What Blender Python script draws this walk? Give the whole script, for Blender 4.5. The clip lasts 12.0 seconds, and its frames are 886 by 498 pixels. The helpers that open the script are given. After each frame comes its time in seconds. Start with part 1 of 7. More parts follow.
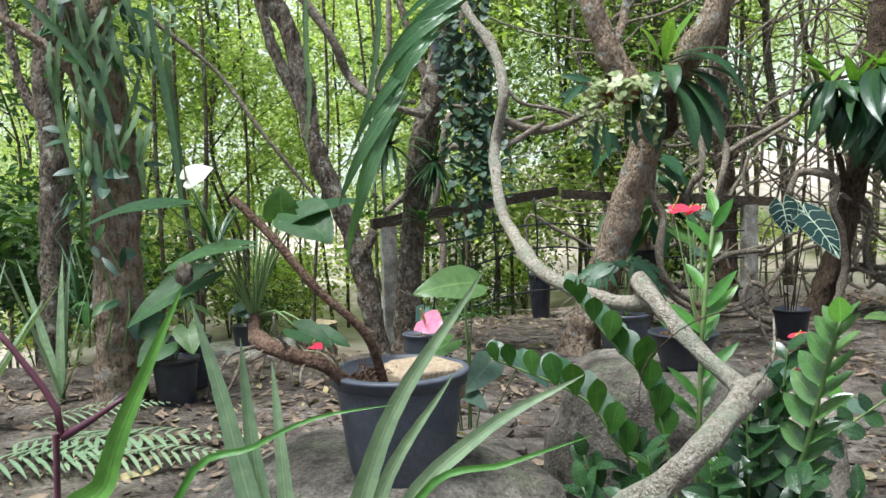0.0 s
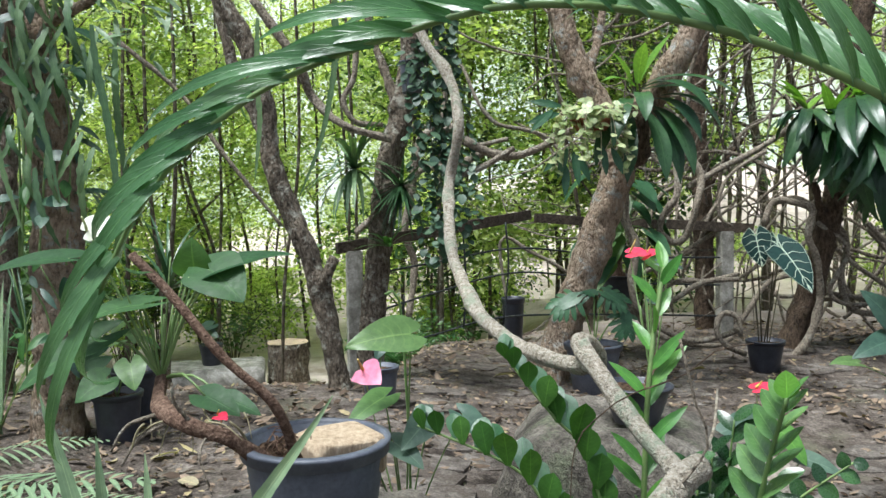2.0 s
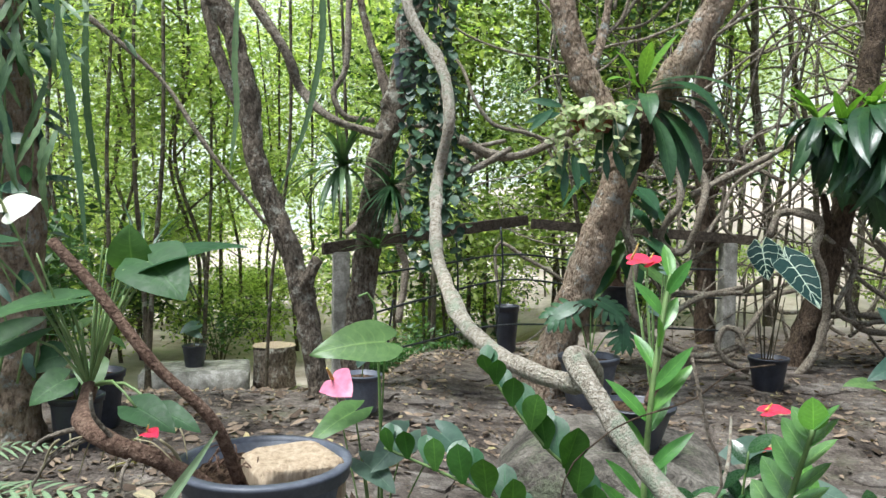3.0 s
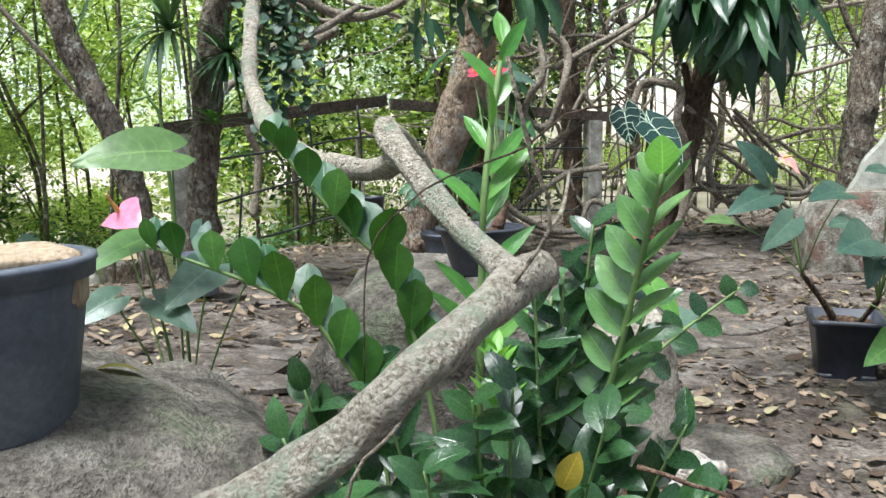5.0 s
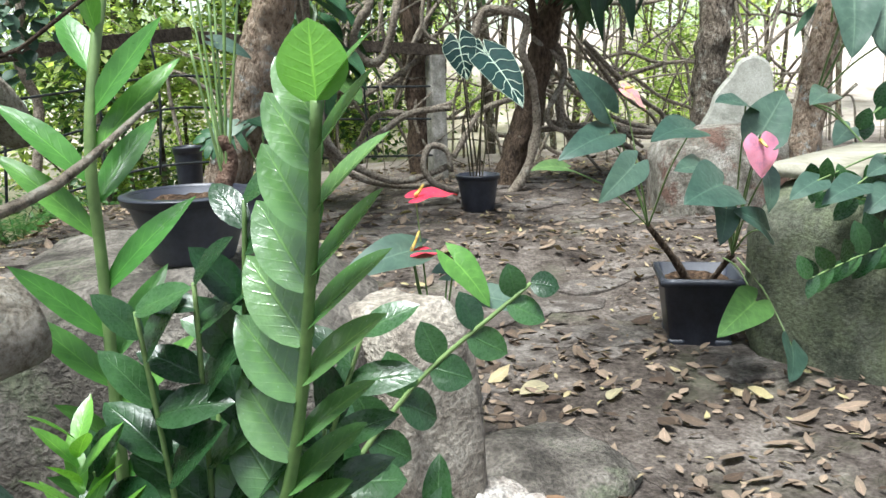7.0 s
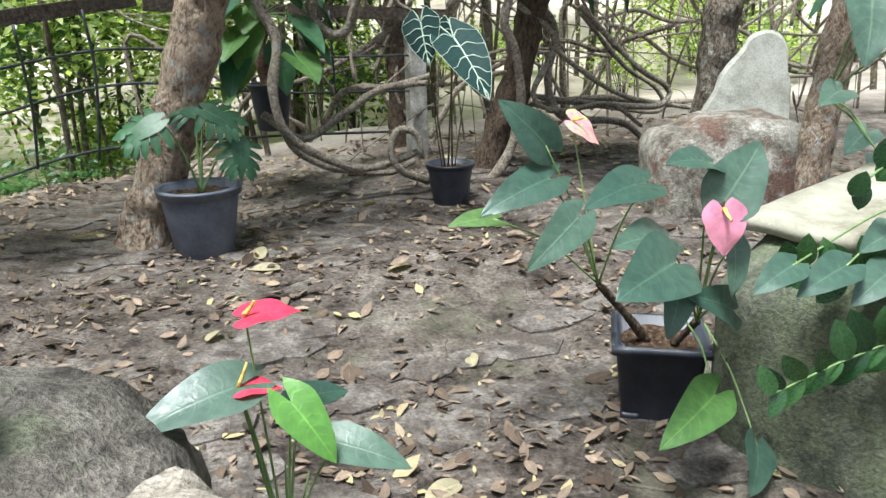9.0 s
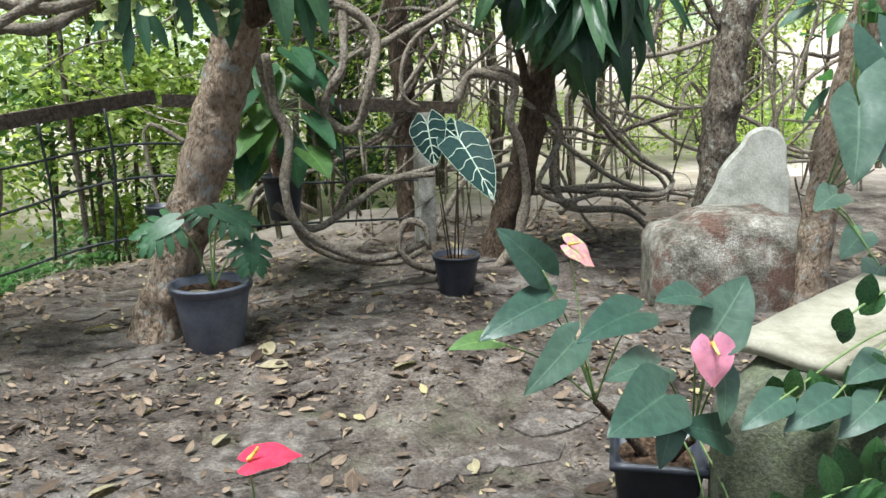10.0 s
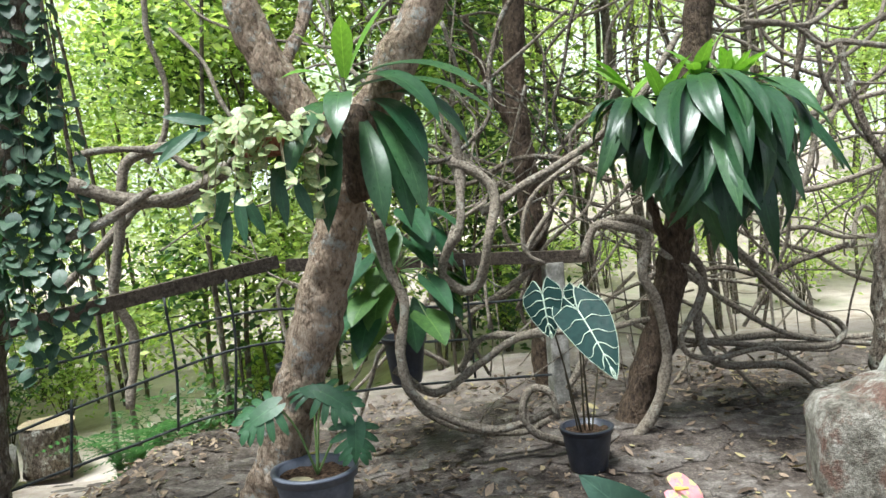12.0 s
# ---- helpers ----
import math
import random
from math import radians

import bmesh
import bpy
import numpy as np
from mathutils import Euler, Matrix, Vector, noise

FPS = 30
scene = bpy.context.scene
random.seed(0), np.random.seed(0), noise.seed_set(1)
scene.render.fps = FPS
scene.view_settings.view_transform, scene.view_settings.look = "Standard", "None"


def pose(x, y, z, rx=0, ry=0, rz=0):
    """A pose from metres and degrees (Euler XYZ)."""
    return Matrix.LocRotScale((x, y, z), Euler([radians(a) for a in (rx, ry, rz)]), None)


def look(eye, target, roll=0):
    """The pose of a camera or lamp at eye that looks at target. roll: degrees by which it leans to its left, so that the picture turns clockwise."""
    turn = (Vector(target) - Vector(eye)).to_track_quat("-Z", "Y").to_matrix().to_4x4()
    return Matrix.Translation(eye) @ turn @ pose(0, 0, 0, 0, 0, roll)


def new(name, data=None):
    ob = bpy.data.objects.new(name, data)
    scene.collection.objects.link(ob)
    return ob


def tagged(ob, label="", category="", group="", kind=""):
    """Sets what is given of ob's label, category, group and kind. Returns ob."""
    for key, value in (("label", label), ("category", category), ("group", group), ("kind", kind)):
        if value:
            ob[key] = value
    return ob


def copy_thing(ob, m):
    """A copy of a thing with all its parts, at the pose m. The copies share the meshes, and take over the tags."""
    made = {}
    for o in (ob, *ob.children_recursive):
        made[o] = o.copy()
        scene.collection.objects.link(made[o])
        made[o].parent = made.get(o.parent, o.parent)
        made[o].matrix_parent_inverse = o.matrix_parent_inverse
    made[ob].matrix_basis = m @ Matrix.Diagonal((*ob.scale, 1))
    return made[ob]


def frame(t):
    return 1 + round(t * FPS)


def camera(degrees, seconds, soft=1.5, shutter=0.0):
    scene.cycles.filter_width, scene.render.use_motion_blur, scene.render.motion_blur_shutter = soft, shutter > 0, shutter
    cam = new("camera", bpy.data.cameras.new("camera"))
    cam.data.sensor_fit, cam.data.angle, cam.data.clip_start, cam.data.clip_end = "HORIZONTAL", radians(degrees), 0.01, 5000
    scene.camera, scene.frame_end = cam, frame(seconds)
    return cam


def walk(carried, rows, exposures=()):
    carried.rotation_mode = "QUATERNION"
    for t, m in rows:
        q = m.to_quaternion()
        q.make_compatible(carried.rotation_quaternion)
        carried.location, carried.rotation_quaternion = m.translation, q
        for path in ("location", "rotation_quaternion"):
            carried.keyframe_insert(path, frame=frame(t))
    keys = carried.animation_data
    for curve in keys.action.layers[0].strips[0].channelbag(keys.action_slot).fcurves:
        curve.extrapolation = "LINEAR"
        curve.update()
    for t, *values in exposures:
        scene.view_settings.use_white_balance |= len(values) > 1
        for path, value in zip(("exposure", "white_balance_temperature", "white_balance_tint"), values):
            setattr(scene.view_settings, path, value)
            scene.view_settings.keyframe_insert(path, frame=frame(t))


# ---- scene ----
cam = camera(57.4, 12.0)
PATH = [
    (0, (0.256, -0.496, 1.106), (0.365, 1.496, 0.964), -1.6),
    (0.5, (0.348, -0.411, 1.171), (0.468, 1.581, 1.043), -1.1),
    (1, (0.366, -0.433, 1.182), (0.486, 1.56, 1.057), -1.0),
    (1.5, (0.374, -0.436, 1.186), (0.495, 1.557, 1.066), -0.8),
    (2, (0.409, -0.365, 1.206), (0.546, 1.626, 1.085), -0.7),
    (2.5, (0.437, -0.242, 1.184), (0.547, 1.751, 1.066), -0.4),
    (2.7, (0.451, -0.195, 1.178), (0.563, 1.798, 1.066), 0.3),
    (4.5, (0.57, 0.053, 1.039), (0.907, 2.023, 0.947), -0.5),
    (5, (0.651, 0.129, 0.865), (1.075, 2.062, 0.578), -1.0),
    (5.5, (0.732, 0.237, 0.788), (1.245, 2.142, 0.457), -1.1),
    (6, (0.856, 0.376, 0.758), (1.467, 2.251, 0.425), -2.1),
    (6.5, (0.993, 0.521, 0.768), (1.665, 2.369, 0.406), -2.7),
    (7, (1.08, 0.627, 0.817), (1.781, 2.45, 0.389), -1.8),
    (8.8, (1.542, 0.971, 1.042), (2.274, 2.742, 0.47), -0.7),
    (9, (1.562, 0.974, 1.054), (2.181, 2.781, 0.462), -1.3),
    (9.5, (1.577, 0.944, 1.177), (2.137, 2.783, 0.626), -1.8),
    (10, (1.58, 0.93, 1.226), (2.188, 2.783, 0.78), -1.2),
    (10.5, (1.694, 1.038, 1.265), (2.273, 2.921, 0.92), -0.5),
    (11, (1.803, 1.134, 1.33), (2.08, 3.103, 1.113), -1.9),
    (11.5, (1.877, 1.185, 1.379), (2.102, 3.165, 1.205), -2.5),
    (12, (1.903, 1.19, 1.446), (2.131, 3.171, 1.286), -4.3),
]
walk(cam, [(t, look(eye, target, roll)) for t, eye, target, roll in PATH], [(0, 0.90, 5750, 8), (2.5, 0.95, 5750, 8), (5.0, 1.21, 5750, 8), (9.0, 1.35, 5750, 8), (9.5, 1.36, 5750, 8), (10, 1.15, 5750, 7), (10.5, 1.27, 5750, 7), (12, 1.33, 5750, 7)])

# ---- world, sun, exposure ----
world = bpy.data.worlds.new("sky")
scene.world = world
world.use_nodes = True
wn = world.node_tree
sky = wn.nodes.new("ShaderNodeTexSky")
sky.sky_type, sky.sun_disc = "NISHITA", False
sky.sun_elevation, sky.sun_rotation = radians(70), radians(-130)
sky.air_density, sky.dust_density = 1.0, 3.0
veil = wn.nodes.new("ShaderNodeHueSaturation")
veil.inputs["Saturation"].default_value = 0.30
wn.links.new(sky.outputs[0], veil.inputs["Color"])
wn.links.new(veil.outputs[0], wn.nodes["Background"].inputs[0])
wn.nodes["Background"].inputs[1].default_value = 0.074
sun = new("sun", bpy.data.lights.new("sun", "SUN"))
sun.data.energy, sun.data.angle, sun.data.color = 3.6, radians(20), (1.0, 0.95, 0.86)
sun.matrix_world = look((-2.5, -2.0, 9), (0, 0, 0))


# ---- materials ----
def shader(name, rough=0.6, spec=0.4, metal=0.0):
    m = bpy.data.materials.new(name)
    m.use_nodes = True
    b = m.node_tree.nodes["Principled BSDF"]
    b.inputs["Roughness"].default_value = rough
    b.inputs["Specular IOR Level"].default_value = spec
    b.inputs["Metallic"].default_value = metal
    return m, m.node_tree, b


def coords(nt, scale=(1, 1, 1), kind="Object"):
    tc, mp = nt.nodes.new("ShaderNodeTexCoord"), nt.nodes.new("ShaderNodeMapping")
    mp.inputs["Scale"].default_value = scale
    nt.links.new(tc.outputs[kind], mp.inputs[0])
    return mp.outputs[0]


def noise_tex(nt, vec, scale, detail=6.0, rough=0.6):
    n = nt.nodes.new("ShaderNodeTexNoise")
    n.inputs["Scale"].default_value, n.inputs["Detail"].default_value, n.inputs["Roughness"].default_value = scale, detail, rough
    nt.links.new(vec, n.inputs["Vector"])
    return n.outputs["Fac"]


def ramp(nt, fac, stops):
    r = nt.nodes.new("ShaderNodeValToRGB")
    while len(r.color_ramp.elements) < len(stops):
        r.color_ramp.elements.new(0.5)
    for e, (p, c) in zip(r.color_ramp.elements, stops):
        e.position, e.color = p, (*c, 1)
    nt.links.new(fac, r.inputs[0])
    return r.outputs[0]


def mixc(nt, fac, a, b, mode="MIX"):
    m = nt.nodes.new("ShaderNodeMix")
    m.data_type, m.blend_type = "RGBA", mode
    for sock, v in ((m.inputs["Factor"], fac), (m.inputs["A"], a), (m.inputs["B"], b)):
        if isinstance(v, (float, int)):
            sock.default_value = v
        elif isinstance(v, tuple):
            sock.default_value = (*v, 1)
        else:
            nt.links.new(v, sock)
    return m.outputs["Result"]


def bump(nt, b, height, strength=0.5, dist=0.01):
    n = nt.nodes.new("ShaderNodeBump")
    n.inputs["Strength"].default_value, n.inputs["Distance"].default_value = strength, dist
    nt.links.new(height, n.inputs["Height"])
    nt.links.new(n.outputs[0], b.inputs["Normal"])


def bark_mat(name, dark, mid, pale, patch, amount=0.62, stretch=0.5, size=46, depth=0.02):
    """Fissured bark with patches of lichen."""
    m, nt, b = shader(name, 0.85, 0.2)
    v = coords(nt, (1, 1, stretch))
    fine = noise_tex(nt, v, size, 10, 0.78)
    col = ramp(nt, fine, [(0.38, dark), (0.5, mid), (0.63, pale)])
    flat = coords(nt)
    lich = ramp(nt, noise_tex(nt, flat, 11.0, 9, 0.8), [(amount - 0.07, (0, 0, 0)), (amount, (1, 1, 1))])
    col = mixc(nt, lich, col, patch)
    big = ramp(nt, noise_tex(nt, flat, 1.7, 3), [(0.3, (0.72, 0.72, 0.72)), (0.7, (1.15, 1.12, 1.08))])
    nt.links.new(mixc(nt, 1.0, col, big, "MULTIPLY"), b.inputs["Base Color"])
    vor = nt.nodes.new("ShaderNodeTexVoronoi")
    vor.feature = "DISTANCE_TO_EDGE"
    vor.inputs["Scale"].default_value = size * 1.3
    nt.links.new(v, vor.inputs["Vector"])
    mathn = nt.nodes.new("ShaderNodeMath")
    mathn.operation = "ADD"
    nt.links.new(fine, mathn.inputs[0])
    nt.links.new(vor.outputs["Distance"], mathn.inputs[1])
    bump(nt, b, mathn.outputs[0], 1.0, depth)
    return m


def leaf_mat(name, base, pale, rough=0.4, through_light=0.25, spec=0.5, island=True, blotch=None, dead=None, veins=0.6):
    """A leaf: shade varied leaf by leaf, faint mottling, light shining through."""
    m, nt, b = shader(name, rough, spec)
    if island:
        src = nt.nodes.new("ShaderNodeNewGeometry").outputs["Random Per Island"]
    else:
        src = nt.nodes.new("ShaderNodeObjectInfo").outputs["Random"]
    stops = [(0.0, base), (1.0, pale)] if dead is None else [(0.0, base), (0.9, pale), (0.96, dead), (1.0, dead)]
    col = ramp(nt, src, stops)
    v = coords(nt)
    mott = ramp(nt, noise_tex(nt, v, 38, 4), [(0.3, (0.75, 0.78, 0.75)), (0.7, (1.2, 1.18, 1.1))])
    col = mixc(nt, 1.0, col, mott, "MULTIPLY")
    if blotch:
        bl = ramp(nt, noise_tex(nt, v, 60, 3), [(0.52, (0, 0, 0)), (0.60, (1, 1, 1))])
        col = mixc(nt, bl, col, blotch)
    # midrib and side veins from the blade's length and breadth
    sep = nt.nodes.new("ShaderNodeSeparateXYZ")
    nt.links.new(nt.nodes.new("ShaderNodeTexCoord").outputs["UV"], sep.inputs[0])

    def op(kind, a, c=None, d=None):
        n = nt.nodes.new("ShaderNodeMath")
        n.operation = kind
        for k, val in enumerate((a, c, d)):
            if val is None:
                continue
            if isinstance(val, (int, float)):
                n.inputs[k].default_value = val
            else:
                nt.links.new(val, n.inputs[k])
        return n.outputs[0]

    across = op("ABSOLUTE", sep.outputs["Y"])
    rib = op("SUBTRACT", 1.0, op("MINIMUM", op("DIVIDE", across, 0.07), 1.0))
    wave = op("SINE", op("MULTIPLY", op("SUBTRACT", sep.outputs["X"], op("MULTIPLY", across, 0.22)), 50.0))
    side = op("MULTIPLY", op("POWER", op("MAXIMUM", wave, 0.0), 8.0), op("SUBTRACT", 1.0, across))
    vein = op("MULTIPLY", op("MAXIMUM", rib, op("MULTIPLY", side, 0.45)), veins)
    col = mixc(nt, vein, col, mixc(nt, 1.0, col, (2.3, 2.0, 1.9), "MULTIPLY"))
    nt.links.new(col, b.inputs["Base Color"])
    rel = op("ADD", noise_tex(nt, v, 55, 3), op("MULTIPLY", vein, -0.8))
    bump(nt, b, rel, 0.3, 0.004)
    # dusty and wiped patches of gloss, drawn out along the blade
    dust = noise_tex(nt, coords(nt, (5, 1.4, 1), "UV"), 2.2, 5, 0.7)
    nt.links.new(op("MULTIPLY_ADD", dust, rough * 1.5, rough * 0.3), b.inputs["Roughness"])
    tr, mx = nt.nodes.new("ShaderNodeBsdfTranslucent"), nt.nodes.new("ShaderNodeMixShader")
    nt.links.new(mixc(nt, 1.0, col, (1.5, 1.6, 0.7), "MULTIPLY"), tr.inputs["Color"])
    mx.inputs[0].default_value = through_light
    out = nt.nodes["Material Output"]
    nt.links.new(b.outputs[0], mx.inputs[1])
    nt.links.new(tr.outputs[0], mx.inputs[2])
    nt.links.new(mx.outputs[0], out.inputs[0])
    return m


def mottled_mat(name, dark, mid, pale, size=9, rough=0.85, spec=0.25, strength=0.6, dist=0.01, patch=None, amount=0.6, metal=0.0, fine=85, speck=0.42):
    """Stone, earth, plastic or concrete: two scales of noise and a fine relief."""
    m, nt, b = shader(name, rough, spec, metal)
    v = coords(nt)
    f = noise_tex(nt, v, size, 9, 0.66)
    col = ramp(nt, f, [(0.37, dark), (0.5, mid), (0.63, pale)])
    if patch:
        pm = ramp(nt, noise_tex(nt, v, size * 0.45, 8, 0.75), [(amount - 0.03, (0, 0, 0)), (amount + 0.05, (1, 1, 1))])
        col = mixc(nt, pm, col, patch)
    g2 = noise_tex(nt, v, fine, 4, 0.7)
    col = mixc(nt, 1.0, col, ramp(nt, g2, [(0.36, (1 - speck,) * 3), (0.64, (1 + speck,) * 3)]), "MULTIPLY")
    nt.links.new(col, b.inputs["Base Color"])
    add = nt.nodes.new("ShaderNodeMath")
    add.operation = "ADD"
    nt.links.new(f, add.inputs[0])
    nt.links.new(g2, add.inputs[1])
    bump(nt, b, add.outputs[0], strength, dist)
    return m


BARK_MAIN = bark_mat("bark_tan", (0.11, 0.078, 0.054), (0.385, 0.295, 0.215), (0.56, 0.47, 0.37), (0.45, 0.47, 0.44), 0.615, 0.55, 32, 0.035)
BARK_GREY = bark_mat("bark_grey_brown", (0.035, 0.028, 0.021), (0.155, 0.128, 0.098), (0.31, 0.27, 0.215), (0.42, 0.42, 0.36), 0.61)
BARK_DARK = bark_mat("bark_dark", (0.035, 0.026, 0.02), (0.10, 0.072, 0.05), (0.18, 0.135, 0.095), (0.24, 0.25, 0.2), 0.68)
BARK_LICHEN = bark_mat("bark_lichen", (0.17, 0.142, 0.102), (0.45, 0.41, 0.335), (0.64, 0.605, 0.53), (0.34, 0.38, 0.29), 0.585, 1.0, 90, 0.012)
BARK_VINE = bark_mat("bark_vine", (0.075, 0.064, 0.05), (0.255, 0.22, 0.172), (0.42, 0.375, 0.305), (0.38, 0.37, 0.31), 0.62, 1.0, 60, 0.01)
BARK_STICK = bark_mat("bark_red_brown", (0.06, 0.034, 0.024), (0.15, 0.095, 0.068), (0.27, 0.19, 0.14), (0.38, 0.33, 0.26), 0.68, 1.0, 90, 0.006)
BARK_FAR = bark_mat("bark_far", (0.04, 0.034, 0.024), (0.115, 0.097, 0.068), (0.22, 0.19, 0.14), (0.32, 0.34, 0.26), 0.6, 0.4, 16)
SAWN = bark_mat("sawn_wood", (0.27, 0.205, 0.135), (0.42, 0.335, 0.235), (0.52, 0.43, 0.315), (0.36, 0.29, 0.19), 0.66, 0.25, 60, 0.004)
RAILWOOD = bark_mat("weathered_rail_wood", (0.035, 0.028, 0.022), (0.085, 0.068, 0.052), (0.15, 0.125, 0.10), (0.2, 0.18, 0.15), 0.7, 1.0, 40, 0.006)
LEAF_ZZ_FRESH = leaf_mat("glossy_light_leaf", (0.080, 0.185, 0.055), (0.135, 0.255, 0.09), 0.22, 0.2, 1.0, island=False)
LEAF_ZZ_OLIVE = leaf_mat("olive_green_leaf", (0.030, 0.095, 0.014), (0.066, 0.16, 0.026), 0.5, 0.30, 0.35, island=False)
LEAF_CACTUS = leaf_mat("flat_hanging_stem", (0.055, 0.12, 0.055), (0.14, 0.225, 0.105), 0.42, 0.15, 0.5, island=False)
LEAF_ZZ = leaf_mat("glossy_dark_leaf", (0.013, 0.043, 0.016), (0.050, 0.122, 0.042), 0.27, 0.20, 0.6, island=False)
LEAF_ZZ_YOUNG = leaf_mat("young_leaf", (0.14, 0.34, 0.05), (0.20, 0.42, 0.07), 0.3, 0.3, island=False)
LEAF_YELLOW = leaf_mat("yellowed_leaf", (0.55, 0.38, 0.04), (0.5, 0.42, 0.08), 0.4, 0.3, island=False)
LEAF_ANTH = leaf_mat("anthurium_leaf", (0.032, 0.074, 0.054), (0.085, 0.140, 0.105), 0.40, 0.12, 0.5, island=False)
LEAF_ANTH_OLIVE = leaf_mat("anthurium_olive_leaf", (0.016, 0.056, 0.020), (0.045, 0.105, 0.036), 0.52, 0.18, 0.3, island=False)
LEAF_ANTH_PALE = leaf_mat("anthurium_pale_leaf", (0.075, 0.165, 0.045), (0.12, 0.21, 0.075), 0.4, 0.3, island=False)
LEAF_ALO = leaf_mat("alocasia_leaf", (0.008, 0.028, 0.027), (0.013, 0.037, 0.034), 0.55, 0.05, 0.14, island=False)
VEIN = leaf_mat("pale_vein", (0.50, 0.60, 0.50), (0.55, 0.62, 0.54), 0.5, 0.1, island=False, veins=0.0)
LEAF_MONSTERA = leaf_mat("monstera_leaf", (0.020, 0.072, 0.033), (0.04, 0.108, 0.05), 0.42, 0.15, island=False)
LEAF_NEST = leaf_mat("strap_leaf", (0.012, 0.046, 0.020), (0.050, 0.115, 0.046), 0.32, 0.14, 0.5, island=False)
LEAF_NEST_NEW = leaf_mat("new_strap_leaf", (0.13, 0.28, 0.04), (0.2, 0.36, 0.06), 0.35, 0.3, island=False)
LEAF_HOYA = leaf_mat("variegated_leaf", (0.36, 0.40, 0.22), (0.55, 0.56, 0.36), 0.4, 0.2, island=True)
LEAF_VAR = leaf_mat("striped_leaf", (0.06, 0.19, 0.035), (0.11, 0.26, 0.05), 0.32, 0.22, island=False)
LEAF_AGAVE = leaf_mat("grey_green_strap", (0.17, 0.26, 0.16), (0.24, 0.33, 0.20), 0.42, 0.15, island=False)
LEAF_PALM = leaf_mat("palm_leaf", (0.05, 0.14, 0.05), (0.10, 0.20, 0.09), 0.28, 0.25, island=False)
LEAF_FERN = leaf_mat("fern_leaf", (0.016, 0.075, 0.014), (0.05, 0.14, 0.025), 0.45, 0.2, island=True)
# pale end of the far foliage has bright hazy light put into its colour
LEAF_FAR = leaf_mat("sunlit_forest_leaf", (0.13, 0.22, 0.055), (0.58, 0.65, 0.30), 0.45, 0.58, island=True)
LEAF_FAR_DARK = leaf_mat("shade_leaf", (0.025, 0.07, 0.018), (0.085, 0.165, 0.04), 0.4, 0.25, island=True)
STEM_GREEN = leaf_mat("green_stem", (0.13, 0.22, 0.07), (0.20, 0.29, 0.11), 0.4, 0.1, island=False, veins=0.0)
STEM_DARK = leaf_mat("dark_stem", (0.045, 0.04, 0.025), (0.08, 0.07, 0.04), 0.45, 0.0, island=False, veins=0.0)
STEM_PURPLE = leaf_mat("purple_stem", (0.10, 0.035, 0.06), (0.16, 0.05, 0.08), 0.4, 0.05, island=False, veins=0.0)
SPATHE_PINK = leaf_mat("pink_spathe", (0.80, 0.25, 0.44), (0.84, 0.33, 0.51), 0.35, 0.4, island=False, veins=0.15)
SPATHE_RED = leaf_mat("red_spathe", (0.64, 0.03, 0.085), (0.72, 0.06, 0.12), 0.22, 0.2, island=False, veins=0.15)
SPATHE_WHITE = leaf_mat("white_spathe", (0.78, 0.80, 0.72), (0.82, 0.83, 0.76), 0.3, 0.25, island=False, veins=0.15)
SPATHE_PEACH = leaf_mat("peach_spathe", (0.80, 0.33, 0.38), (0.82, 0.42, 0.44), 0.3, 0.25, island=False, blotch=(0.55, 0.60, 0.25), veins=0.15)
SPADIX = mottled_mat("spadix", (0.5, 0.35, 0.06), (0.65, 0.48, 0.12), (0.7, 0.6, 0.25), 40, 0.5)
LITTER = leaf_mat("leaf_litter", (0.040, 0.027, 0.020), (0.28, 0.215, 0.165), 0.75, 0.1, 0.2, island=True, dead=(0.36, 0.31, 0.17))
DEAD_LEAF = leaf_mat("dead_leaf", (0.10, 0.055, 0.035), (0.27, 0.18, 0.115), 0.7, 0.1, 0.2, island=False)
FROND_DRY = leaf_mat("dry_frond", (0.24, 0.21, 0.135), (0.36, 0.32, 0.21), 0.6, 0.2, island=True)
PLASTIC_BLACK = mottled_mat("black_plastic", (0.016, 0.019, 0.027), (0.030, 0.034, 0.047), (0.048, 0.053, 0.068), 5, 0.42, 0.5, 0.15, 0.003, speck=0.15, patch=(0.07, 0.065, 0.06), amount=0.66)
PLASTIC_GREY = mottled_mat("slate_plastic", (0.060, 0.069, 0.090), (0.090, 0.101, 0.128), (0.125, 0.137, 0.163), 5, 0.5, 0.45, 0.2, 0.003, speck=0.15, patch=(0.15, 0.14, 0.13), amount=0.66)
SOIL = mottled_mat("potting_soil", (0.03, 0.02, 0.014), (0.085, 0.055, 0.035), (0.17, 0.115, 0.075), 55, 0.95, 0.1, 1.0, 0.02)
ROCK = mottled_mat("grey_boulder", (0.065, 0.058, 0.048), (0.155, 0.139, 0.116), (0.26, 0.238, 0.202), 7, 0.85, 0.25, 1.0, 0.02, patch=(0.14, 0.15, 0.10), amount=0.56)
ROCK_PALE = mottled_mat("pale_stone", (0.14, 0.12, 0.095), (0.30, 0.265, 0.215), (0.46, 0.42, 0.35), 9, 0.85, 0.25, 0.8, 0.015, patch=(0.33, 0.30, 0.24), amount=0.58)
ROCK_WHITE = mottled_mat("white_stone", (0.36, 0.30, 0.25), (0.55, 0.50, 0.44), (0.68, 0.65, 0.60), 12, 0.85, 0.25, 1.0, 0.02)
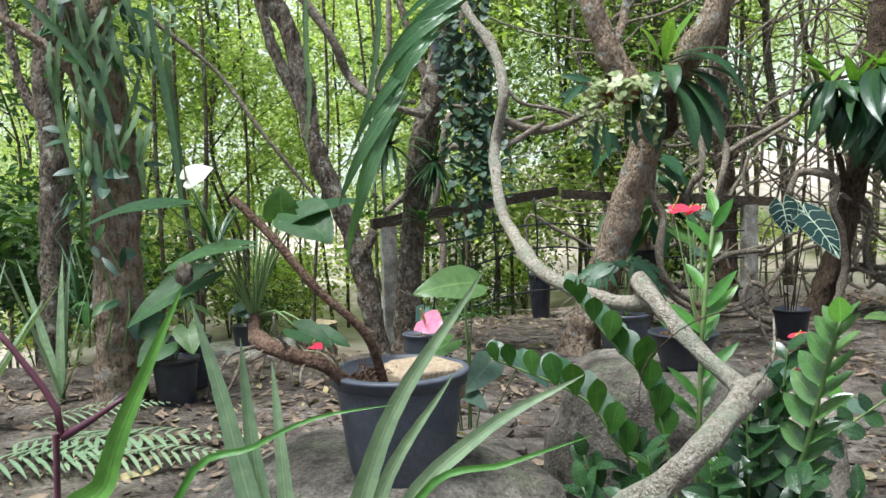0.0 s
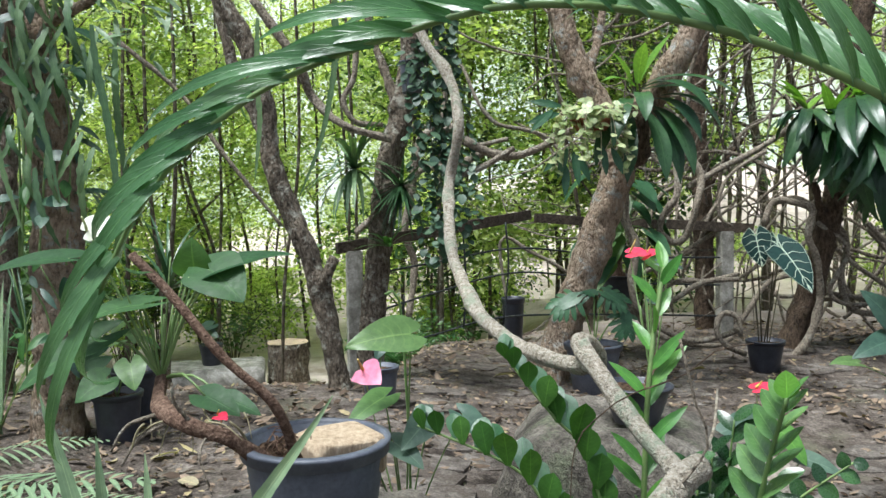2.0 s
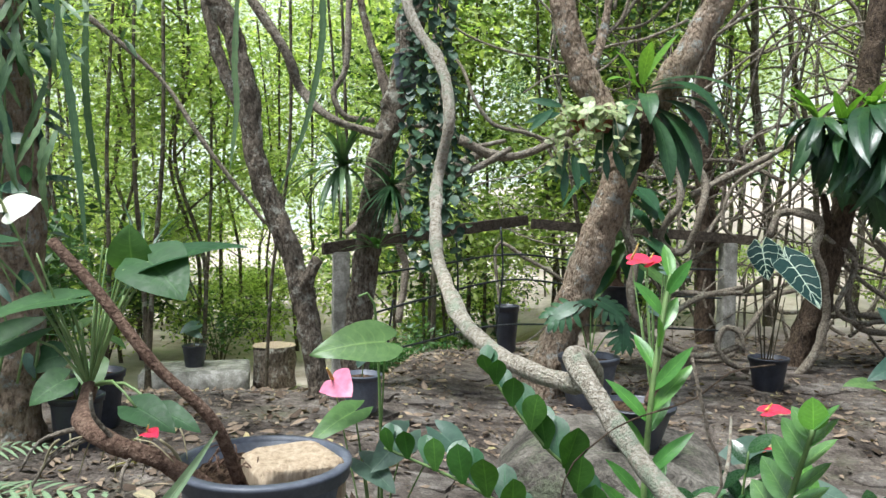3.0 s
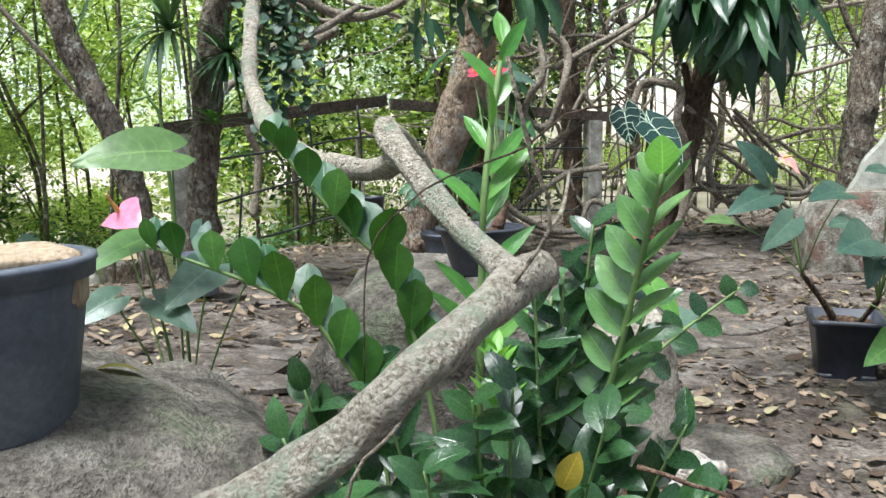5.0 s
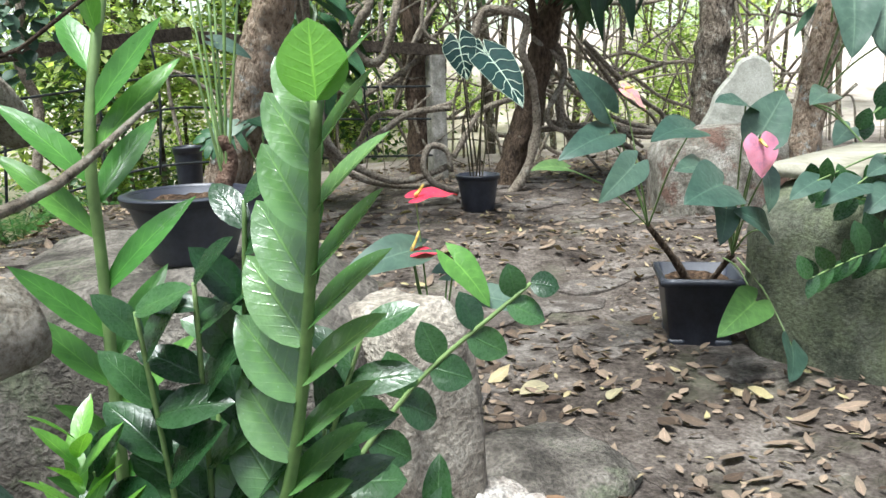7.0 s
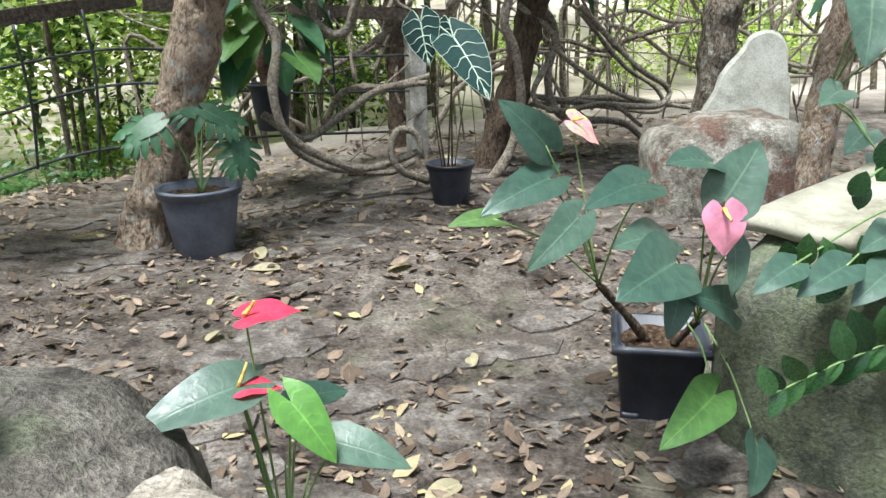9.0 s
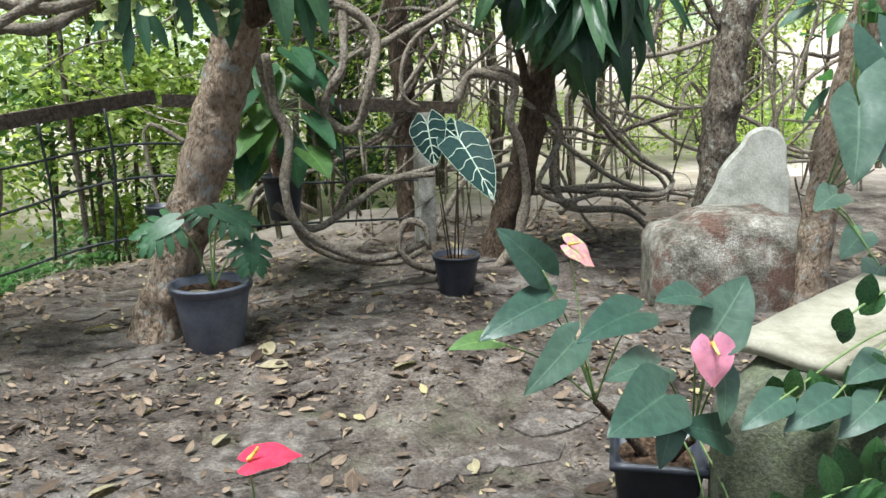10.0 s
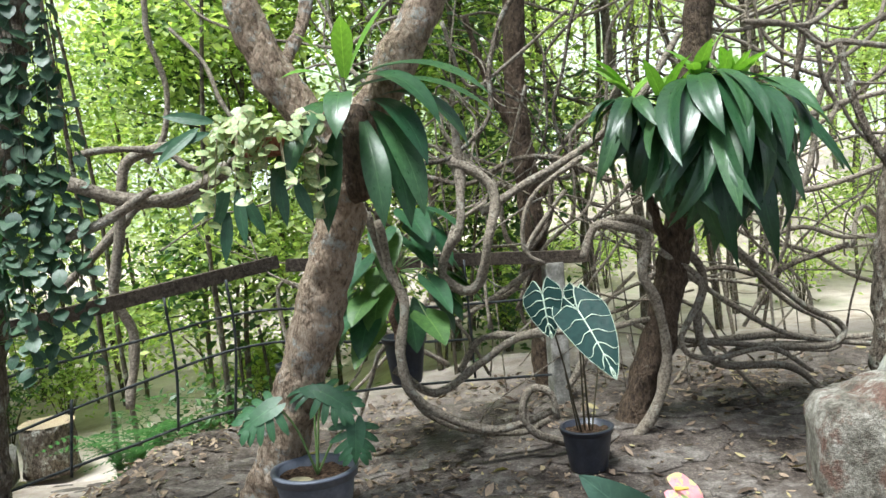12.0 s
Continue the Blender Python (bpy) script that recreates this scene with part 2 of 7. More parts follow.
ROCK_MOSS = mottled_mat("mossy_block", (0.050, 0.056, 0.038), (0.098, 0.106, 0.076), (0.175, 0.18, 0.135), 8, 0.9, 0.2, 0.8, 0.010, speck=0.3, patch=(0.115, 0.13, 0.08), amount=0.5)
ROCK_SEAT = mottled_mat("lichened_rock", (0.10, 0.09, 0.07), (0.25, 0.235, 0.195), (0.42, 0.40, 0.35), 8, 0.88, 0.2, 1.0, 0.018, patch=(0.15, 0.095, 0.072), amount=0.525, speck=0.34)
SLAB_GREY = mottled_mat("grey_slab", (0.24, 0.245, 0.205), (0.36, 0.36, 0.31), (0.44, 0.44, 0.39), 6, 0.85, 0.2, 0.5, 0.008, speck=0.12)
SLAB_CREAM = mottled_mat("cream_slab", (0.20, 0.185, 0.135), (0.30, 0.285, 0.22), (0.38, 0.36, 0.29), 5, 0.8, 0.25, 0.3, 0.006, speck=0.10)
CONCRETE = mottled_mat("concrete", (0.17, 0.165, 0.14), (0.30, 0.29, 0.255), (0.48, 0.46, 0.42), 9, 0.85, 0.2, 0.4, 0.006, speck=0.2)
ROPE = mottled_mat("black_hose", (0.010, 0.012, 0.013), (0.022, 0.026, 0.028), (0.05, 0.055, 0.055), 30, 0.5, 0.4, 0.2, 0.002)
TERRACOTTA = mottled_mat("terracotta", (0.14, 0.055, 0.032), (0.26, 0.10, 0.058), (0.36, 0.17, 0.11), 20, 0.8, 0.2, 0.4, 0.004)


def ground_mat():
    """Trodden grey-brown earth, blended to a much paler mottled tone down the bank."""
    m, nt, b = shader("trodden_earth", 0.92, 0.2)
    v = coords(nt)
    f = noise_tex(nt, v, 4.2, 12, 0.75)
    col = ramp(nt, f, [(0.37, (0.028, 0.022, 0.018)), (0.46, (0.090, 0.075, 0.063)), (0.55, (0.155, 0.133, 0.114)), (0.64, (0.27, 0.242, 0.212))])
    f2 = noise_tex(nt, v, 70, 8, 0.75)
    col = mixc(nt, 1.0, col, ramp(nt, f2, [(0.38, (0.5, 0.48, 0.46)), (0.62, (1.4, 1.39, 1.38))]), "MULTIPLY")
    moss = ramp(nt, noise_tex(nt, v, 1.3, 6, 0.7), [(0.56, (0, 0, 0)), (0.68, (0.5, 0.5, 0.5))])
    col = mixc(nt, moss, col, (0.17, 0.175, 0.11))
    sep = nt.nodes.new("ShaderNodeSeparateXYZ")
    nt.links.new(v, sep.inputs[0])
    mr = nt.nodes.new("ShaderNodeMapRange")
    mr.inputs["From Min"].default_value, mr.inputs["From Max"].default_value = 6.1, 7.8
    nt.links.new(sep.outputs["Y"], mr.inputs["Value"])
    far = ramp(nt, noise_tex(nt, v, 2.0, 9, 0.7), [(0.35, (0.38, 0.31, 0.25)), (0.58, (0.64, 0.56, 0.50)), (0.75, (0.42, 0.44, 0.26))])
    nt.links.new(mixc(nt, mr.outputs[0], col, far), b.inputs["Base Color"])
    vor = nt.nodes.new("ShaderNodeTexVoronoi")
    vor.feature = "DISTANCE_TO_EDGE"
    vor.inputs["Scale"].default_value = 5.5
    warp = nt.nodes.new("ShaderNodeVectorMath")
    nz = nt.nodes.new("ShaderNodeTexNoise")
    nz.inputs["Scale"].default_value = 2.5
    nt.links.new(v, nz.inputs["Vector"])
    nt.links.new(v, warp.inputs[0])
    nt.links.new(nz.outputs["Color"], warp.inputs[1])
    nt.links.new(warp.outputs[0], vor.inputs["Vector"])
    cr = nt.nodes.new("ShaderNodeMapRange")
    cr.inputs["From Max"].default_value = 0.06
    nt.links.new(vor.outputs["Distance"], cr.inputs["Value"])
    s1, s2 = nt.nodes.new("ShaderNodeMath"), nt.nodes.new("ShaderNodeMath")
    s1.operation, s2.operation = "MULTIPLY_ADD", "ADD"
    nt.links.new(f2, s1.inputs[0])
    s1.inputs[1].default_value = 0.8
    nt.links.new(f, s1.inputs[2])
    nt.links.new(s1.outputs[0], s2.inputs[0])
    sc = nt.nodes.new("ShaderNodeMath")
    sc.operation = "MULTIPLY"
    sc.inputs[1].default_value = 0.35
    nt.links.new(cr.outputs[0], sc.inputs[0])
    nt.links.new(sc.outputs[0], s2.inputs[1])
    bump(nt, b, s2.outputs[0], 0.9, 0.02)
    return m


EARTH = ground_mat()


# ---- building helpers ----
class Shape:
    """Vertices and faces of one mesh, in world metres."""

    def __init__(self):
        self.v, self.f, self.uv = [], [], []

    def add(self, verts, faces, uv=None):
        n = len(self.v)
        self.v.extend(tuple(p) for p in verts)
        self.uv.extend(uv if uv else [(0.0, 0.5)] * len(verts))
        self.f.extend(tuple(i + n for i in q) for q in faces)
        return self


ORIGIN = {}


def unwrap(me, uv):
    """Lays the blade's own length and breadth on the mesh, for veins."""
    if len(uv) < len(me.vertices):
        uv = list(uv) + [(0.0, 0.5)] * (len(me.vertices) - len(uv))
    idx = np.empty(len(me.loops), dtype=np.int32)
    me.loops.foreach_get("vertex_index", idx)
    me.uv_layers.new(name="blade").data.foreach_set("uv", np.array(uv, dtype=np.float32)[idx].ravel())


def thing(name, at, label, category, group="", kind=""):
    ob = new(name)
    ob.empty_display_size = 0.05
    ob.location = at
    ORIGIN[ob.name] = Vector(at)
    return tagged(ob, label, category, group, kind)


def part(name, shape, material, parent=None, label="", smooth=True):
    me = bpy.data.meshes.new(name)
    org = ORIGIN.get(parent.name, Vector()) if parent else Vector()
    me.from_pydata([tuple(Vector(p) - org) for p in shape.v], [], shape.f)
    unwrap(me, shape.uv)
    me.materials.append(material)
    if smooth:
        me.shade_smooth()
    me.update()
    ob = new(name, me)
    if parent:
        ob.parent = parent
        ORIGIN[ob.name] = org
    if label:
        ob["label"] = label
    return ob


def lone(name, shape, material, at, label, category, group="", kind="", smooth=True):
    """A thing of one mesh, with its origin at its base."""
    me = bpy.data.meshes.new(name)
    me.from_pydata([tuple(Vector(p) - Vector(at)) for p in shape.v], [], shape.f)
    unwrap(me, shape.uv)
    me.materials.append(material)
    if smooth:
        me.shade_smooth()
    ob = new(name, me)
    ob.location = at
    ORIGIN[ob.name] = Vector(at)
    return tagged(ob, label, category, group, kind)


def spline(points, step=0.05):
    """Catmull-Rom points through the given ones, about step apart."""
    p = [Vector(q) for q in points]
    p = [2 * p[0] - p[1]] + p + [2 * p[-1] - p[-2]]
    out = []
    for i in range(1, len(p) - 2):
        n = max(2, int((p[i + 1] - p[i]).length / step))
        for k in range(n):
            t = k / n
            out.append(0.5 * (2 * p[i] + (p[i + 1] - p[i - 1]) * t + (2 * p[i - 1] - 5 * p[i] + 4 * p[i + 1] - p[i + 2]) * t * t
                              + (3 * p[i] - p[i - 1] - 3 * p[i + 1] + p[i + 2]) * t ** 3))
    out.append(p[-2])
    return out


def tube(s, points, r0, r1, seg=8, step=0.05, rough=0.12, knots=0.0, flare=0.0, fine=0.0):
    """A tapered, slightly lumpy limb along a smooth line, with closed ends."""
    line = spline(points, step)
    n = len(line)
    side = Vector((0.3, 1, 0.2)).normalized()
    verts, faces = [], []
    for i, p in enumerate(line):
        d = (line[min(i + 1, n - 1)] - line[max(i - 1, 0)]).normalized()
        side = (side - d * side.dot(d)).normalized()
        up = d.cross(side)
        t = i / (n - 1)
        r = r0 + (r1 - r0) * t + flare * max(0.0, 1 - t * n * step / 0.25) ** 2
        for k in range(seg):
            a = 2 * math.pi * k / seg
            q = side * math.cos(a) + up * math.sin(a)
            w = r * (0.92 + rough * noise.noise((p + q * r) * 9) * 1.6 + knots * max(0, noise.noise(p * 7 + q * 0.6)) ** 2 * 1.2)
            if fine:
                o = p + q * r
                w += fine * (noise.noise(Vector((o.x * 28, o.y * 28, o.z * 11))) + 0.6 * noise.noise(o * 55))
            verts.append(p + q * w)
    for i in range(n - 1):
        for k in range(seg):
            a, b = i * seg + k, i * seg + (k + 1) % seg
            faces.append((a, b, b + seg, a + seg))
    faces.append(tuple(reversed(range(seg))))
    faces.append(tuple(range((n - 1) * seg, n * seg)))
    return s.add(verts, faces)


PROFILE = {
    "lance": lambda t: math.sin(math.pi * min(1, t * 0.97 + 0.03)) ** 0.85 * (1 - 0.25 * t),
    "oval": lambda t: math.sin(math.pi * (0.04 + 0.96 * t) ** 0.85) ** 0.7,
    "heart": lambda t: (1 - 0.48 * (1 - min(1.0, t / 0.26)) ** 2) * (1 - t ** 1.7) ** 0.9 if t < 1 else 0.0,
    "strap": lambda t: min(1, 0.55 + t * 2.2) * (1 - t ** 4) ** 0.8 if t < 1 else 0.0,
    "blade": lambda t: (1 - t ** 2.2) * min(1.0, 0.75 + t) if t < 1 else 0.0,
    "obovate": lambda t: math.sin(math.pi * min(1.0, 0.035 + 0.965 * t ** 1.5)) ** 0.7,
    "spoon": lambda t: (0.35 + 0.65 * math.sin(math.pi * min(1.0, t ** 1.15)) ** 1.0) * (1 - t ** 9) if t < 1 else 0.0,
}


def leaf(s, base, way, face, length, width, shape="lance", bend=0.5, fold=0.15, n=8, lobe=0.0, wave=0.0, cols=2, twist=0.0, seed=0.0):
    """A leaf blade from its base along way, its upper side towards face. bend: radians it droops."""
    x = Vector(way).normalized()
    z = Vector(face) - x * Vector(face).dot(x)
    z = z.normalized() if z.length > 1e-4 else x.orthogonal().normalized()
    y = z.cross(x)
    base = Vector(base)
    mids, norms, p, ds = [], [], Vector((0, 0, 0)), length / n
    for i in range(n + 1):
        a = bend * i / n
        mids.append(p.copy())
        norms.append(Vector((math.sin(a), 0, math.cos(a))))
        p = p + Vector((math.cos(a), 0, -math.sin(a))) * ds
    verts, faces, uv = [], [], []
    f = PROFILE[shape]
    row = 2 * cols + 1
    for i in range(n + 1):
        t = i / n
        w = 0.5 * width * f(t)
        tang = (mids[min(i + 1, n)] - mids[max(i - 1, 0)]).normalized()
        for k in range(-cols, cols + 1):
            u = k / cols
            back = lobe * length * (1 - t) ** 2.5 * math.sin(abs(u) * 2.3)
            q = mids[i] - tang * back + Vector((0, u * w, 0))
            q += norms[i] * (fold * abs(u) * w - 0.25 * fold * w * u * u + wave * width * math.sin(t * 11 + u * 2 + seed) * abs(u))
            if twist:
                q = Matrix.Rotation(twist * t, 3, "X") @ q
            verts.append(base + x * q.x + y * q.y + z * q.z)
            uv.append((t, u))
    for i in range(n):
        for k in range(row - 1):
            a = i * row + k
            faces.append((a, a + 1, a + 1 + row, a + row))
    return s.add(verts, faces, uv)


def lathe(s, at, profile, seg=40):
    """A turned shape from (radius, height) pairs."""
    verts, faces = [], []
    for r, h in profile:
        for k in range(seg):
            a = 2 * math.pi * k / seg
            verts.append((at[0] + r * math.cos(a), at[1] + r * math.sin(a), at[2] + h))
    for i in range(len(profile) - 1):
        for k in range(seg):
            a, b = i * seg + k, i * seg + (k + 1) % seg
            faces.append((a, b, b + seg, a + seg))
    return s.add(verts, faces)


def disc(s, at, r, rough=0.01, rings=8, seg=28):
    """A lumpy round surface, such as soil in a pot."""
    verts, faces = [Vector(at)], []
    for i in range(1, rings + 1):
        for k in range(seg):
            a = 2 * math.pi * k / seg
            q = Vector((math.cos(a), math.sin(a), 0)) * r * i / rings + Vector(at)
            q.z += rough * noise.noise(q * 30) * 2
            verts.append(q)
    for k in range(seg):
        faces.append((0, 1 + k, 1 + (k + 1) % seg))
    for i in range(rings - 1):
        for k in range(seg):
            a, b = 1 + i * seg + k, 1 + i * seg + (k + 1) % seg
            faces.append((a, a + seg, b + seg, b))
    return s.add(verts, faces)


def boulder(s, at, size, power=0.7, rough=0.12, turn=0.0, seed=0.0, nu=40, nv=26, freq=1.6):
    """A worn stone: a rounded box with broad lumps and small chips."""
    rot = Matrix.Rotation(radians(turn), 3, "Z")
    verts, faces = [], []
    for j in range(nv + 1):
        el = -math.pi / 2 + math.pi * j / nv
        for i in range(nu):
            az = 2 * math.pi * i / nu
            d = Vector((math.cos(el) * math.cos(az), math.cos(el) * math.sin(az), math.sin(el)))
            q = Vector([math.copysign(abs(c) ** power, c) * sz for c, sz in zip(d, size)])
            m = min(size)
            o = Vector((seed, seed * 2, seed * 3))
            q += d * m * rough * (noise.noise(d * freq + o) * 1.6 + noise.noise(d * freq * 3.1 + o) * 0.6 + noise.noise(d * freq * 9 + o) * 0.2)
            verts.append(Vector(at) + rot @ q)
    for j in range(nv):
        for i in range(nu):
            a, b = j * nu + i, j * nu + (i + 1) % nu
            faces.append((a, b, b + nu, a + nu))
    return s.add(verts, faces)


def box(s, m, size, chip=0.0):
    """A bevelled box of full size, at the pose m, with slightly uneven faces."""
    hx, hy, hz = (c / 2 for c in size)
    bm = bmesh.new()
    bmesh.ops.create_cube(bm, size=1.0)
    for v in bm.verts:
        v.co = Vector((v.co.x * 2 * hx, v.co.y * 2 * hy, v.co.z * 2 * hz))
    bmesh.ops.bevel(bm, geom=bm.edges[:], offset=min(size) * 0.06, segments=2, affect="EDGES")
    bmesh.ops.subdivide_edges(bm, edges=[e for e in bm.edges if e.calc_length() > max(size) * 0.4], cuts=5, use_grid_fill=True)
    bm.verts.index_update()
    verts = [m @ (v.co + Vector((noise.noise(v.co * 7), noise.noise(v.co * 7 + Vector((3, 0, 0))), noise.noise(v.co * 7 + Vector((0, 5, 0))))) * chip) for v in bm.verts]
    faces = [tuple(v.index for v in f.verts) for f in bm.faces]
    bm.free()
    return s.add(verts, faces)


rnd = random.Random(7)


def around(a, tilt=0.0):
    """A direction at a degrees round from +x, tilted up by tilt degrees."""
    return Vector((math.cos(radians(a)) * math.cos(radians(tilt)), math.sin(radians(a)) * math.cos(radians(tilt)), math.sin(radians(tilt))))


UP = Vector((0, 0, 1))


# ---- ground ----
def ease(a, b, v):
    t = min(1.0, max(0.0, (v - a) / (b - a)))
    return t * t * (3 - 2 * t)


def ground_z(x, y):
    z = 0.17 * ease(1.3, 0.2, x) + 0.08 * ease(2.2, 3.2, x) * ease(4.6, 5.5, y)
    z -= 0.10 * ease(4.2, 3.0, y) * ease(1.2, 2.2, x)
    near = ease(1.9, 0.8, y)
    z = z * (1 - near) - 0.26 * near
    edge = 5.35 + 0.9 * min(1.6, max(0.0, x)) + 0.4 * ease(1.6, 2.4, x)
    left = ease(0.9, 0.1, x)
    z -= left * min(0.85, 0.235 * max(0.0, y - 4.15))
    z -= (1 - left) * (0.75 - 0.42 * ease(1.4, 2.6, x)) * ease(edge, edge + 0.5 + 1.2 * ease(1.4, 2.6, x), y)
    z += 2.6 * ease(10, 26, y) * ease(-2, 8, x)
    z += 0.018 * noise.noise((x * 1.7, y * 1.7, 0)) + 0.010 * noise.noise((x * 6, y * 6, 3)) + 0.009 * noise.noise((x * 14, y * 14, 5)) * ease(-0.1, 0.3, noise.noise((x * 1.1, y * 1.1, 9)))
    return z


def axis_steps(lo, hi, fine, outer):
    mid = [lo + i * fine for i in range(int((hi - lo) / fine) + 1)]
    left, right, d, w = [], [], lo, hi
    while abs(d) < outer:
        step = max(fine * 2, abs(d - lo) * 0.6 + 0.3)
        d, w = d - step, w + step
        left.append(d), right.append(w)
    return left[::-1] + mid + right


def build_ground():
    xs, ys = axis_steps(-3.5, 7.0, 0.05, 600), axis_steps(-1.5, 9.0, 0.05, 600)
    verts = [(x, y, ground_z(x, y)) for y in ys for x in xs]
    n = len(xs)
    faces = [(j * n + i, j * n + i + 1, (j + 1) * n + i + 1, (j + 1) * n + i) for j in range(len(ys) - 1) for i in range(n - 1)]
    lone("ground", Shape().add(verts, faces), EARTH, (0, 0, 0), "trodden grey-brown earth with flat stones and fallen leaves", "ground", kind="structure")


build_ground()


def build_backdrop():
    """A glowing sheet painted as sunlit woods and pale sky far beyond the garden."""
    m = bpy.data.materials.new("glowing_distance")
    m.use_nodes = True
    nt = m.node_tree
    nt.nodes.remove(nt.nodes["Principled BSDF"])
    # emission stands in for the daylight on the distance
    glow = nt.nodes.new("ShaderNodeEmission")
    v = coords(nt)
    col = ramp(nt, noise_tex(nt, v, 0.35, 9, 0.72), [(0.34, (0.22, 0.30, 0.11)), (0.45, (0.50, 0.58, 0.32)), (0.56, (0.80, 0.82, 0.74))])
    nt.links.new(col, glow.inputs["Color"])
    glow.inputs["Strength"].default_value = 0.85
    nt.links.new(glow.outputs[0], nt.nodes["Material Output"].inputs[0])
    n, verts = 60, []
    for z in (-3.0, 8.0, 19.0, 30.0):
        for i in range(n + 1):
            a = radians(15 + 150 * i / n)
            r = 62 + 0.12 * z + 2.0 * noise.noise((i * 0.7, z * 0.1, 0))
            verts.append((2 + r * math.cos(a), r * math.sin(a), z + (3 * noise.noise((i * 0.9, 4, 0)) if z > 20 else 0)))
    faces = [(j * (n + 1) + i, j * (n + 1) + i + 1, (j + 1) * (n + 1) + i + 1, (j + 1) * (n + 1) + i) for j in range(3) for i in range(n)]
    lone("backdrop", Shape().add(verts, faces), m, (0, 0, 0), "glowing sheet painted as bright hazy woods far beyond the garden", "backdrop", kind="structure")


build_backdrop()


# ---- trees ----
def tree(base, limbs, material, label, name="tree", seg=14, knots=0.5):
    t = thing(name, base, label, "tree")
    for i, (pts, r0, r1) in enumerate(limbs):
        s = tube(Shape(), pts, r0 * 0.88, r1 * 0.88, 2 * seg if i == 0 else max(12, 2 * seg - 8), 0.025, 0.10, knots, 0.05 if i == 0 else 0.0, 0.009)
        part("trunk" if i == 0 else "limb", s, material, t)
    return t


tree((1.44, 4.80, -0.02), [
    ([(1.42, 4.80, -0.08), (1.47, 4.80, 0.12), (1.56, 4.79, 0.40), (1.70, 4.77, 0.80), (1.82, 4.74, 1.18), (1.90, 4.70, 1.48), (1.93, 4.68, 1.62)], 0.145, 0.115),
    ([(1.87, 4.70, 1.42), (1.78, 4.70, 1.74), (1.64, 4.70, 1.98), (1.55, 4.70, 2.22), (1.48, 4.72, 2.6), (1.40, 4.8, 3.3), (1.5, 4.9, 4.2)], 0.105, 0.07),
    ([(1.92, 4.68, 1.50), (2.06, 4.64, 1.78), (2.18, 4.60, 2.0), (2.34, 4.58, 2.28), (2.5, 4.55, 2.6), (2.7, 4.6, 3.2), (2.8, 4.6, 4.2)], 0.11, 0.075),
    ([(1.66, 4.72, 1.95), (1.78, 4.85, 2.2), (1.86, 4.95, 2.6), (1.9, 5.0, 3.2)], 0.035, 0.02),
], BARK_MAIN, "tan flaky-barked forked tree with plants tied to its fork", seg=20)
tree((0.29, 4.75, 0.15), [
    ([(0.27, 4.75, -0.1), (0.30, 4.75, 0.33), (0.35, 4.75, 0.86), (0.42, 4.75, 1.38), (0.52, 4.75, 1.79), (0.60, 4.75, 2.2), (0.66, 4.75, 2.54), (0.75, 4.8, 3.4), (0.7, 4.8, 4.4)], 0.105, 0.075),
    ([(0.50, 4.75, 1.72), (0.42, 4.85, 2.0), (0.30, 4.95, 2.4), (0.2, 5.0, 3.0)], 0.035, 0.02),
], BARK_GREY, "brown tree trunk hung with trailing round-leaved ivy", seg=16)
tree((0.14, 4.1, 0.16), [
    ([(0.15, 4.1, 0.0), (0.13, 4.1, 0.2), (0.07, 4.1, 0.57), (-0.04, 4.1, 0.97), (-0.2, 4.1, 1.39), (-0.24, 4.1, 1.71), (-0.33, 4.1, 2.06), (-0.47, 4.1, 2.33), (-0.7, 4.1, 3.0), (-0.8, 4.1, 4.2)], 0.074, 0.045),
    ([(-0.22, 4.1, 1.52), (-0.32, 4.2, 1.72), (-0.44, 4.3, 1.99), (-0.54, 4.4, 2.46), (-0.6, 4.4, 3.4)], 0.045, 0.032),
    ([(0.03, 4.08, 0.70), (0.09, 4.05, 0.84), (0.12, 4.04, 0.90)], 0.045, 0.035),
], BARK_GREY, "leaning brown tree with a broken side stub", seg=14)
tree((-1.05, 3.25, 0.15), [
    ([(-1.06, 3.25, 0.0), (-1.05, 3.25, 0.2), (-1.02, 3.24, 0.7), (-1.01, 3.23, 1.3), (-1.07, 3.22, 1.78), (-1.14, 3.22, 2.15), (-1.25, 3.2, 3.0), (-1.2, 3.2, 4.2)], 0.134, 0.105),
    ([(-1.08, 3.2, 1.75), (-0.95, 3.1, 1.95), (-0.75, 3.05, 2.05), (-0.5, 3.0, 2.3)], 0.03, 0.02),
    ([(-1.05, 3.2, 1.55), (-1.2, 3.1, 1.75), (-1.4, 3.05, 1.9)], 0.03, 0.02),
], BARK_MAIN, "straight tan tree trunk overgrown with climbing leaves", seg=16)
tree((-1.72, 4.2, 0.1), [
    ([(-1.76, 4.2, -0.05), (-1.75, 4.2, 0.1), (-1.69, 4.2, 0.76), (-1.67, 4.2, 1.39), (-1.68, 4.2, 1.86), (-1.6, 4.3, 3.0), (-1.7, 4.3, 4.0)], 0.10, 0.07),
    ([(-1.67, 4.2, 1.5), (-1.85, 4.25, 1.8), (-1.95, 4.3, 2.4)], 0.04, 0.025),
], BARK_GREY, "greyish-brown tree trunk at the edge of the garden", seg=12)
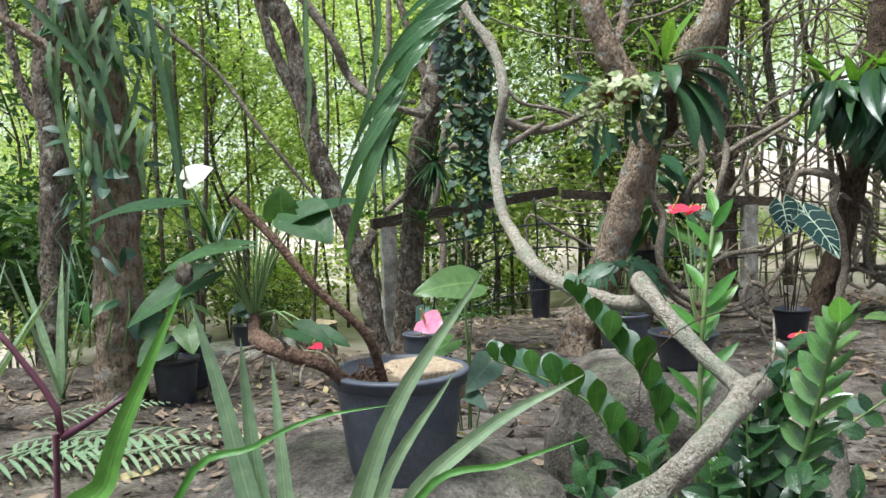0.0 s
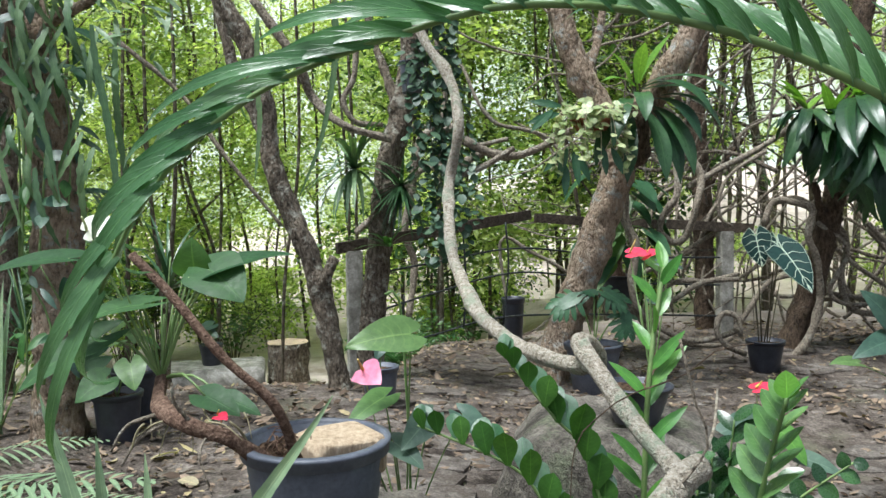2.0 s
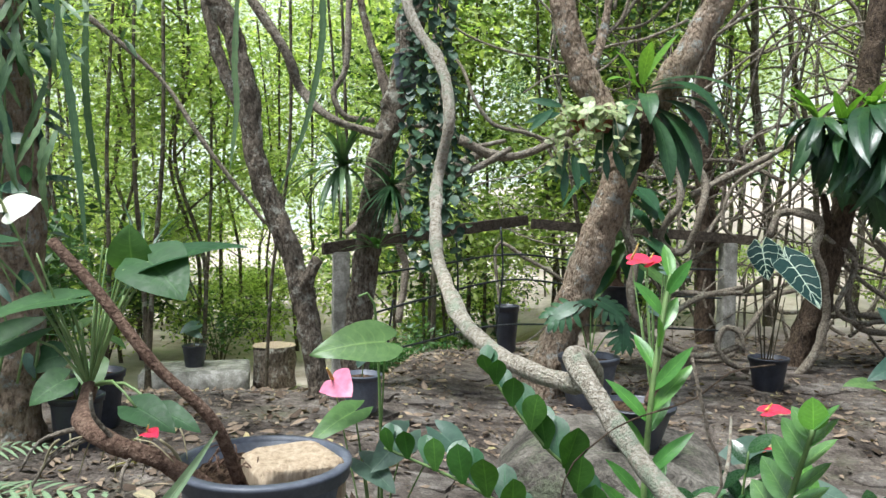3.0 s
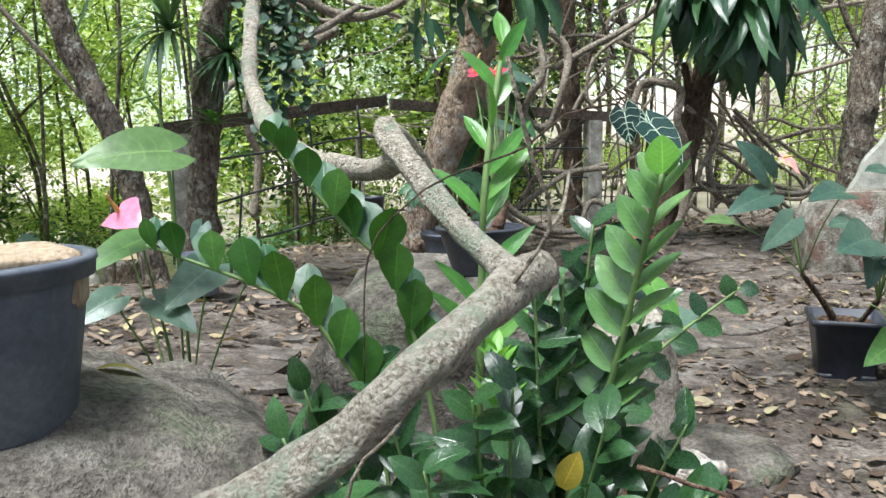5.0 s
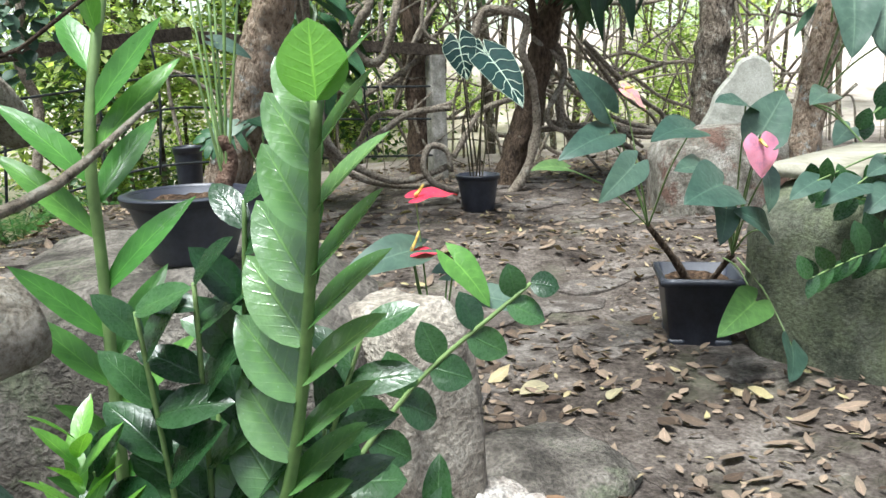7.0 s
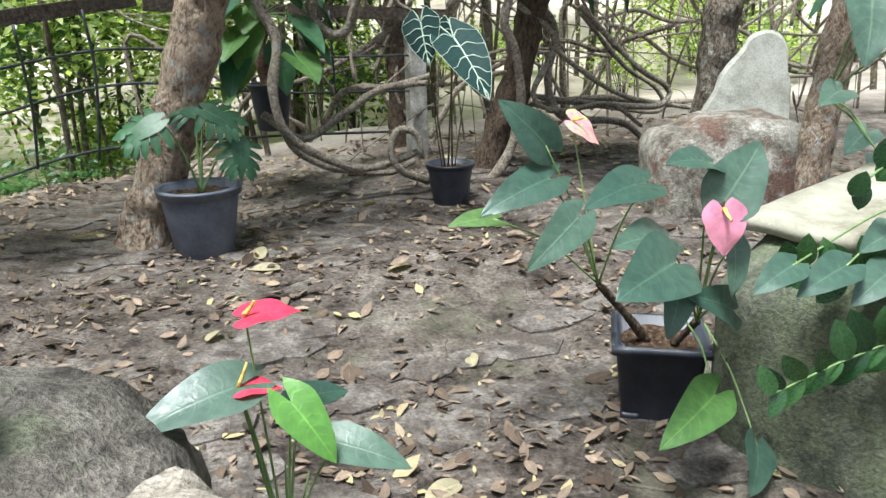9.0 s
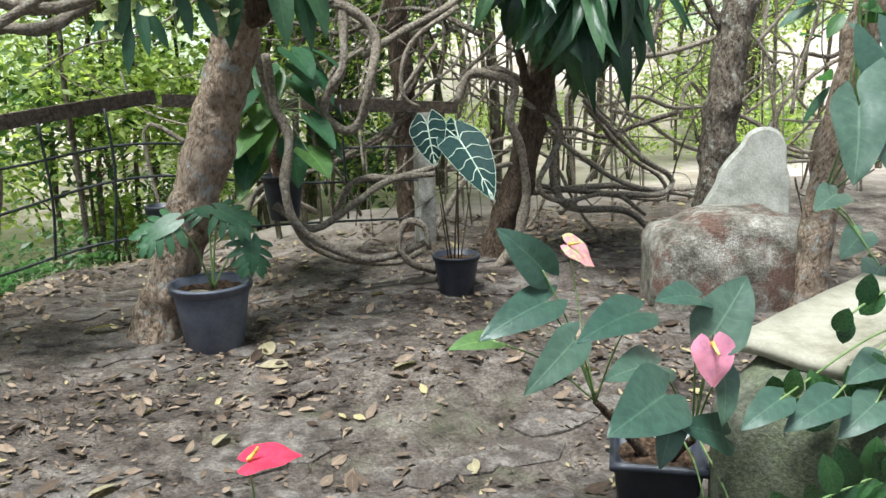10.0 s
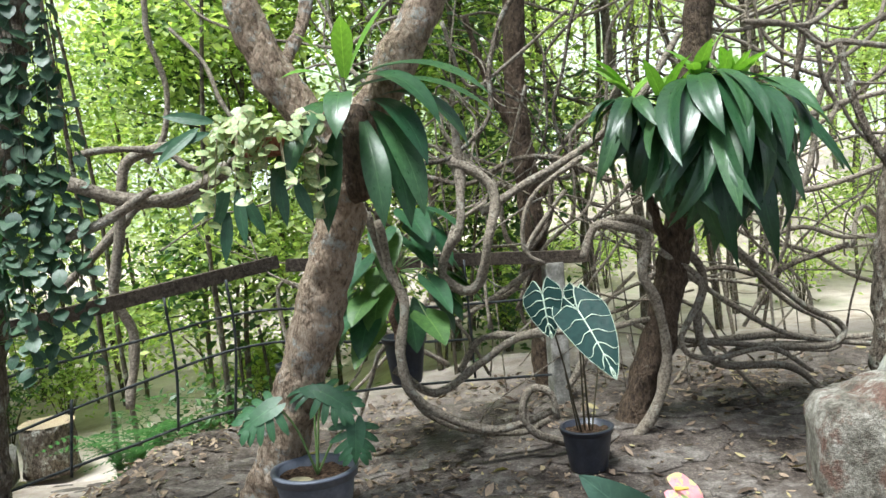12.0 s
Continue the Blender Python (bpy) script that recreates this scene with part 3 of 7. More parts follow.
tree((3.36, 5.38, 0.1), [
    ([(3.33, 5.38, -0.05), (3.38, 5.38, 0.15), (3.55, 5.38, 0.62), (3.66, 5.36, 1.1), (3.76, 5.36, 1.65), (3.82, 5.36, 2.14), (3.87, 5.36, 2.5), (3.95, 5.4, 3.4), (3.9, 5.4, 4.4)], 0.105, 0.075),
    ([(3.62, 5.36, 0.95), (3.52, 5.28, 1.15), (3.47, 5.26, 1.3)], 0.035, 0.028),
], BARK_DARK, "dark slanting trunk carrying a big leafy epiphyte", seg=14)
tree((3.13, 6.4, 0.0), [
    ([(3.14, 6.4, -0.25), (3.13, 6.4, 0.14), (3.12, 6.4, 0.94), (3.08, 6.4, 1.5), (3.05, 6.4, 2.05), (3.08, 6.4, 2.73), (3.1, 6.4, 4.2)], 0.10, 0.075),
    ([(3.07, 6.4, 1.7), (2.9, 6.4, 2.0), (2.75, 6.4, 2.5)], 0.035, 0.02),
    ([(3.10, 6.4, 1.2), (3.3, 6.4, 1.5), (3.5, 6.4, 1.75)], 0.03, 0.018),
], BARK_DARK, "slim dark tree trunk behind the fence", seg=12)
tree((4.60, 4.95, 0.0), [
    ([(4.58, 4.95, -0.05), (4.59, 4.95, 0.42), (4.62, 4.95, 0.91), (4.68, 4.95, 1.37), (4.79, 4.95, 1.89), (4.95, 4.9, 2.7), (5.0, 4.9, 4.2)], 0.125, 0.10),
    ([(4.66, 4.95, 1.3), (4.5, 5.0, 1.6), (4.42, 5.05, 2.0)], 0.03, 0.02),
], BARK_GREY, "smooth grey-brown tree trunk beside the stone slab", seg=16)
tree((4.47, 4.0, -0.1), [
    ([(4.46, 4.0, -0.15), (4.48, 4.0, 0.17), (4.52, 4.0, 0.61), (4.62, 4.0, 1.15), (4.72, 4.0, 1.58), (4.9, 4.0, 2.4), (4.95, 4.0, 4.0)], 0.098, 0.08),
    ([(4.66, 4.0, 1.35), (4.8, 3.95, 1.6), (5.0, 3.9, 1.9)], 0.03, 0.02),
], BARK_MAIN, "rough tan tree trunk beside the rock", seg=16)


# ---- lianas ----
def liana(points, r0, r1, material, label, seg=9):
    base = min(points, key=lambda p: p[2])
    lone("liana", tube(Shape(), points, r0, r1, seg, 0.035, 0.16, 0.6), material, base, label, "vine", "lianas of the garden")


LIANAS = [
    (0.030, 0.024, [(2.05, 5.15, 1.29), (2.09, 5.15, 1.04), (2.15, 5.15, 0.87), (2.11, 5.15, 0.64), (2.13, 5.15, 0.47), (2.23, 5.15, 0.34), (2.48, 5.15, 0.21), (2.68, 5.15, 0.21), (2.88, 5.15, 0.27)]),
    (0.034, 0.026, [(2.46, 5.35, 1.56), (2.6, 5.35, 1.48), (2.67, 5.35, 1.35), (2.61, 5.35, 1.15), (2.56, 5.35, 0.92), (2.47, 5.35, 0.88), (2.37, 5.35, 0.97), (2.4, 5.35, 1.11), (2.47, 5.35, 1.22), (2.5, 5.35, 1.51), (2.49, 5.35, 1.8)]),
    (0.030, 0.020, [(2.61, 5.45, 1.28), (2.9, 5.45, 1.43), (3.09, 5.45, 1.52), (3.28, 5.45, 1.64), (3.52, 5.45, 1.84), (3.76, 5.45, 2.16)]),
    (0.016, 0.014, [(3.14, 5.3, 1.53), (2.89, 5.3, 1.37), (2.81, 5.3, 1.2), (2.82, 5.3, 1.05), (2.91, 5.3, 0.99)]),
    (0.026, 0.020, [(2.9, 5.1, 0.1), (2.74, 5.1, 0.18), (2.69, 5.1, 0.28), (2.74, 5.1, 0.39), (2.84, 5.1, 0.36), (2.86, 5.1, 0.23)]),
    (0.036, 0.026, [(3.21, 5.2, -0.06), (3.42, 5.2, 0.17), (3.51, 5.2, 0.43), (3.45, 5.2, 0.74), (3.37, 5.2, 0.92), (3.41, 5.2, 1.1), (3.29, 5.2, 1.16), (3.17, 5.2, 1.17), (3.09, 5.2, 1.01)]),
    (0.032, 0.024, [(3.24, 5.4, 1.16), (3.46, 5.4, 1.17), (3.73, 5.4, 0.96), (3.82, 5.4, 0.8), (3.75, 5.4, 0.56), (3.87, 5.4, 0.35), (4.3, 5.4, 0.28), (4.53, 5.4, 0.08)]),
    (0.024, 0.020, [(4.05, 5.5, 0.99), (4.21, 5.5, 0.82), (4.44, 5.5, 0.6), (4.67, 5.5, 0.48), (4.69, 5.5, 0.4), (4.5, 5.5, 0.36), (3.79, 5.5, 0.46), (3.62, 5.5, 0.52)]),
    (0.028, 0.022, [(3.77, 5.7, 0.4), (4.3, 5.7, 0.41), (4.69, 5.7, 0.35), (5.2, 5.7, 0.33)]),
    (0.020, 0.016, [(3.73, 5.6, 0.88), (4.08, 5.6, 0.62), (4.42, 5.6, 0.42), (5.13, 5.6, 0.28)]),
    (0.020, 0.020, [(4.29, 5.8, 2.26), (4.61, 5.8, 2.23), (4.79, 5.8, 2.1), (4.97, 5.8, 2.12), (5.41, 5.8, 2.04)]),
    (0.018, 0.018, [(4.72, 5.7, 2.09), (4.77, 5.7, 1.89), (4.86, 5.7, 1.75), (4.79, 5.7, 1.64)]),
    (0.022, 0.018, [(4.59, 5.8, 1.66), (4.95, 5.8, 1.76), (5.4, 5.8, 1.83)]),
    (0.024, 0.018, [(3.81, 5.7, 1.17), (4.23, 5.7, 1.25), (4.69, 5.7, 1.26), (5.31, 5.7, 1.42)]),
    (0.040, 0.032, [(0.96, 6.0, 1.78), (0.72, 6.0, 1.72), (0.65, 6.0, 1.57), (0.61, 6.0, 1.28), (0.55, 6.0, 0.96), (0.62, 6.0, 0.69), (0.57, 6.0, 0.29)]),
    (0.045, 0.030, [(1.22, 6.1, 1.61), (0.94, 6.1, 1.46), (0.72, 6.1, 1.47), (0.59, 6.1, 1.34), (0.4, 6.1, 1.16), (0.16, 6.1, 0.95)]),
    (0.024, 0.020, [(0.46, 5.9, 1.75), (0.65, 5.9, 1.77), (0.92, 5.9, 1.74), (1.09, 5.9, 1.63), (1.35, 5.9, 1.67)]),
    (0.022, 0.020, [(0.75, 6.2, 1.7), (0.86, 6.2, 1.86), (0.9, 6.2, 2.15), (0.83, 6.2, 2.45), (0.83, 6.2, 2.78)]),
    (0.030, 0.022, [(2.09, 5.5, 0.47), (2.3, 5.5, 0.32), (2.56, 5.5, 0.45), (2.79, 5.5, 0.57), (3.04, 5.5, 0.59)]),
    (0.026, 0.020, [(2.47, 5.7, 0.37), (2.6, 5.7, 0.55), (2.86, 5.7, 0.56), (3.13, 5.7, 0.61)]),
    (0.024, 0.018, [(3.02, 5.4, 0.28), (3.2, 5.4, 0.55), (3.36, 5.4, 0.62), (3.52, 5.4, 0.64)]),
    (0.014, 0.012, [(2.53, 5.9, 2.37), (2.67, 5.9, 2.01), (2.91, 5.9, 2.12), (3.27, 5.9, 2.4)]),
    (0.018, 0.014, [(-1.2, 4.6, 2.2), (-0.82, 4.6, 1.87), (-0.57, 4.6, 1.51), (-0.23, 4.6, 1.06)]),
    (0.034, 0.024, [(-0.33, 4.35, 2.36), (-0.1, 4.35, 2.02), (-0.01, 4.35, 1.81), (0.17, 4.35, 1.64), (0.44, 4.35, 1.56)]),
    (0.034, 0.026, [(0.87, 4.45, 1.55), (1.08, 4.45, 1.47), (1.28, 4.45, 1.49), (1.54, 4.45, 1.62)]),
    (0.026, 0.020, [(0.8, 4.4, 1.34), (0.98, 4.4, 1.4), (1.17, 4.4, 1.51)]),
    (0.022, 0.020, [(0.24, 4.6, 2.37), (0.23, 4.6, 1.97), (0.16, 4.6, 1.81), (0.23, 4.6, 1.68), (0.39, 4.6, 1.67)]),
    (0.030, 0.020, [(2.0, 5.2, 1.33), (2.08, 5.2, 1.05), (2.15, 5.2, 0.85), (2.11, 5.2, 0.62), (2.19, 5.2, 0.34), (2.39, 5.2, 0.2), (2.7, 5.2, 0.15), (2.85, 5.2, 0.2)]),
    (0.020, 0.016, [(3.53, 5.3, 1.01), (3.75, 5.3, 0.81), (3.61, 5.3, 0.52), (3.75, 5.3, 0.41), (4.13, 5.3, 0.42), (4.37, 5.3, 0.27)]),
    (0.018, 0.014, [(4.08, 5.6, 0.95), (4.41, 5.6, 0.61), (4.67, 5.6, 0.45), (4.68, 5.6, 0.3), (3.9, 5.6, 0.42), (3.63, 5.6, 0.4)]),
    (0.016, 0.014, [(3.95, 5.7, 0.25), (4.19, 5.7, 0.35), (4.7, 5.7, 0.32), (5.09, 5.7, 0.32)]),
]

for r0, r1, pts in LIANAS:
    wob = [Vector(p) + Vector((0, 0.10 * noise.noise(Vector(p) * 3.1), 0)) for p in pts]
    liana(wob, r0 * 0.9, r1 * 0.9, BARK_VINE, "twisted grey-brown woody liana looping between the trees")

# the lichened limb in the foreground, with its cut stump and hanging vine
limb = thing("fallen_limb", (0.62, 0.80, -0.2), "pale lichen-covered branch with cut ends and hanging vine", "branch")
part("limb", tube(Shape(), [(0.48, 0.86, -0.25), (0.50, 0.90, 0.25), (0.55, 0.93, 0.46), (0.655, 0.945, 0.498), (0.725, 0.935, 0.553), (0.789, 0.935, 0.612), (0.90, 1.045, 0.652), (0.958, 1.10, 0.676), (1.008, 1.148, 0.681)], 0.031, 0.026, 24, 0.008, 0.10, 0.9, 0.0, 0.0022), BARK_LICHEN, limb)
part("stump", tube(Shape(), [(0.955, 1.10, 0.68), (0.925, 1.22, 0.722), (0.90, 1.33, 0.77), (0.87, 1.43, 0.835), (0.855, 1.50, 0.875)], 0.021, 0.022, 20, 0.010, 0.10, 0.9, 0.0, 0.002), BARK_LICHEN, limb)
part("vine", tube(Shape(), [(0.875, 1.43, 0.825), (0.85, 1.58, 0.80), (0.79, 1.70, 0.80), (0.72, 1.85, 0.83), (0.665, 2.02, 0.88), (0.64, 2.20, 0.96), (0.628, 2.42, 1.05), (0.645, 2.70, 1.26), (0.68, 2.66, 1.47), (0.66, 2.75, 1.66), (0.57, 2.85, 1.83), (0.53, 2.95, 2.0), (0.55, 3.1, 2.4), (0.5, 3.2, 3.2)], 0.021, 0.022, 14, 0.015, 0.12, 0.8, 0.0, 0.002), BARK_LICHEN, limb)
part("knob", tube(Shape(), [(0.862, 1.49, 0.865), (0.90, 1.60, 0.85), (0.95, 1.68, 0.80), (0.96, 1.72, 0.76)], 0.020, 0.026, 10, 0.015, 0.12, 0.8), BARK_LICHEN, limb)

# ---- fence ----
fence = thing("fence", (0.19, 4.97, 0.15), "concrete post and dark timber rail fence with black hoses", "fence")
part("post", box(Shape(), pose(0.19, 4.97, 0.46, 0, 0, 12), (0.10, 0.10, 0.84), 0.004), CONCRETE, fence, "grey concrete post", False)
part("post", box(Shape(), pose(3.10, 5.92, 0.47, 0, 0, 8), (0.11, 0.10, 0.92), 0.004), CONCRETE, fence, "grey concrete post", False)


def beam(a, b, w, h, parent, material, name="rail"):
    a, b = Vector(a), Vector(b)
    d = b - a
    m = Matrix.Translation((a + b) / 2) @ d.to_track_quat("X", "Z").to_matrix().to_4x4()
    return part(name, box(Shape(), m, (d.length, w, h), 0.006), material, parent, smooth=False)


beam((0.08, 4.90, 0.90), (1.50, 5.75, 1.085), 0.035, 0.075, fence, RAILWOOD)
beam((1.54, 5.77, 1.06), (2.30, 5.85, 1.00), 0.05, 0.07, fence, RAILWOOD)
beam((2.32, 5.86, 1.01), (3.32, 5.92, 0.95), 0.05, 0.075, fence, RAILWOOD)
for pts in ([(0.16, 4.95, 0.70), (0.8, 5.4, 0.77), (1.40, 5.6, 0.84), (2.2, 5.8, 0.75), (3.1, 5.9, 0.72)],
            [(0.16, 4.95, 0.42), (0.74, 5.4, 0.54), (1.40, 5.6, 0.66), (2.2, 5.8, 0.55), (3.1, 5.9, 0.5)],
            [(0.16, 4.95, 0.18), (0.70, 5.4, 0.23), (1.25, 5.5, 0.34), (2.1, 5.8, 0.30), (3.1, 5.9, 0.25)],
            [(1.26, 5.42, 1.04), (1.28, 5.42, 0.73), (1.24, 5.42, 0.30)], [(0.52, 5.2, 0.55), (0.48, 5.2, 0.17)],
            [(0.95, 5.4, 0.98), (0.97, 5.42, 0.6), (0.95, 5.42, 0.28)], [(2.55, 5.8, 1.0), (2.57, 5.82, 0.3)]):
    part("hose", tube(Shape(), pts, 0.008, 0.008, 6, 0.06, 0.05), ROPE, fence, "black hose")

# ---- stones ----
lone("boulder", boulder(Shape(), (0.22, 1.50, 0.10), (0.49, 0.44, 0.355), 0.62, 0.10, 12, 1.0), ROCK, (0.22, 1.5, -0.26), "large flat-topped grey boulder under the plant pot", "boulder")
lone("boulder", boulder(Shape(), (1.14, 2.14, 0.14), (0.40, 0.36, 0.37), 0.62, 0.10, -15, 4.0), ROCK, (1.12, 2.1, -0.2), "grey boulder carrying a black bowl planter", "boulder")
lone("stone", boulder(Shape(), (1.50, 1.97, 0.12), (0.12, 0.14, 0.31), 0.55, 0.14, 25, 7.0), ROCK_PALE, (1.5, 1.97, -0.2), "pale upright rough stone at the bed's edge", "stone")
lone("stone", boulder(Shape(), (1.85, 2.12, -0.10), (0.22, 0.20, 0.09), 0.7, 0.15, 10, 9.0), ROCK, (1.85, 2.12, -0.2), "low flat grey stone in the earth", "stone")
lone("stone", boulder(Shape(), (1.66, 1.88, -0.02), (0.075, 0.065, 0.075), 0.6, 0.25, 30, 11.0), ROCK_WHITE, (1.66, 1.88, -0.1), "small broken whitish stone", "stone")
lone("stone", boulder(Shape(), (1.55, 1.74, -0.09), (0.075, 0.065, 0.07), 0.6, 0.25, 70, 13.0), ROCK_WHITE, (1.55, 1.74, -0.16), "small broken whitish stone", "stone")
lone("rock", boulder(Shape(), (4.24, 4.36, 0.13), (0.42, 0.30, 0.32), 0.5, 0.11, -16, 17.0), ROCK_SEAT, (4.24, 4.36, -0.1), "flat-topped pale lichened rock with reddish stains", "rock")


def upright_slab():
    """A thin rough-edged stone slab that leans against the rock."""
    out = [(-0.27, 0.0), (-0.235, 0.10), (-0.16, 0.24), (-0.10, 0.37), (-0.01, 0.47), (0.04, 0.55), (0.15, 0.575), (0.235, 0.50), (0.25, 0.36), (0.275, 0.18), (0.25, 0.0)]
    rim = spline([(x, 0, z) for x, z in out], 0.03)
    s, n = Shape(), len(rim)
    m = pose(4.54, 4.62, 0.28, -6, 0, -18)
    verts = []
    for y, k in ((-0.03, 0.97), (-0.02, 1.0), (0.02, 1.0), (0.03, 0.97)):
        verts += [m @ Vector((p.x * k + 0.012 * noise.noise(p * 9), y + 0.006 * noise.noise(p * 12), p.z * k)) for p in rim]
    faces = [(j * n + i, j * n + i + 1, (j + 1) * n + i + 1, (j + 1) * n + i) for j in range(3) for i in range(n - 1)]
    faces += [tuple(range(n)), tuple(reversed(range(3 * n, 4 * n)))]
    s.add(verts, faces)
    lone("stone_slab", s, SLAB_GREY, (4.56, 4.62, 0.28), "thin upright grey-green stone slab leaning behind the rock", "slab", smooth=False)


upright_slab()
lone("block", boulder(Shape(), (3.40, 2.50, 0.10), (0.50, 0.36, 0.35), 0.42, 0.06, 25, 21.0), ROCK_MOSS, (3.4, 2.5, -0.2), "big mossy grey-green stone block", "block")
lone("stone_slab", box(Shape(), pose(3.50, 2.60, 0.472, 0, 0, 25), (0.94, 0.56, 0.045), 0.016), SLAB_CREAM, (3.42, 2.58, 0.45), "cream flat stone slab lying on the block", "slab")
lone("concrete_slab", box(Shape(), pose(-1.28, 7.5, -0.50, 0, 0, 8), (0.95, 0.6, 0.30), 0.01), CONCRETE, (-1.25, 7.45, -0.6), "low grey concrete slab on the ground", "slab")


def stump(at, r, h, label, lean=0.0):
    t = thing("log", at, label, "log")
    part("bark", tube(Shape(), [at, (at[0] + lean, at[1], at[2] + h)], r, r * 0.97, 20, 0.05, 0.1), BARK_GREY, t)
    part("cut_face", disc(Shape(), (at[0] + lean, at[1], at[2] + h + 0.004), r * 0.92, 0.004), SAWN, t)


stump((-0.62, 7.9, -0.62), 0.23, 0.40, "short sawn log with a yellow cut face")


# ---- pots ----
def pot_parts(t, at, r, rb, h, material, rim=0.012):
    x, y, z = at
    body = lathe(Shape(), at, [(0.0, 0.003), (rb * 0.96, 0.0), (rb, 0.006), (rb + (r - rb) * 0.82, h * 0.82), (rb + (r - rb) * 0.9, h * 0.9),
                               (r * 0.965, h * 0.97), (r * 0.93, h * 0.97), (rb * 0.97, 0.02)], 44)
    p = part("pot", body, material, t)
    part("rim", lathe(Shape(), at, [(r * 0.96, h * 0.88), (r + rim * 0.6, h * 0.885), (r + rim * 0.8, h * 0.965), (r + rim, h * 0.97), (r + rim, h), (r * 0.95, h + 0.002), (r * 0.94, h * 0.94)], 44), material, p)
    part("soil", disc(Shape(), (x, y, z + h * 0.88), r * 0.95, 0.008), SOIL, t, "brown bark soil")
    return z + h * 0.88


def stalk(t, a, b, r, material=None, sag=0.0, name="stem", mid=None):
    a, b = Vector(a), Vector(b)
    m = Vector(mid) if mid else (a + b) / 2 + Vector((0, 0, sag))
    return part(name, tube(Shape(), [a, m, b], r, r * 0.7, 6, 0.03, 0.05), material or STEM_GREEN, t)


def heart_leaf(t, base, tip, face, width, material, root=None, bend=0.5, lobe=0.34, wave=0.01, shape="heart", stem=None, r=0.0035, fold=0.2, n=14):
    """A heart-shaped blade from the end of its stalk to its tip; the stalk runs down to root."""
    base, tip = Vector(base), Vector(tip)
    d = tip - base
    if root is not None:
        stalk(t, root, base, r, stem, 0.03)
    s = leaf(Shape(), base, d.normalized() + Vector(face).normalized() * bend * 0.45, face, d.length * (1 + bend * bend / 24), width, shape, bend, fold, n, lobe, wave, 3, seed=base.x * 50)
    return part("leaf", s, material, t)


def anthurium_flower(t, at, way, face, size, material, root, label, spadix_up=0.5, r=0.003, spike=None):
    stalk(t, root, at, r, STEM_GREEN, 0.0)
    fl = part("flower", leaf(Shape(), at, way, face, size, size * 1.08, "heart", 0.5, 0.12, 14, 0.22, 0.025, 3), material, t, label)
    f = Vector(face).normalized()
    w = Vector(way).normalized()
    a = Vector(at) + f * 0.004
    part("spadix", tube(Shape(), [a, a + (f * spadix_up + w * 0.4) * size * 0.35, a + (f * spadix_up + w * 0.35) * size * 0.7], size * 0.055, size * 0.03, 8, 0.01, 0.05), spike or SPADIX, fl, "pale green spadix" if spike else "yellow spadix")


def monstera_leaf(t, base, tip, face, width, material, root):
    """A split blade: a body with separate fingers on both sides."""
    base, tip = Vector(base), Vector(tip)
    d, f = (tip - base), Vector(face).normalized()
    x = d.normalized()
    f = (f - x * f.dot(x)).normalized()
    y = f.cross(x)
    L = d.length
    stalk(t, root, base, 0.006, STEM_GREEN, 0.05)
    s = leaf(Shape(), base, x, f, L, width * 0.46, "heart", 0.5, 0.1, 10, 0.2)
    for side in (-1, 1):
        for k in range(5):
            q = base + x * L * (0.06 + 0.17 * k) + y * side * width * 0.10 - f * 0.02 * k * L
            way = y * side + x * (0.05 + 0.33 * k) - f * 0.25
            leaf(s, q, way, f, width * (0.52, 0.52, 0.48, 0.40, 0.30)[k], L * 0.175, "strap", 0.6, 0.15, 5)
    part("leaf", s, material, t, "split monstera leaf")


def alocasia_leaf(t, base, tip, face, width, root):
    base, tip = Vector(base), Vector(tip)
    d = tip - base
    stalk(t, root, base, 0.006, STEM_DARK, 0.03)
    bend, n, cols = 0.4, 12, 3
    f = Vector(face).normalized()
    way = d.normalized() + f * 0.18
    s = leaf(Shape(), base, way, f, d.length * 1.02, width, "heart", bend, 0.12, n, 0.34, 0.012, cols)
    blade = part("leaf", s, LEAF_ALO, t, "dark green arrow-shaped leaf with white veins")
    row = 2 * cols + 1
    grid = [[Vector(s.v[i * row + k]) for k in range(row)] for i in range(n + 1)]
    off = f * 0.0025
    v = Shape()
    tube(v, [grid[i][cols] + off for i in range(0, n + 1, 2)], 0.0042, 0.0014, 5, 0.03, 0.0)
    for i in range(0, n - 1, 2):
        for side in (-1, 1):
            j = min(n, i + 2)
            a, c, b = grid[i][cols], grid[min(n, i + 1)][cols + side], grid[j][cols + side * 2]
            e = grid[min(n, j + (0 if i else 0))][cols + side * 3]
            tube(v, [a + off, c + off, b + off, e + off], 0.0030, 0.0010, 4, 0.03, 0.0)
    for side in (-1, 1):
        tube(v, [grid[0][cols] + off, grid[0][cols + side] + off, grid[0][cols + 2 * side] + off, grid[0][cols + 3 * side] + off], 0.0034, 0.001, 4, 0.03, 0.0)
        tube(v, [grid[i][cols + 3 * side] + off * 0.4 for i in range(n + 1)], 0.0013, 0.0013, 4, 0.03, 0.0)
    part("vein", v, VEIN, blade, "white vein")


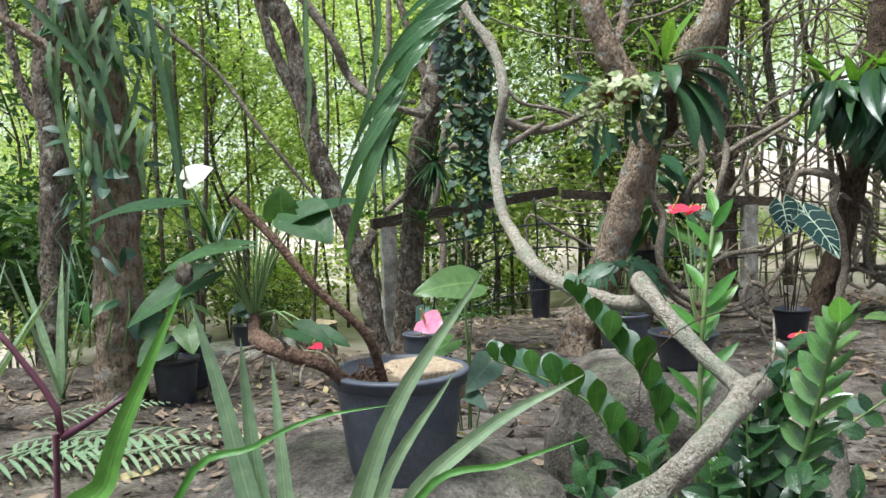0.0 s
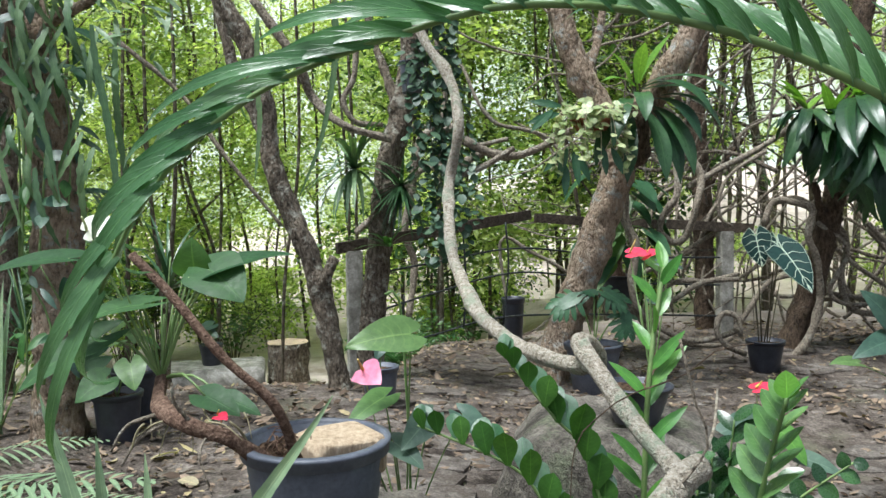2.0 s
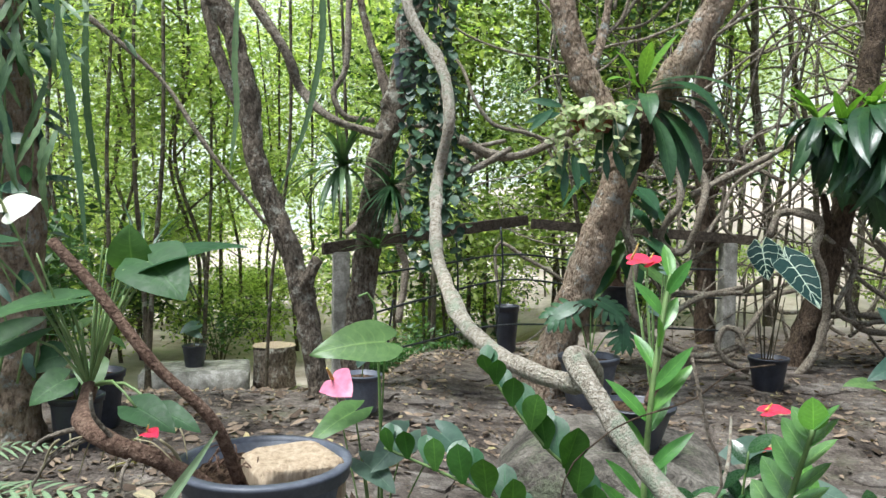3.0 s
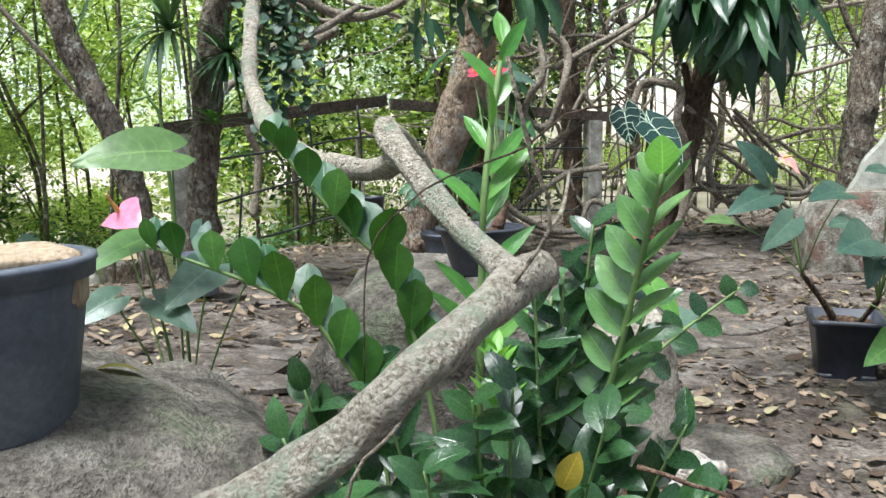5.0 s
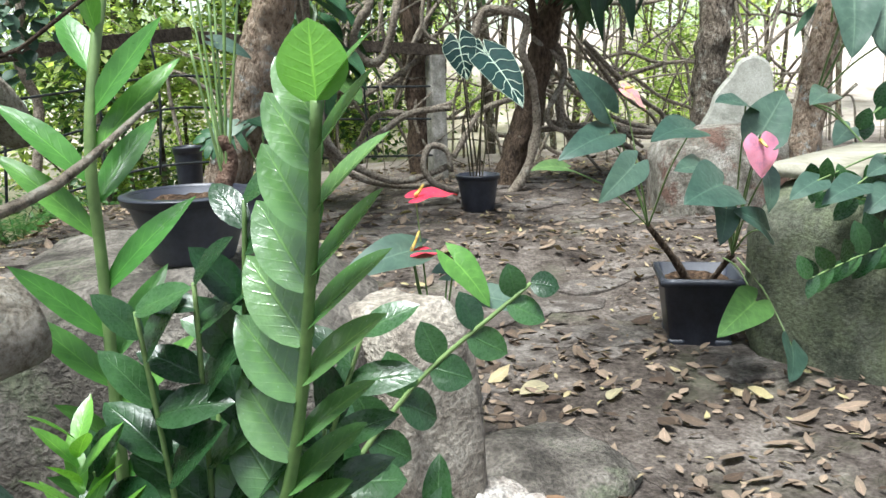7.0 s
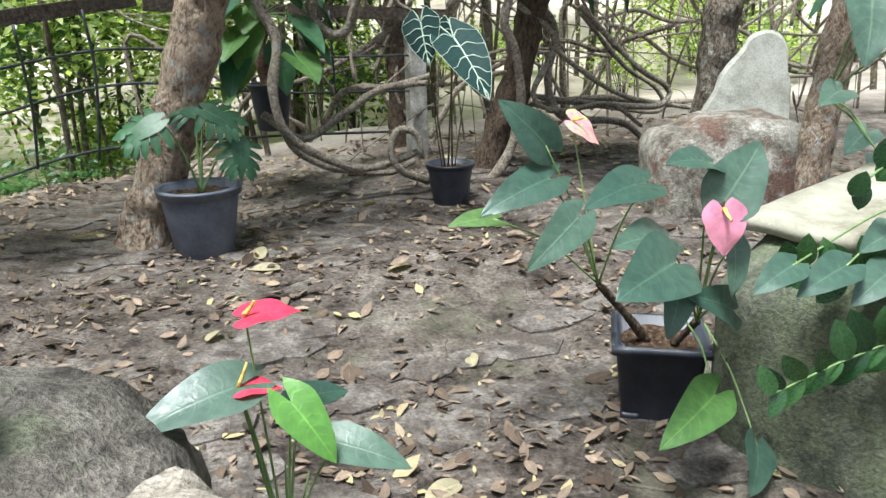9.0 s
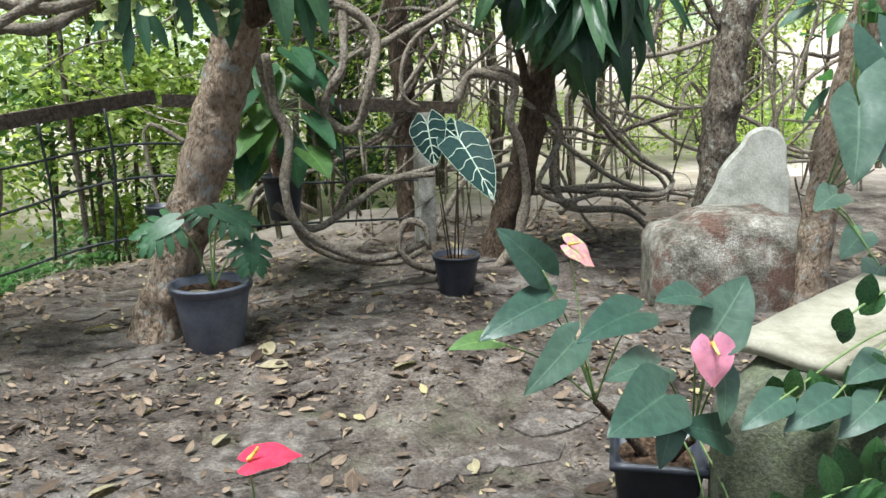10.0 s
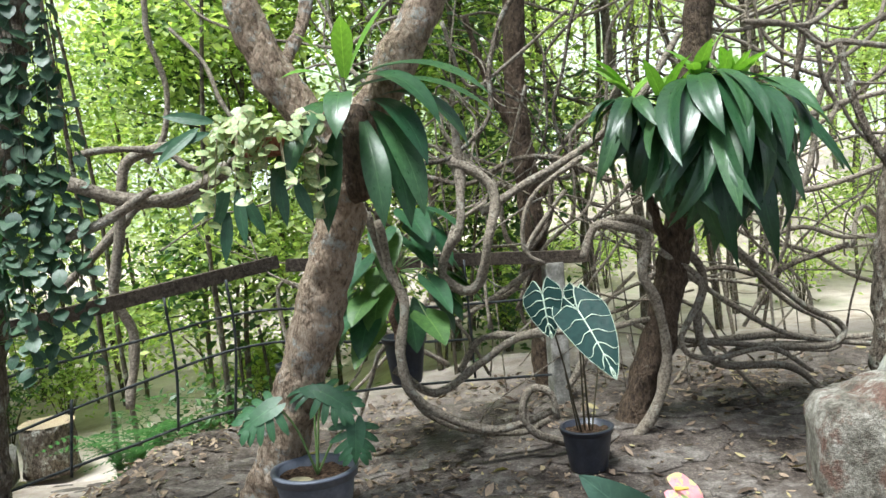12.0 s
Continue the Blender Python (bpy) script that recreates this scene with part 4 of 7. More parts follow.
# ---- potted plants ----
def monstera_pot():
    c = (1.68, 4.56, ground_z(1.68, 4.56) - 0.005)
    t = thing("potted_monstera", c, "slate-grey plastic pot with a young split-leaf monstera", "potted plant")
    z = pot_parts(t, c, 0.172, 0.125, 0.30, PLASTIC_GREY)
    r = (1.69, 4.57, z)
    monstera_leaf(t, (1.555, 4.48, 0.603), (1.375, 4.45, 0.522), (-0.2, -0.8, 0.7), 0.22, LEAF_MONSTERA, r)
    monstera_leaf(t, (1.736, 4.52, 0.631), (1.889, 4.45, 0.549), (0.1, -0.8, 0.7), 0.20, LEAF_MONSTERA, r)
    monstera_leaf(t, (1.866, 4.50, 0.491), (1.859, 4.42, 0.34), (0.2, -1, 0.4), 0.20, LEAF_MONSTERA, r)
    monstera_leaf(t, (1.70, 4.62, 0.60), (1.62, 4.72, 0.66), (0, -0.6, 0.8), 0.18, LEAF_MONSTERA, r)
    part("dead_leaf", leaf(Shape(), (1.56, 4.46, z + 0.012), (1, 0.2, 0.1), UP, 0.12, 0.09, "oval", 0.2, 0.1), FROND_DRY, t, "pale dead leaf on the soil")


monstera_pot()


def alocasia_pot():
    c = (2.97, 4.94, ground_z(2.97, 4.94) - 0.004)
    t = thing("potted_alocasia", c, "black nursery pot with a white-veined dark alocasia", "potted plant")
    z = pot_parts(t, c, 0.123, 0.092, 0.21, PLASTIC_BLACK, 0.008)
    alocasia_leaf(t, (2.815, 4.42, 0.885), (2.890, 4.20, 0.640), (-0.05, -0.90, 0.50), 0.25, (2.96, 4.94, z))
    alocasia_leaf(t, (2.69, 4.50, 0.955), (2.705, 4.44, 0.775), (-0.55, -0.85, 0.25), 0.19, (2.94, 4.93, z))
    alocasia_leaf(t, (2.86, 4.58, 0.93), (2.845, 4.52, 0.80), (0.35, -0.9, 0.4), 0.16, (2.99, 4.96, z))
    stalk(t, (2.93, 4.95, z), (2.86, 4.86, 0.52), 0.005, STEM_DARK)
    stalk(t, (3.0, 4.95, z), (3.06, 4.93, 0.62), 0.005, STEM_DARK)


alocasia_pot()


def tapered_box(s, at, top, bottom, h, turn):
    m = pose(*at, 0, 0, turn)
    rings = [(bottom, 0.0), (bottom + (top - bottom) * 0.88, h * 0.88), (top * 1.0, h * 0.885), (top * 1.03, h), (top * 0.95, h), (bottom * 0.93, 0.02)]
    verts, n = [], 0
    for w, z in rings:
        a, r = w / 2, w * 0.07
        ring = []
        for cx, cy, a0 in ((a - r, a - r, 0), (-a + r, a - r, 90), (-a + r, -a + r, 180), (a - r, -a + r, 270)):
            for k in range(4):
                ang = radians(a0 + k * 30)
                ring.append(m @ Vector((cx + r * math.cos(ang), cy + r * math.sin(ang), z)))
        n = len(ring)
        verts += ring
    faces = [(j * n + i, j * n + (i + 1) % n, (j + 1) * n + (i + 1) % n, (j + 1) * n + i) for j in range(len(rings) - 1) for i in range(n)]
    faces.append(tuple(range(5 * n, 6 * n)))
    return s.add(verts, faces)


def pink_anthurium():
    c = (2.83, 2.79, -0.115)
    t = thing("potted_anthurium", c, "square black pot with a leggy pink-flowered anthurium", "potted plant")
    part("pot", tapered_box(Shape(), c, 0.25, 0.19, 0.25, -30), PLASTIC_BLACK, t)
    part("soil", disc(Shape(), (c[0], c[1], c[2] + 0.22), 0.11, 0.01), SOIL, t, "dark soil")
    turn = pose(c[0], c[1], c[2], 0, 0, -30)
    for sx, sy, w, d in ((0, -1, 0.25, 0.012), (0, 1, 0.25, 0.012), (-1, 0, 0.012, 0.25), (1, 0, 0.012, 0.25)):
        m = turn @ Matrix.Translation((sx * 0.128, sy * 0.128, 0.238))
        part("lip", box(Shape(), m, (w + 0.014, d, 0.022) if sy else (w, d, 0.022)), PLASTIC_BLACK, t)
    for sx in (-1, 1):
        for sy in (-1, 1):
            part("foot", box(Shape(), turn @ Matrix.Translation((sx * 0.075, sy * 0.075, 0.012)), (0.055, 0.055, 0.05)), PLASTIC_BLACK, t)
    k1, k2 = (2.62, 2.78, 0.31), (2.84, 2.64, 0.22)
    part("trunk", tube(Shape(), [(2.80, 2.80, 0.10), (2.72, 2.79, 0.20), k1], 0.014, 0.011, 8, 0.015, 0.2, 0.8), BARK_DARK, t)
    part("trunk", tube(Shape(), [(2.86, 2.76, 0.10), (2.86, 2.70, 0.17), k2], 0.014, 0.012, 8, 0.015, 0.2, 0.8), BARK_DARK, t)
    for base, tip, face, w, root, m in (
            ((2.467, 2.800, 0.694), (2.342, 2.800, 0.817), (-0.3, -0.8, 0.5), 0.109, k1, LEAF_ANTH),
            ((2.467, 2.780, 0.613), (2.255, 2.720, 0.551), (0.1, -0.7, 0.8), 0.110, k1, LEAF_ANTH),
            ((2.508, 2.700, 0.525), (2.335, 2.620, 0.434), (-0.2, -0.9, 0.4), 0.100, k1, LEAF_ANTH),
            ((2.598, 2.550, 0.636), (2.386, 2.450, 0.620), (0.1, -0.55, 0.85), 0.113, k1, LEAF_ANTH),
            ((2.691, 2.380, 0.625), (2.806, 2.420, 0.737), (-0.2, -0.9, 0.5), 0.131, k2, LEAF_ANTH),
            ((2.671, 2.420, 0.701), (2.536, 2.380, 0.719), (-0.1, -0.5, 0.9), 0.088, k2, LEAF_ANTH),
            ((2.626, 2.500, 0.515), (2.432, 2.400, 0.548), (0, -0.6, 0.8), 0.093, k2, LEAF_ANTH),
            ((2.570, 2.380, 0.496), (2.373, 2.280, 0.476), (0, -0.75, 0.65), 0.156, k2, LEAF_ANTH),
            ((2.603, 2.400, 0.422), (2.539, 2.340, 0.338), (-0.2, -1, 0.3), 0.079, k2, LEAF_ANTH),
            ((2.738, 2.400, 0.519), (2.698, 2.340, 0.411), (0.2, -1, 0.3), 0.085, k2, LEAF_ANTH),
            ((2.768, 2.420, 0.344), (2.597, 2.360, 0.426), (0.2, -0.8, 0.5), 0.080, k2, LEAF_ANTH),
            ((2.723, 2.400, 0.141), (2.511, 2.300, 0.099), (-0.2, -0.7, 0.6), 0.107, (2.84, 2.68, 0.2), LEAF_ANTH_PALE),
            ((2.828, 2.360, 0.004), (2.754, 2.280, -0.069), (0.2, -0.9, 0.4), 0.109, (2.88, 2.66, 0.2), LEAF_ANTH),
            ((2.325, 2.800, 0.518), (2.187, 2.760, 0.525), (0, -0.5, 0.9), 0.044, k1, LEAF_ANTH_PALE)):
        heart_leaf(t, base, tip, face, max(w * 1.15, 0.56 * (Vector(tip) - Vector(base)).length), m, root, lobe=0.30, wave=0.018)
    anthurium_flower(t, (2.675, 2.365, 0.61), (-0.02, -0.35, -1.0), (-0.25, -1, 0.3), 0.105, SPATHE_PINK, k2, "pink flower", 0.4)
    anthurium_flower(t, (2.56, 2.84, 0.745), (0.85, -0.2, -0.5), (0.1, -0.55, 0.8), 0.105, SPATHE_PEACH, k1, "peach flower edged with green", 0.3)


pink_anthurium()


def red_anthurium():
    c = (1.72, 2.26, -0.02)
    t = thing("potted_anthurium", c, "small black pot with a red-flowered anthurium", "potted plant")
    z = pot_parts(t, c, 0.065, 0.05, 0.10, PLASTIC_BLACK, 0.006)
    r = (1.69, 2.26, z)
    heart_leaf(t, (1.63, 2.25, 0.44), (1.46, 2.22, 0.40), (0, -0.5, 0.9), 0.12, LEAF_ANTH, r)
    heart_leaf(t, (1.78, 2.20, 0.33), (1.90, 2.15, 0.28), (0.2, -0.6, 0.8), 0.09, LEAF_ANTH, r)
    heart_leaf(t, (1.71, 2.20, 0.42), (1.77, 2.15, 0.32), (0.1, -0.8, 0.6), 0.09, LEAF_VAR, r)
    heart_leaf(t, (1.74, 2.32, 0.36), (1.84, 2.36, 0.34), (0.1, -0.4, 0.9), 0.08, LEAF_ANTH, r)
    for a, b in (((1.65, 2.26), 0.3), ((1.70, 2.28), 0.26), ((1.74, 2.27), 0.24)):
        stalk(t, r, (*a, b), 0.003, STEM_GREEN)
    anthurium_flower(t, (1.655, 2.28, 0.55), (0.9, -0.15, 0.22), (-0.2, -0.1, 1.0), 0.095, SPATHE_RED, r, "red flower", 0.3)
    anthurium_flower(t, (1.63, 2.25, 0.435), (0.9, -0.1, 0.1), (0, -0.05, 1.0), 0.075, SPATHE_RED, r, "dark red flower", 0.8)


red_anthurium()


def bowl_planter():
    c = (1.17, 2.06, 0.515)
    t = thing("bowl_planter", c, "black bowl with tall red-flowered anthurium stems", "potted plant")
    z = pot_parts(t, c, 0.105, 0.07, 0.115, PLASTIC_BLACK, 0.008)
    r = (1.24, 2.12, z)
    part("root", tube(Shape(), [(1.23, 2.12, z), (1.25, 2.13, z + 0.06), (1.24, 2.12, z + 0.1)], 0.016, 0.01, 8, 0.01, 0.3, 1.0), BARK_STICK, t)
    for dx, dy, h in ((0.03, 0.02, 0.42), (-0.02, 0.04, 0.38), (0.05, 0, 0.36), (0.0, 0.03, 0.33), (-0.04, 0.0, 0.25)):
        stalk(t, r, (r[0] + dx, r[1] + dy, z + h), 0.0035)
    anthurium_flower(t, (1.215, 2.28, 1.02), (0.9, -0.3, 0.15), (-0.1, -0.4, 0.9), 0.075, SPATHE_RED, r, "red flower", 0.9)
    anthurium_flower(t, (1.265, 2.28, 1.01), (0.8, -0.3, 0.5), (0.1, -0.4, 0.9), 0.06, SPATHE_RED, r, "red flower", 0.6)
    heart_leaf(t, (1.27, 2.12, 1.00), (1.34, 2.12, 0.98), (0, -0.7, 0.7), 0.045, LEAF_ANTH, r)
    heart_leaf(t, (1.25, 2.16, 0.88), (1.31, 2.16, 0.85), (0, -0.7, 0.7), 0.04, LEAF_ANTH, r)


bowl_planter()


def big_pot():
    c = (0.248, 1.36, 0.455)
    t = thing("potted_anthurium", c, "big slate-grey pot with wood chunk, bare stick and sprawling anthurium", "potted plant")
    z = pot_parts(t, c, 0.152, 0.118, 0.245, PLASTIC_GREY, 0.010)
    part("wood_chunk", boulder(Shape(), (0.30, 1.355, z - 0.002), (0.085, 0.075, 0.042), 0.30, 0.12, 25, 3.0), SAWN, t, "pale sawn chunk of wood")
    part("stick", tube(Shape(), [(0.215, 1.31, z), (0.18, 1.25, 0.80), (0.08, 1.25, 0.90), (-0.02, 1.27, 1.02), (-0.10, 1.285, 1.105)], 0.011, 0.0095, 10, 0.02, 0.12, 0.6), BARK_STICK, t, "bare reddish-brown stick")
    for i in range(16):
        a = rnd.uniform(0, 360)
        p = Vector((0.19, 1.35, z + 0.01)) + around(a) * rnd.uniform(0.01, 0.07)
        q = p + around(rnd.uniform(0, 360), rnd.uniform(0, 40)) * 0.06
        part("root", tube(Shape(), [p, (p + q) / 2 + Vector((0, 0, 0.02)), q], 0.002, 0.0012, 4, 0.02, 0.1), BARK_STICK, t)
    part("dry_root", tube(Shape(), [(0.13, 1.30, z), (0.11, 1.27, 0.74), (0.09, 1.25, 0.77)], 0.005, 0.003, 6, 0.01, 0.2), FROND_DRY, t)
    k = (-0.09, 1.43, 0.82)
    part("trunk", tube(Shape(), [(0.15, 1.33, z - 0.02), (0.09, 1.26, 0.735), (0.02, 1.24, 0.765), (-0.05, 1.30, 0.78), (-0.085, 1.38, 0.785), k], 0.019, 0.015, 14, 0.008, 0.35, 1.4), BARK_STICK, t, "knobbly creeping stem")
    for p in (((-0.03, 1.28, 0.77), (-0.09, 1.25, 0.74), (-0.12, 1.24, 0.69)), ((-0.05, 1.30, 0.78), (-0.12, 1.28, 0.76), (-0.15, 1.27, 0.71)), ((0.05, 1.24, 0.75), (0.04, 1.20, 0.72), (0.06, 1.19, 0.66)), ((0.02, 1.24, 0.77), (-0.01, 1.22, 0.82), (-0.01, 1.21, 0.86))):
        part("root", tube(Shape(), p, 0.005, 0.003, 6, 0.015, 0.25), BARK_VINE, t, "pale aerial root")
    for base, tip, face, w, m in (
            ((-0.275, 1.42, 1.09), (-0.455, 1.38, 1.05), (0.15, -0.22, 1.0), 0.11, LEAF_ANTH_OLIVE),
            ((0.03, 1.44, 1.055), (0.20, 1.46, 1.09), (-0.1, -0.25, 1.0), 0.12, LEAF_ANTH_OLIVE),
            ((0.02, 1.43, 1.06), (0.105, 1.36, 0.995), (-0.2, -0.5, 0.8), 0.15, LEAF_ANTH_OLIVE),
            ((-0.02, 1.46, 1.06), (-0.02, 1.44, 1.13), (0.0, -1.0, 0.3), 0.10, LEAF_ANTH_PALE),
            ((-0.12, 1.40, 0.99), (-0.275, 1.34, 0.94), (0.0, -0.25, 1.0), 0.10, LEAF_ANTH_OLIVE),
            ((-0.21, 1.40, 0.92), (-0.36, 1.34, 0.82), (0.2, -0.45, 0.9), 0.10, LEAF_ANTH_OLIVE),
            ((0.02, 1.35, 0.80), (0.10, 1.31, 0.765), (0.1, -0.6, 0.8), 0.08, LEAF_ANTH_OLIVE),
            ((0.06, 1.36, 0.79), (0.14, 1.33, 0.76), (0.1, -0.6, 0.8), 0.06, LEAF_ANTH_OLIVE)):
        heart_leaf(t, base, tip, face, w, m, k)
    for i in range(15):
        d = around(rnd.uniform(0, 360), rnd.uniform(60, 84))
        stalk(t, k, Vector(k) + d * rnd.uniform(0.12, 0.30), 0.0028)
    for i in range(12):
        p = Vector((-0.09 + 0.20 * rnd.random(), 1.25 + 0.08 * rnd.random(), 0.77))
        q = p + around(rnd.uniform(180, 360), rnd.uniform(-70, -10)) * rnd.uniform(0.04, 0.09)
        part("root", tube(Shape(), [p, (p + q) / 2 + Vector((0, 0, 0.012)), q], 0.0022, 0.001, 5, 0.012, 0.2), FROND_DRY, t, "pale aerial root")
    anthurium_flower(t, (-0.225, 1.40, 1.15), (0.8, -0.1, 0.45), (-0.25, -0.85, 0.5), 0.066, SPATHE_WHITE, k, "white flower", 0.9, 0.0035, LEAF_HOYA)
    anthurium_flower(t, (0.06, 1.28, 0.775), (0.5, -0.6, 0.1), (0, -0.4, 0.9), 0.035, SPATHE_RED, (0.02, 1.26, 0.75), "small red flower", 0.5)


big_pot()


def leafy_anthurium():
    """The anthurium that stands behind the boulder, with one big arched leaf."""
    c = (0.43, 2.02, 0.15)
    t = thing("anthurium", c, "anthurium with one big rippled leaf and a pink flower", "plant")
    r = (0.45, 2.02, 0.15)
    heart_leaf(t, (0.47, 1.87, 0.835), (0.29, 1.80, 0.815), (0.0, -0.75, 0.65), 0.14, LEAF_ANTH_PALE, r, 0.5, 0.22, 0.02)
    heart_leaf(t, (0.395, 1.90, 0.652), (0.29, 1.80, 0.597), (0.2, -0.4, 0.9), 0.09, LEAF_ANTH_PALE, r)
    heart_leaf(t, (0.524, 1.95, 0.575), (0.437, 1.85, 0.51), (0.2, -0.7, 0.6), 0.11, LEAF_ANTH, r, wave=0.03)
    heart_leaf(t, (0.62, 1.95, 0.58), (0.70, 1.90, 0.50), (0.4, -0.7, 0.6), 0.10, LEAF_ANTH, r)
    heart_leaf(t, (0.42, 1.90, 0.52), (0.50, 1.84, 0.46), (0.1, -0.6, 0.7), 0.09, LEAF_ANTH, r)
    heart_leaf(t, (0.331, 1.90, 0.53), (0.251, 1.85, 0.487), (-0.2, -0.8, 0.4), 0.08, LEAF_ANTH, r)
    part("stem", tube(Shape(), [(0.47, 2.03, 0.15), (0.46, 1.98, 0.6), (0.44, 1.95, 0.92), (0.40, 1.93, 0.94)], 0.005, 0.004, 7, 0.02, 0.05), STEM_GREEN, t)
    anthurium_flower(t, (0.33, 2.05, 0.70), (0.35, -0.7, -0.1), (-0.35, -0.6, 0.7), 0.10, SPATHE_PINK, r, "pink flower", 0.9)


leafy_anthurium()


def middle_pot():
    c = (0.36, 3.78, 0.175)
    t = thing("plant_pot", c, "slate-blue plastic nursery pot on the ground", "plant pot")
    z = pot_parts(t, c, 0.095, 0.075, 0.18, PLASTIC_GREY, 0.006)
    heart_leaf(t, (0.38, 3.76, 0.48), (0.34, 3.70, 0.40), (0, -1, 0.4), 0.09, LEAF_ANTH, (0.36, 3.78, z))


middle_pot()


def white_anthurium():
    c = (-0.78, 3.22, ground_z(-0.78, 3.22) - 0.006)
    t = thing("potted_anthurium", c, "black nursery pot with a small broad-leaved plant", "potted plant")
    z = pot_parts(t, c, 0.102, 0.082, 0.215, PLASTIC_BLACK, 0.008)
    r = (-0.78, 3.22, z)
    heart_leaf(t, (-0.80, 3.14, 0.46), (-0.90, 3.06, 0.38), (-0.1, -0.8, 0.6), 0.17, LEAF_ANTH_OLIVE, r)
    heart_leaf(t, (-0.70, 3.16, 0.52), (-0.66, 3.08, 0.42), (0.1, -0.8, 0.6), 0.15, LEAF_ANTH_PALE, r)
    heart_leaf(t, (-0.86, 3.24, 0.54), (-1.0, 3.2, 0.48), (-0.1, -0.8, 0.6), 0.16, LEAF_ANTH_OLIVE, r)


white_anthurium()


def spare_pot():
    c = (-0.80, 3.52, ground_z(-0.80, 3.52) - 0.006)
    t = thing("plant_pot", c, "black nursery pot with a seedling beside the trunk", "plant pot")
    z = pot_parts(t, c, 0.11, 0.088, 0.25, PLASTIC_BLACK, 0.008)
    for a, h in ((200, 0.16), (290, 0.22), (340, 0.18), (250, 0.26)):
        b = Vector((-0.80, 3.52, z + h)) + around(a) * 0.05
        heart_leaf(t, b, b + around(a, -25) * 0.11, UP + around(a) * 0.6, 0.08, LEAF_ANTH_PALE, (-0.80, 3.52, z))


spare_pot()


def far_pot():
    c = (1.465, 6.4, ground_z(1.465, 6.4) - 0.01)
    t = thing("plant_pot", c, "tall black nursery pot standing behind the fence", "plant pot")
    pot_parts(t, c, 0.095, 0.075, 0.39, PLASTIC_BLACK, 0.006)


far_pot()


def slab_pot():
    c = (-1.30, 7.5, -0.352)
    t = thing("plant_pot", c, "small black pot with a seedling on the slab", "plant pot")
    z = pot_parts(t, c, 0.11, 0.085, 0.20, PLASTIC_BLACK, 0.006)
    heart_leaf(t, (-1.28, 7.47, 0.04), (-1.40, 7.35, -0.02), (0, -0.7, 0.7), 0.14, LEAF_ANTH, (-1.30, 7.5, z))
    heart_leaf(t, (-1.33, 7.47, -0.02), (-1.20, 7.37, -0.07), (0, -0.7, 0.7), 0.12, LEAF_ANTH, (-1.30, 7.5, z))


slab_pot()


def fence_anthurium():
    c = (2.16, 5.65, 0.36)
    t = thing("potted_philodendron", c, "black pot hung on the fence with big heart leaves", "potted plant")
    z = pot_parts(t, c, 0.12, 0.085, 0.26, PLASTIC_BLACK, 0.008)
    part("trunk", tube(Shape(), [(2.15, 5.65, z), (2.13, 5.64, z + 0.2), (2.15, 5.63, z + 0.42)], 0.05, 0.035, 10, 0.02, 0.4, 1.2), BARK_STICK, t, "fibrous rooted stem")
    k = (2.15, 5.63, z + 0.40)
    rr = random.Random(3)
    for i in range(30):
        a = rr.uniform(180, 365)
        d = around(a, rr.uniform(-45, 55))
        b = Vector(k) + d * rr.uniform(0.18, 0.42) + Vector((0, 0, -0.12 + 0.2 * rr.random()))
        tip = b + (around(a, -50 + rr.uniform(-20, 25))) * rr.uniform(0.18, 0.26)
        heart_leaf(t, b, tip, around(a, 40), rr.uniform(0.16, 0.22), LEAF_MONSTERA if rr.random() < 0.6 else LEAF_ANTH_PALE, k, 0.4, 0.35)


fence_anthurium()


# ---- leafy plants of the bed ----
def ribbon(s, points, width, shape="blade", fold=0.3, face=(0, -1, 0.3), teeth=0.0, step=0.03):
    """A long leaf that follows a smooth line, folded along its middle."""
    line = spline(points, step)
    n = len(line)
    verts, faces, uv = [], [], []
    for i, p in enumerate(line):
        d = (line[min(i + 1, n - 1)] - line[max(i - 1, 0)]).normalized()
        z = Vector(face)
        z = (z - d * z.dot(d)).normalized()
        y = z.cross(d)
        w = 0.5 * width * max(0.03, PROFILE[shape](i / (n - 1)))
        w *= 1 + teeth * (1 if i % 2 else -1)
        for u in (-1, -0.5, 0, 0.5, 1):
            verts.append(p + y * u * w + z * fold * abs(u) * w)
            uv.append((0.0, u))
    for i in range(n - 1):
        for k in range(4):
            a = i * 5 + k
            faces.append((a, a + 1, a + 6, a + 5))
    return s.add(verts, faces, uv)


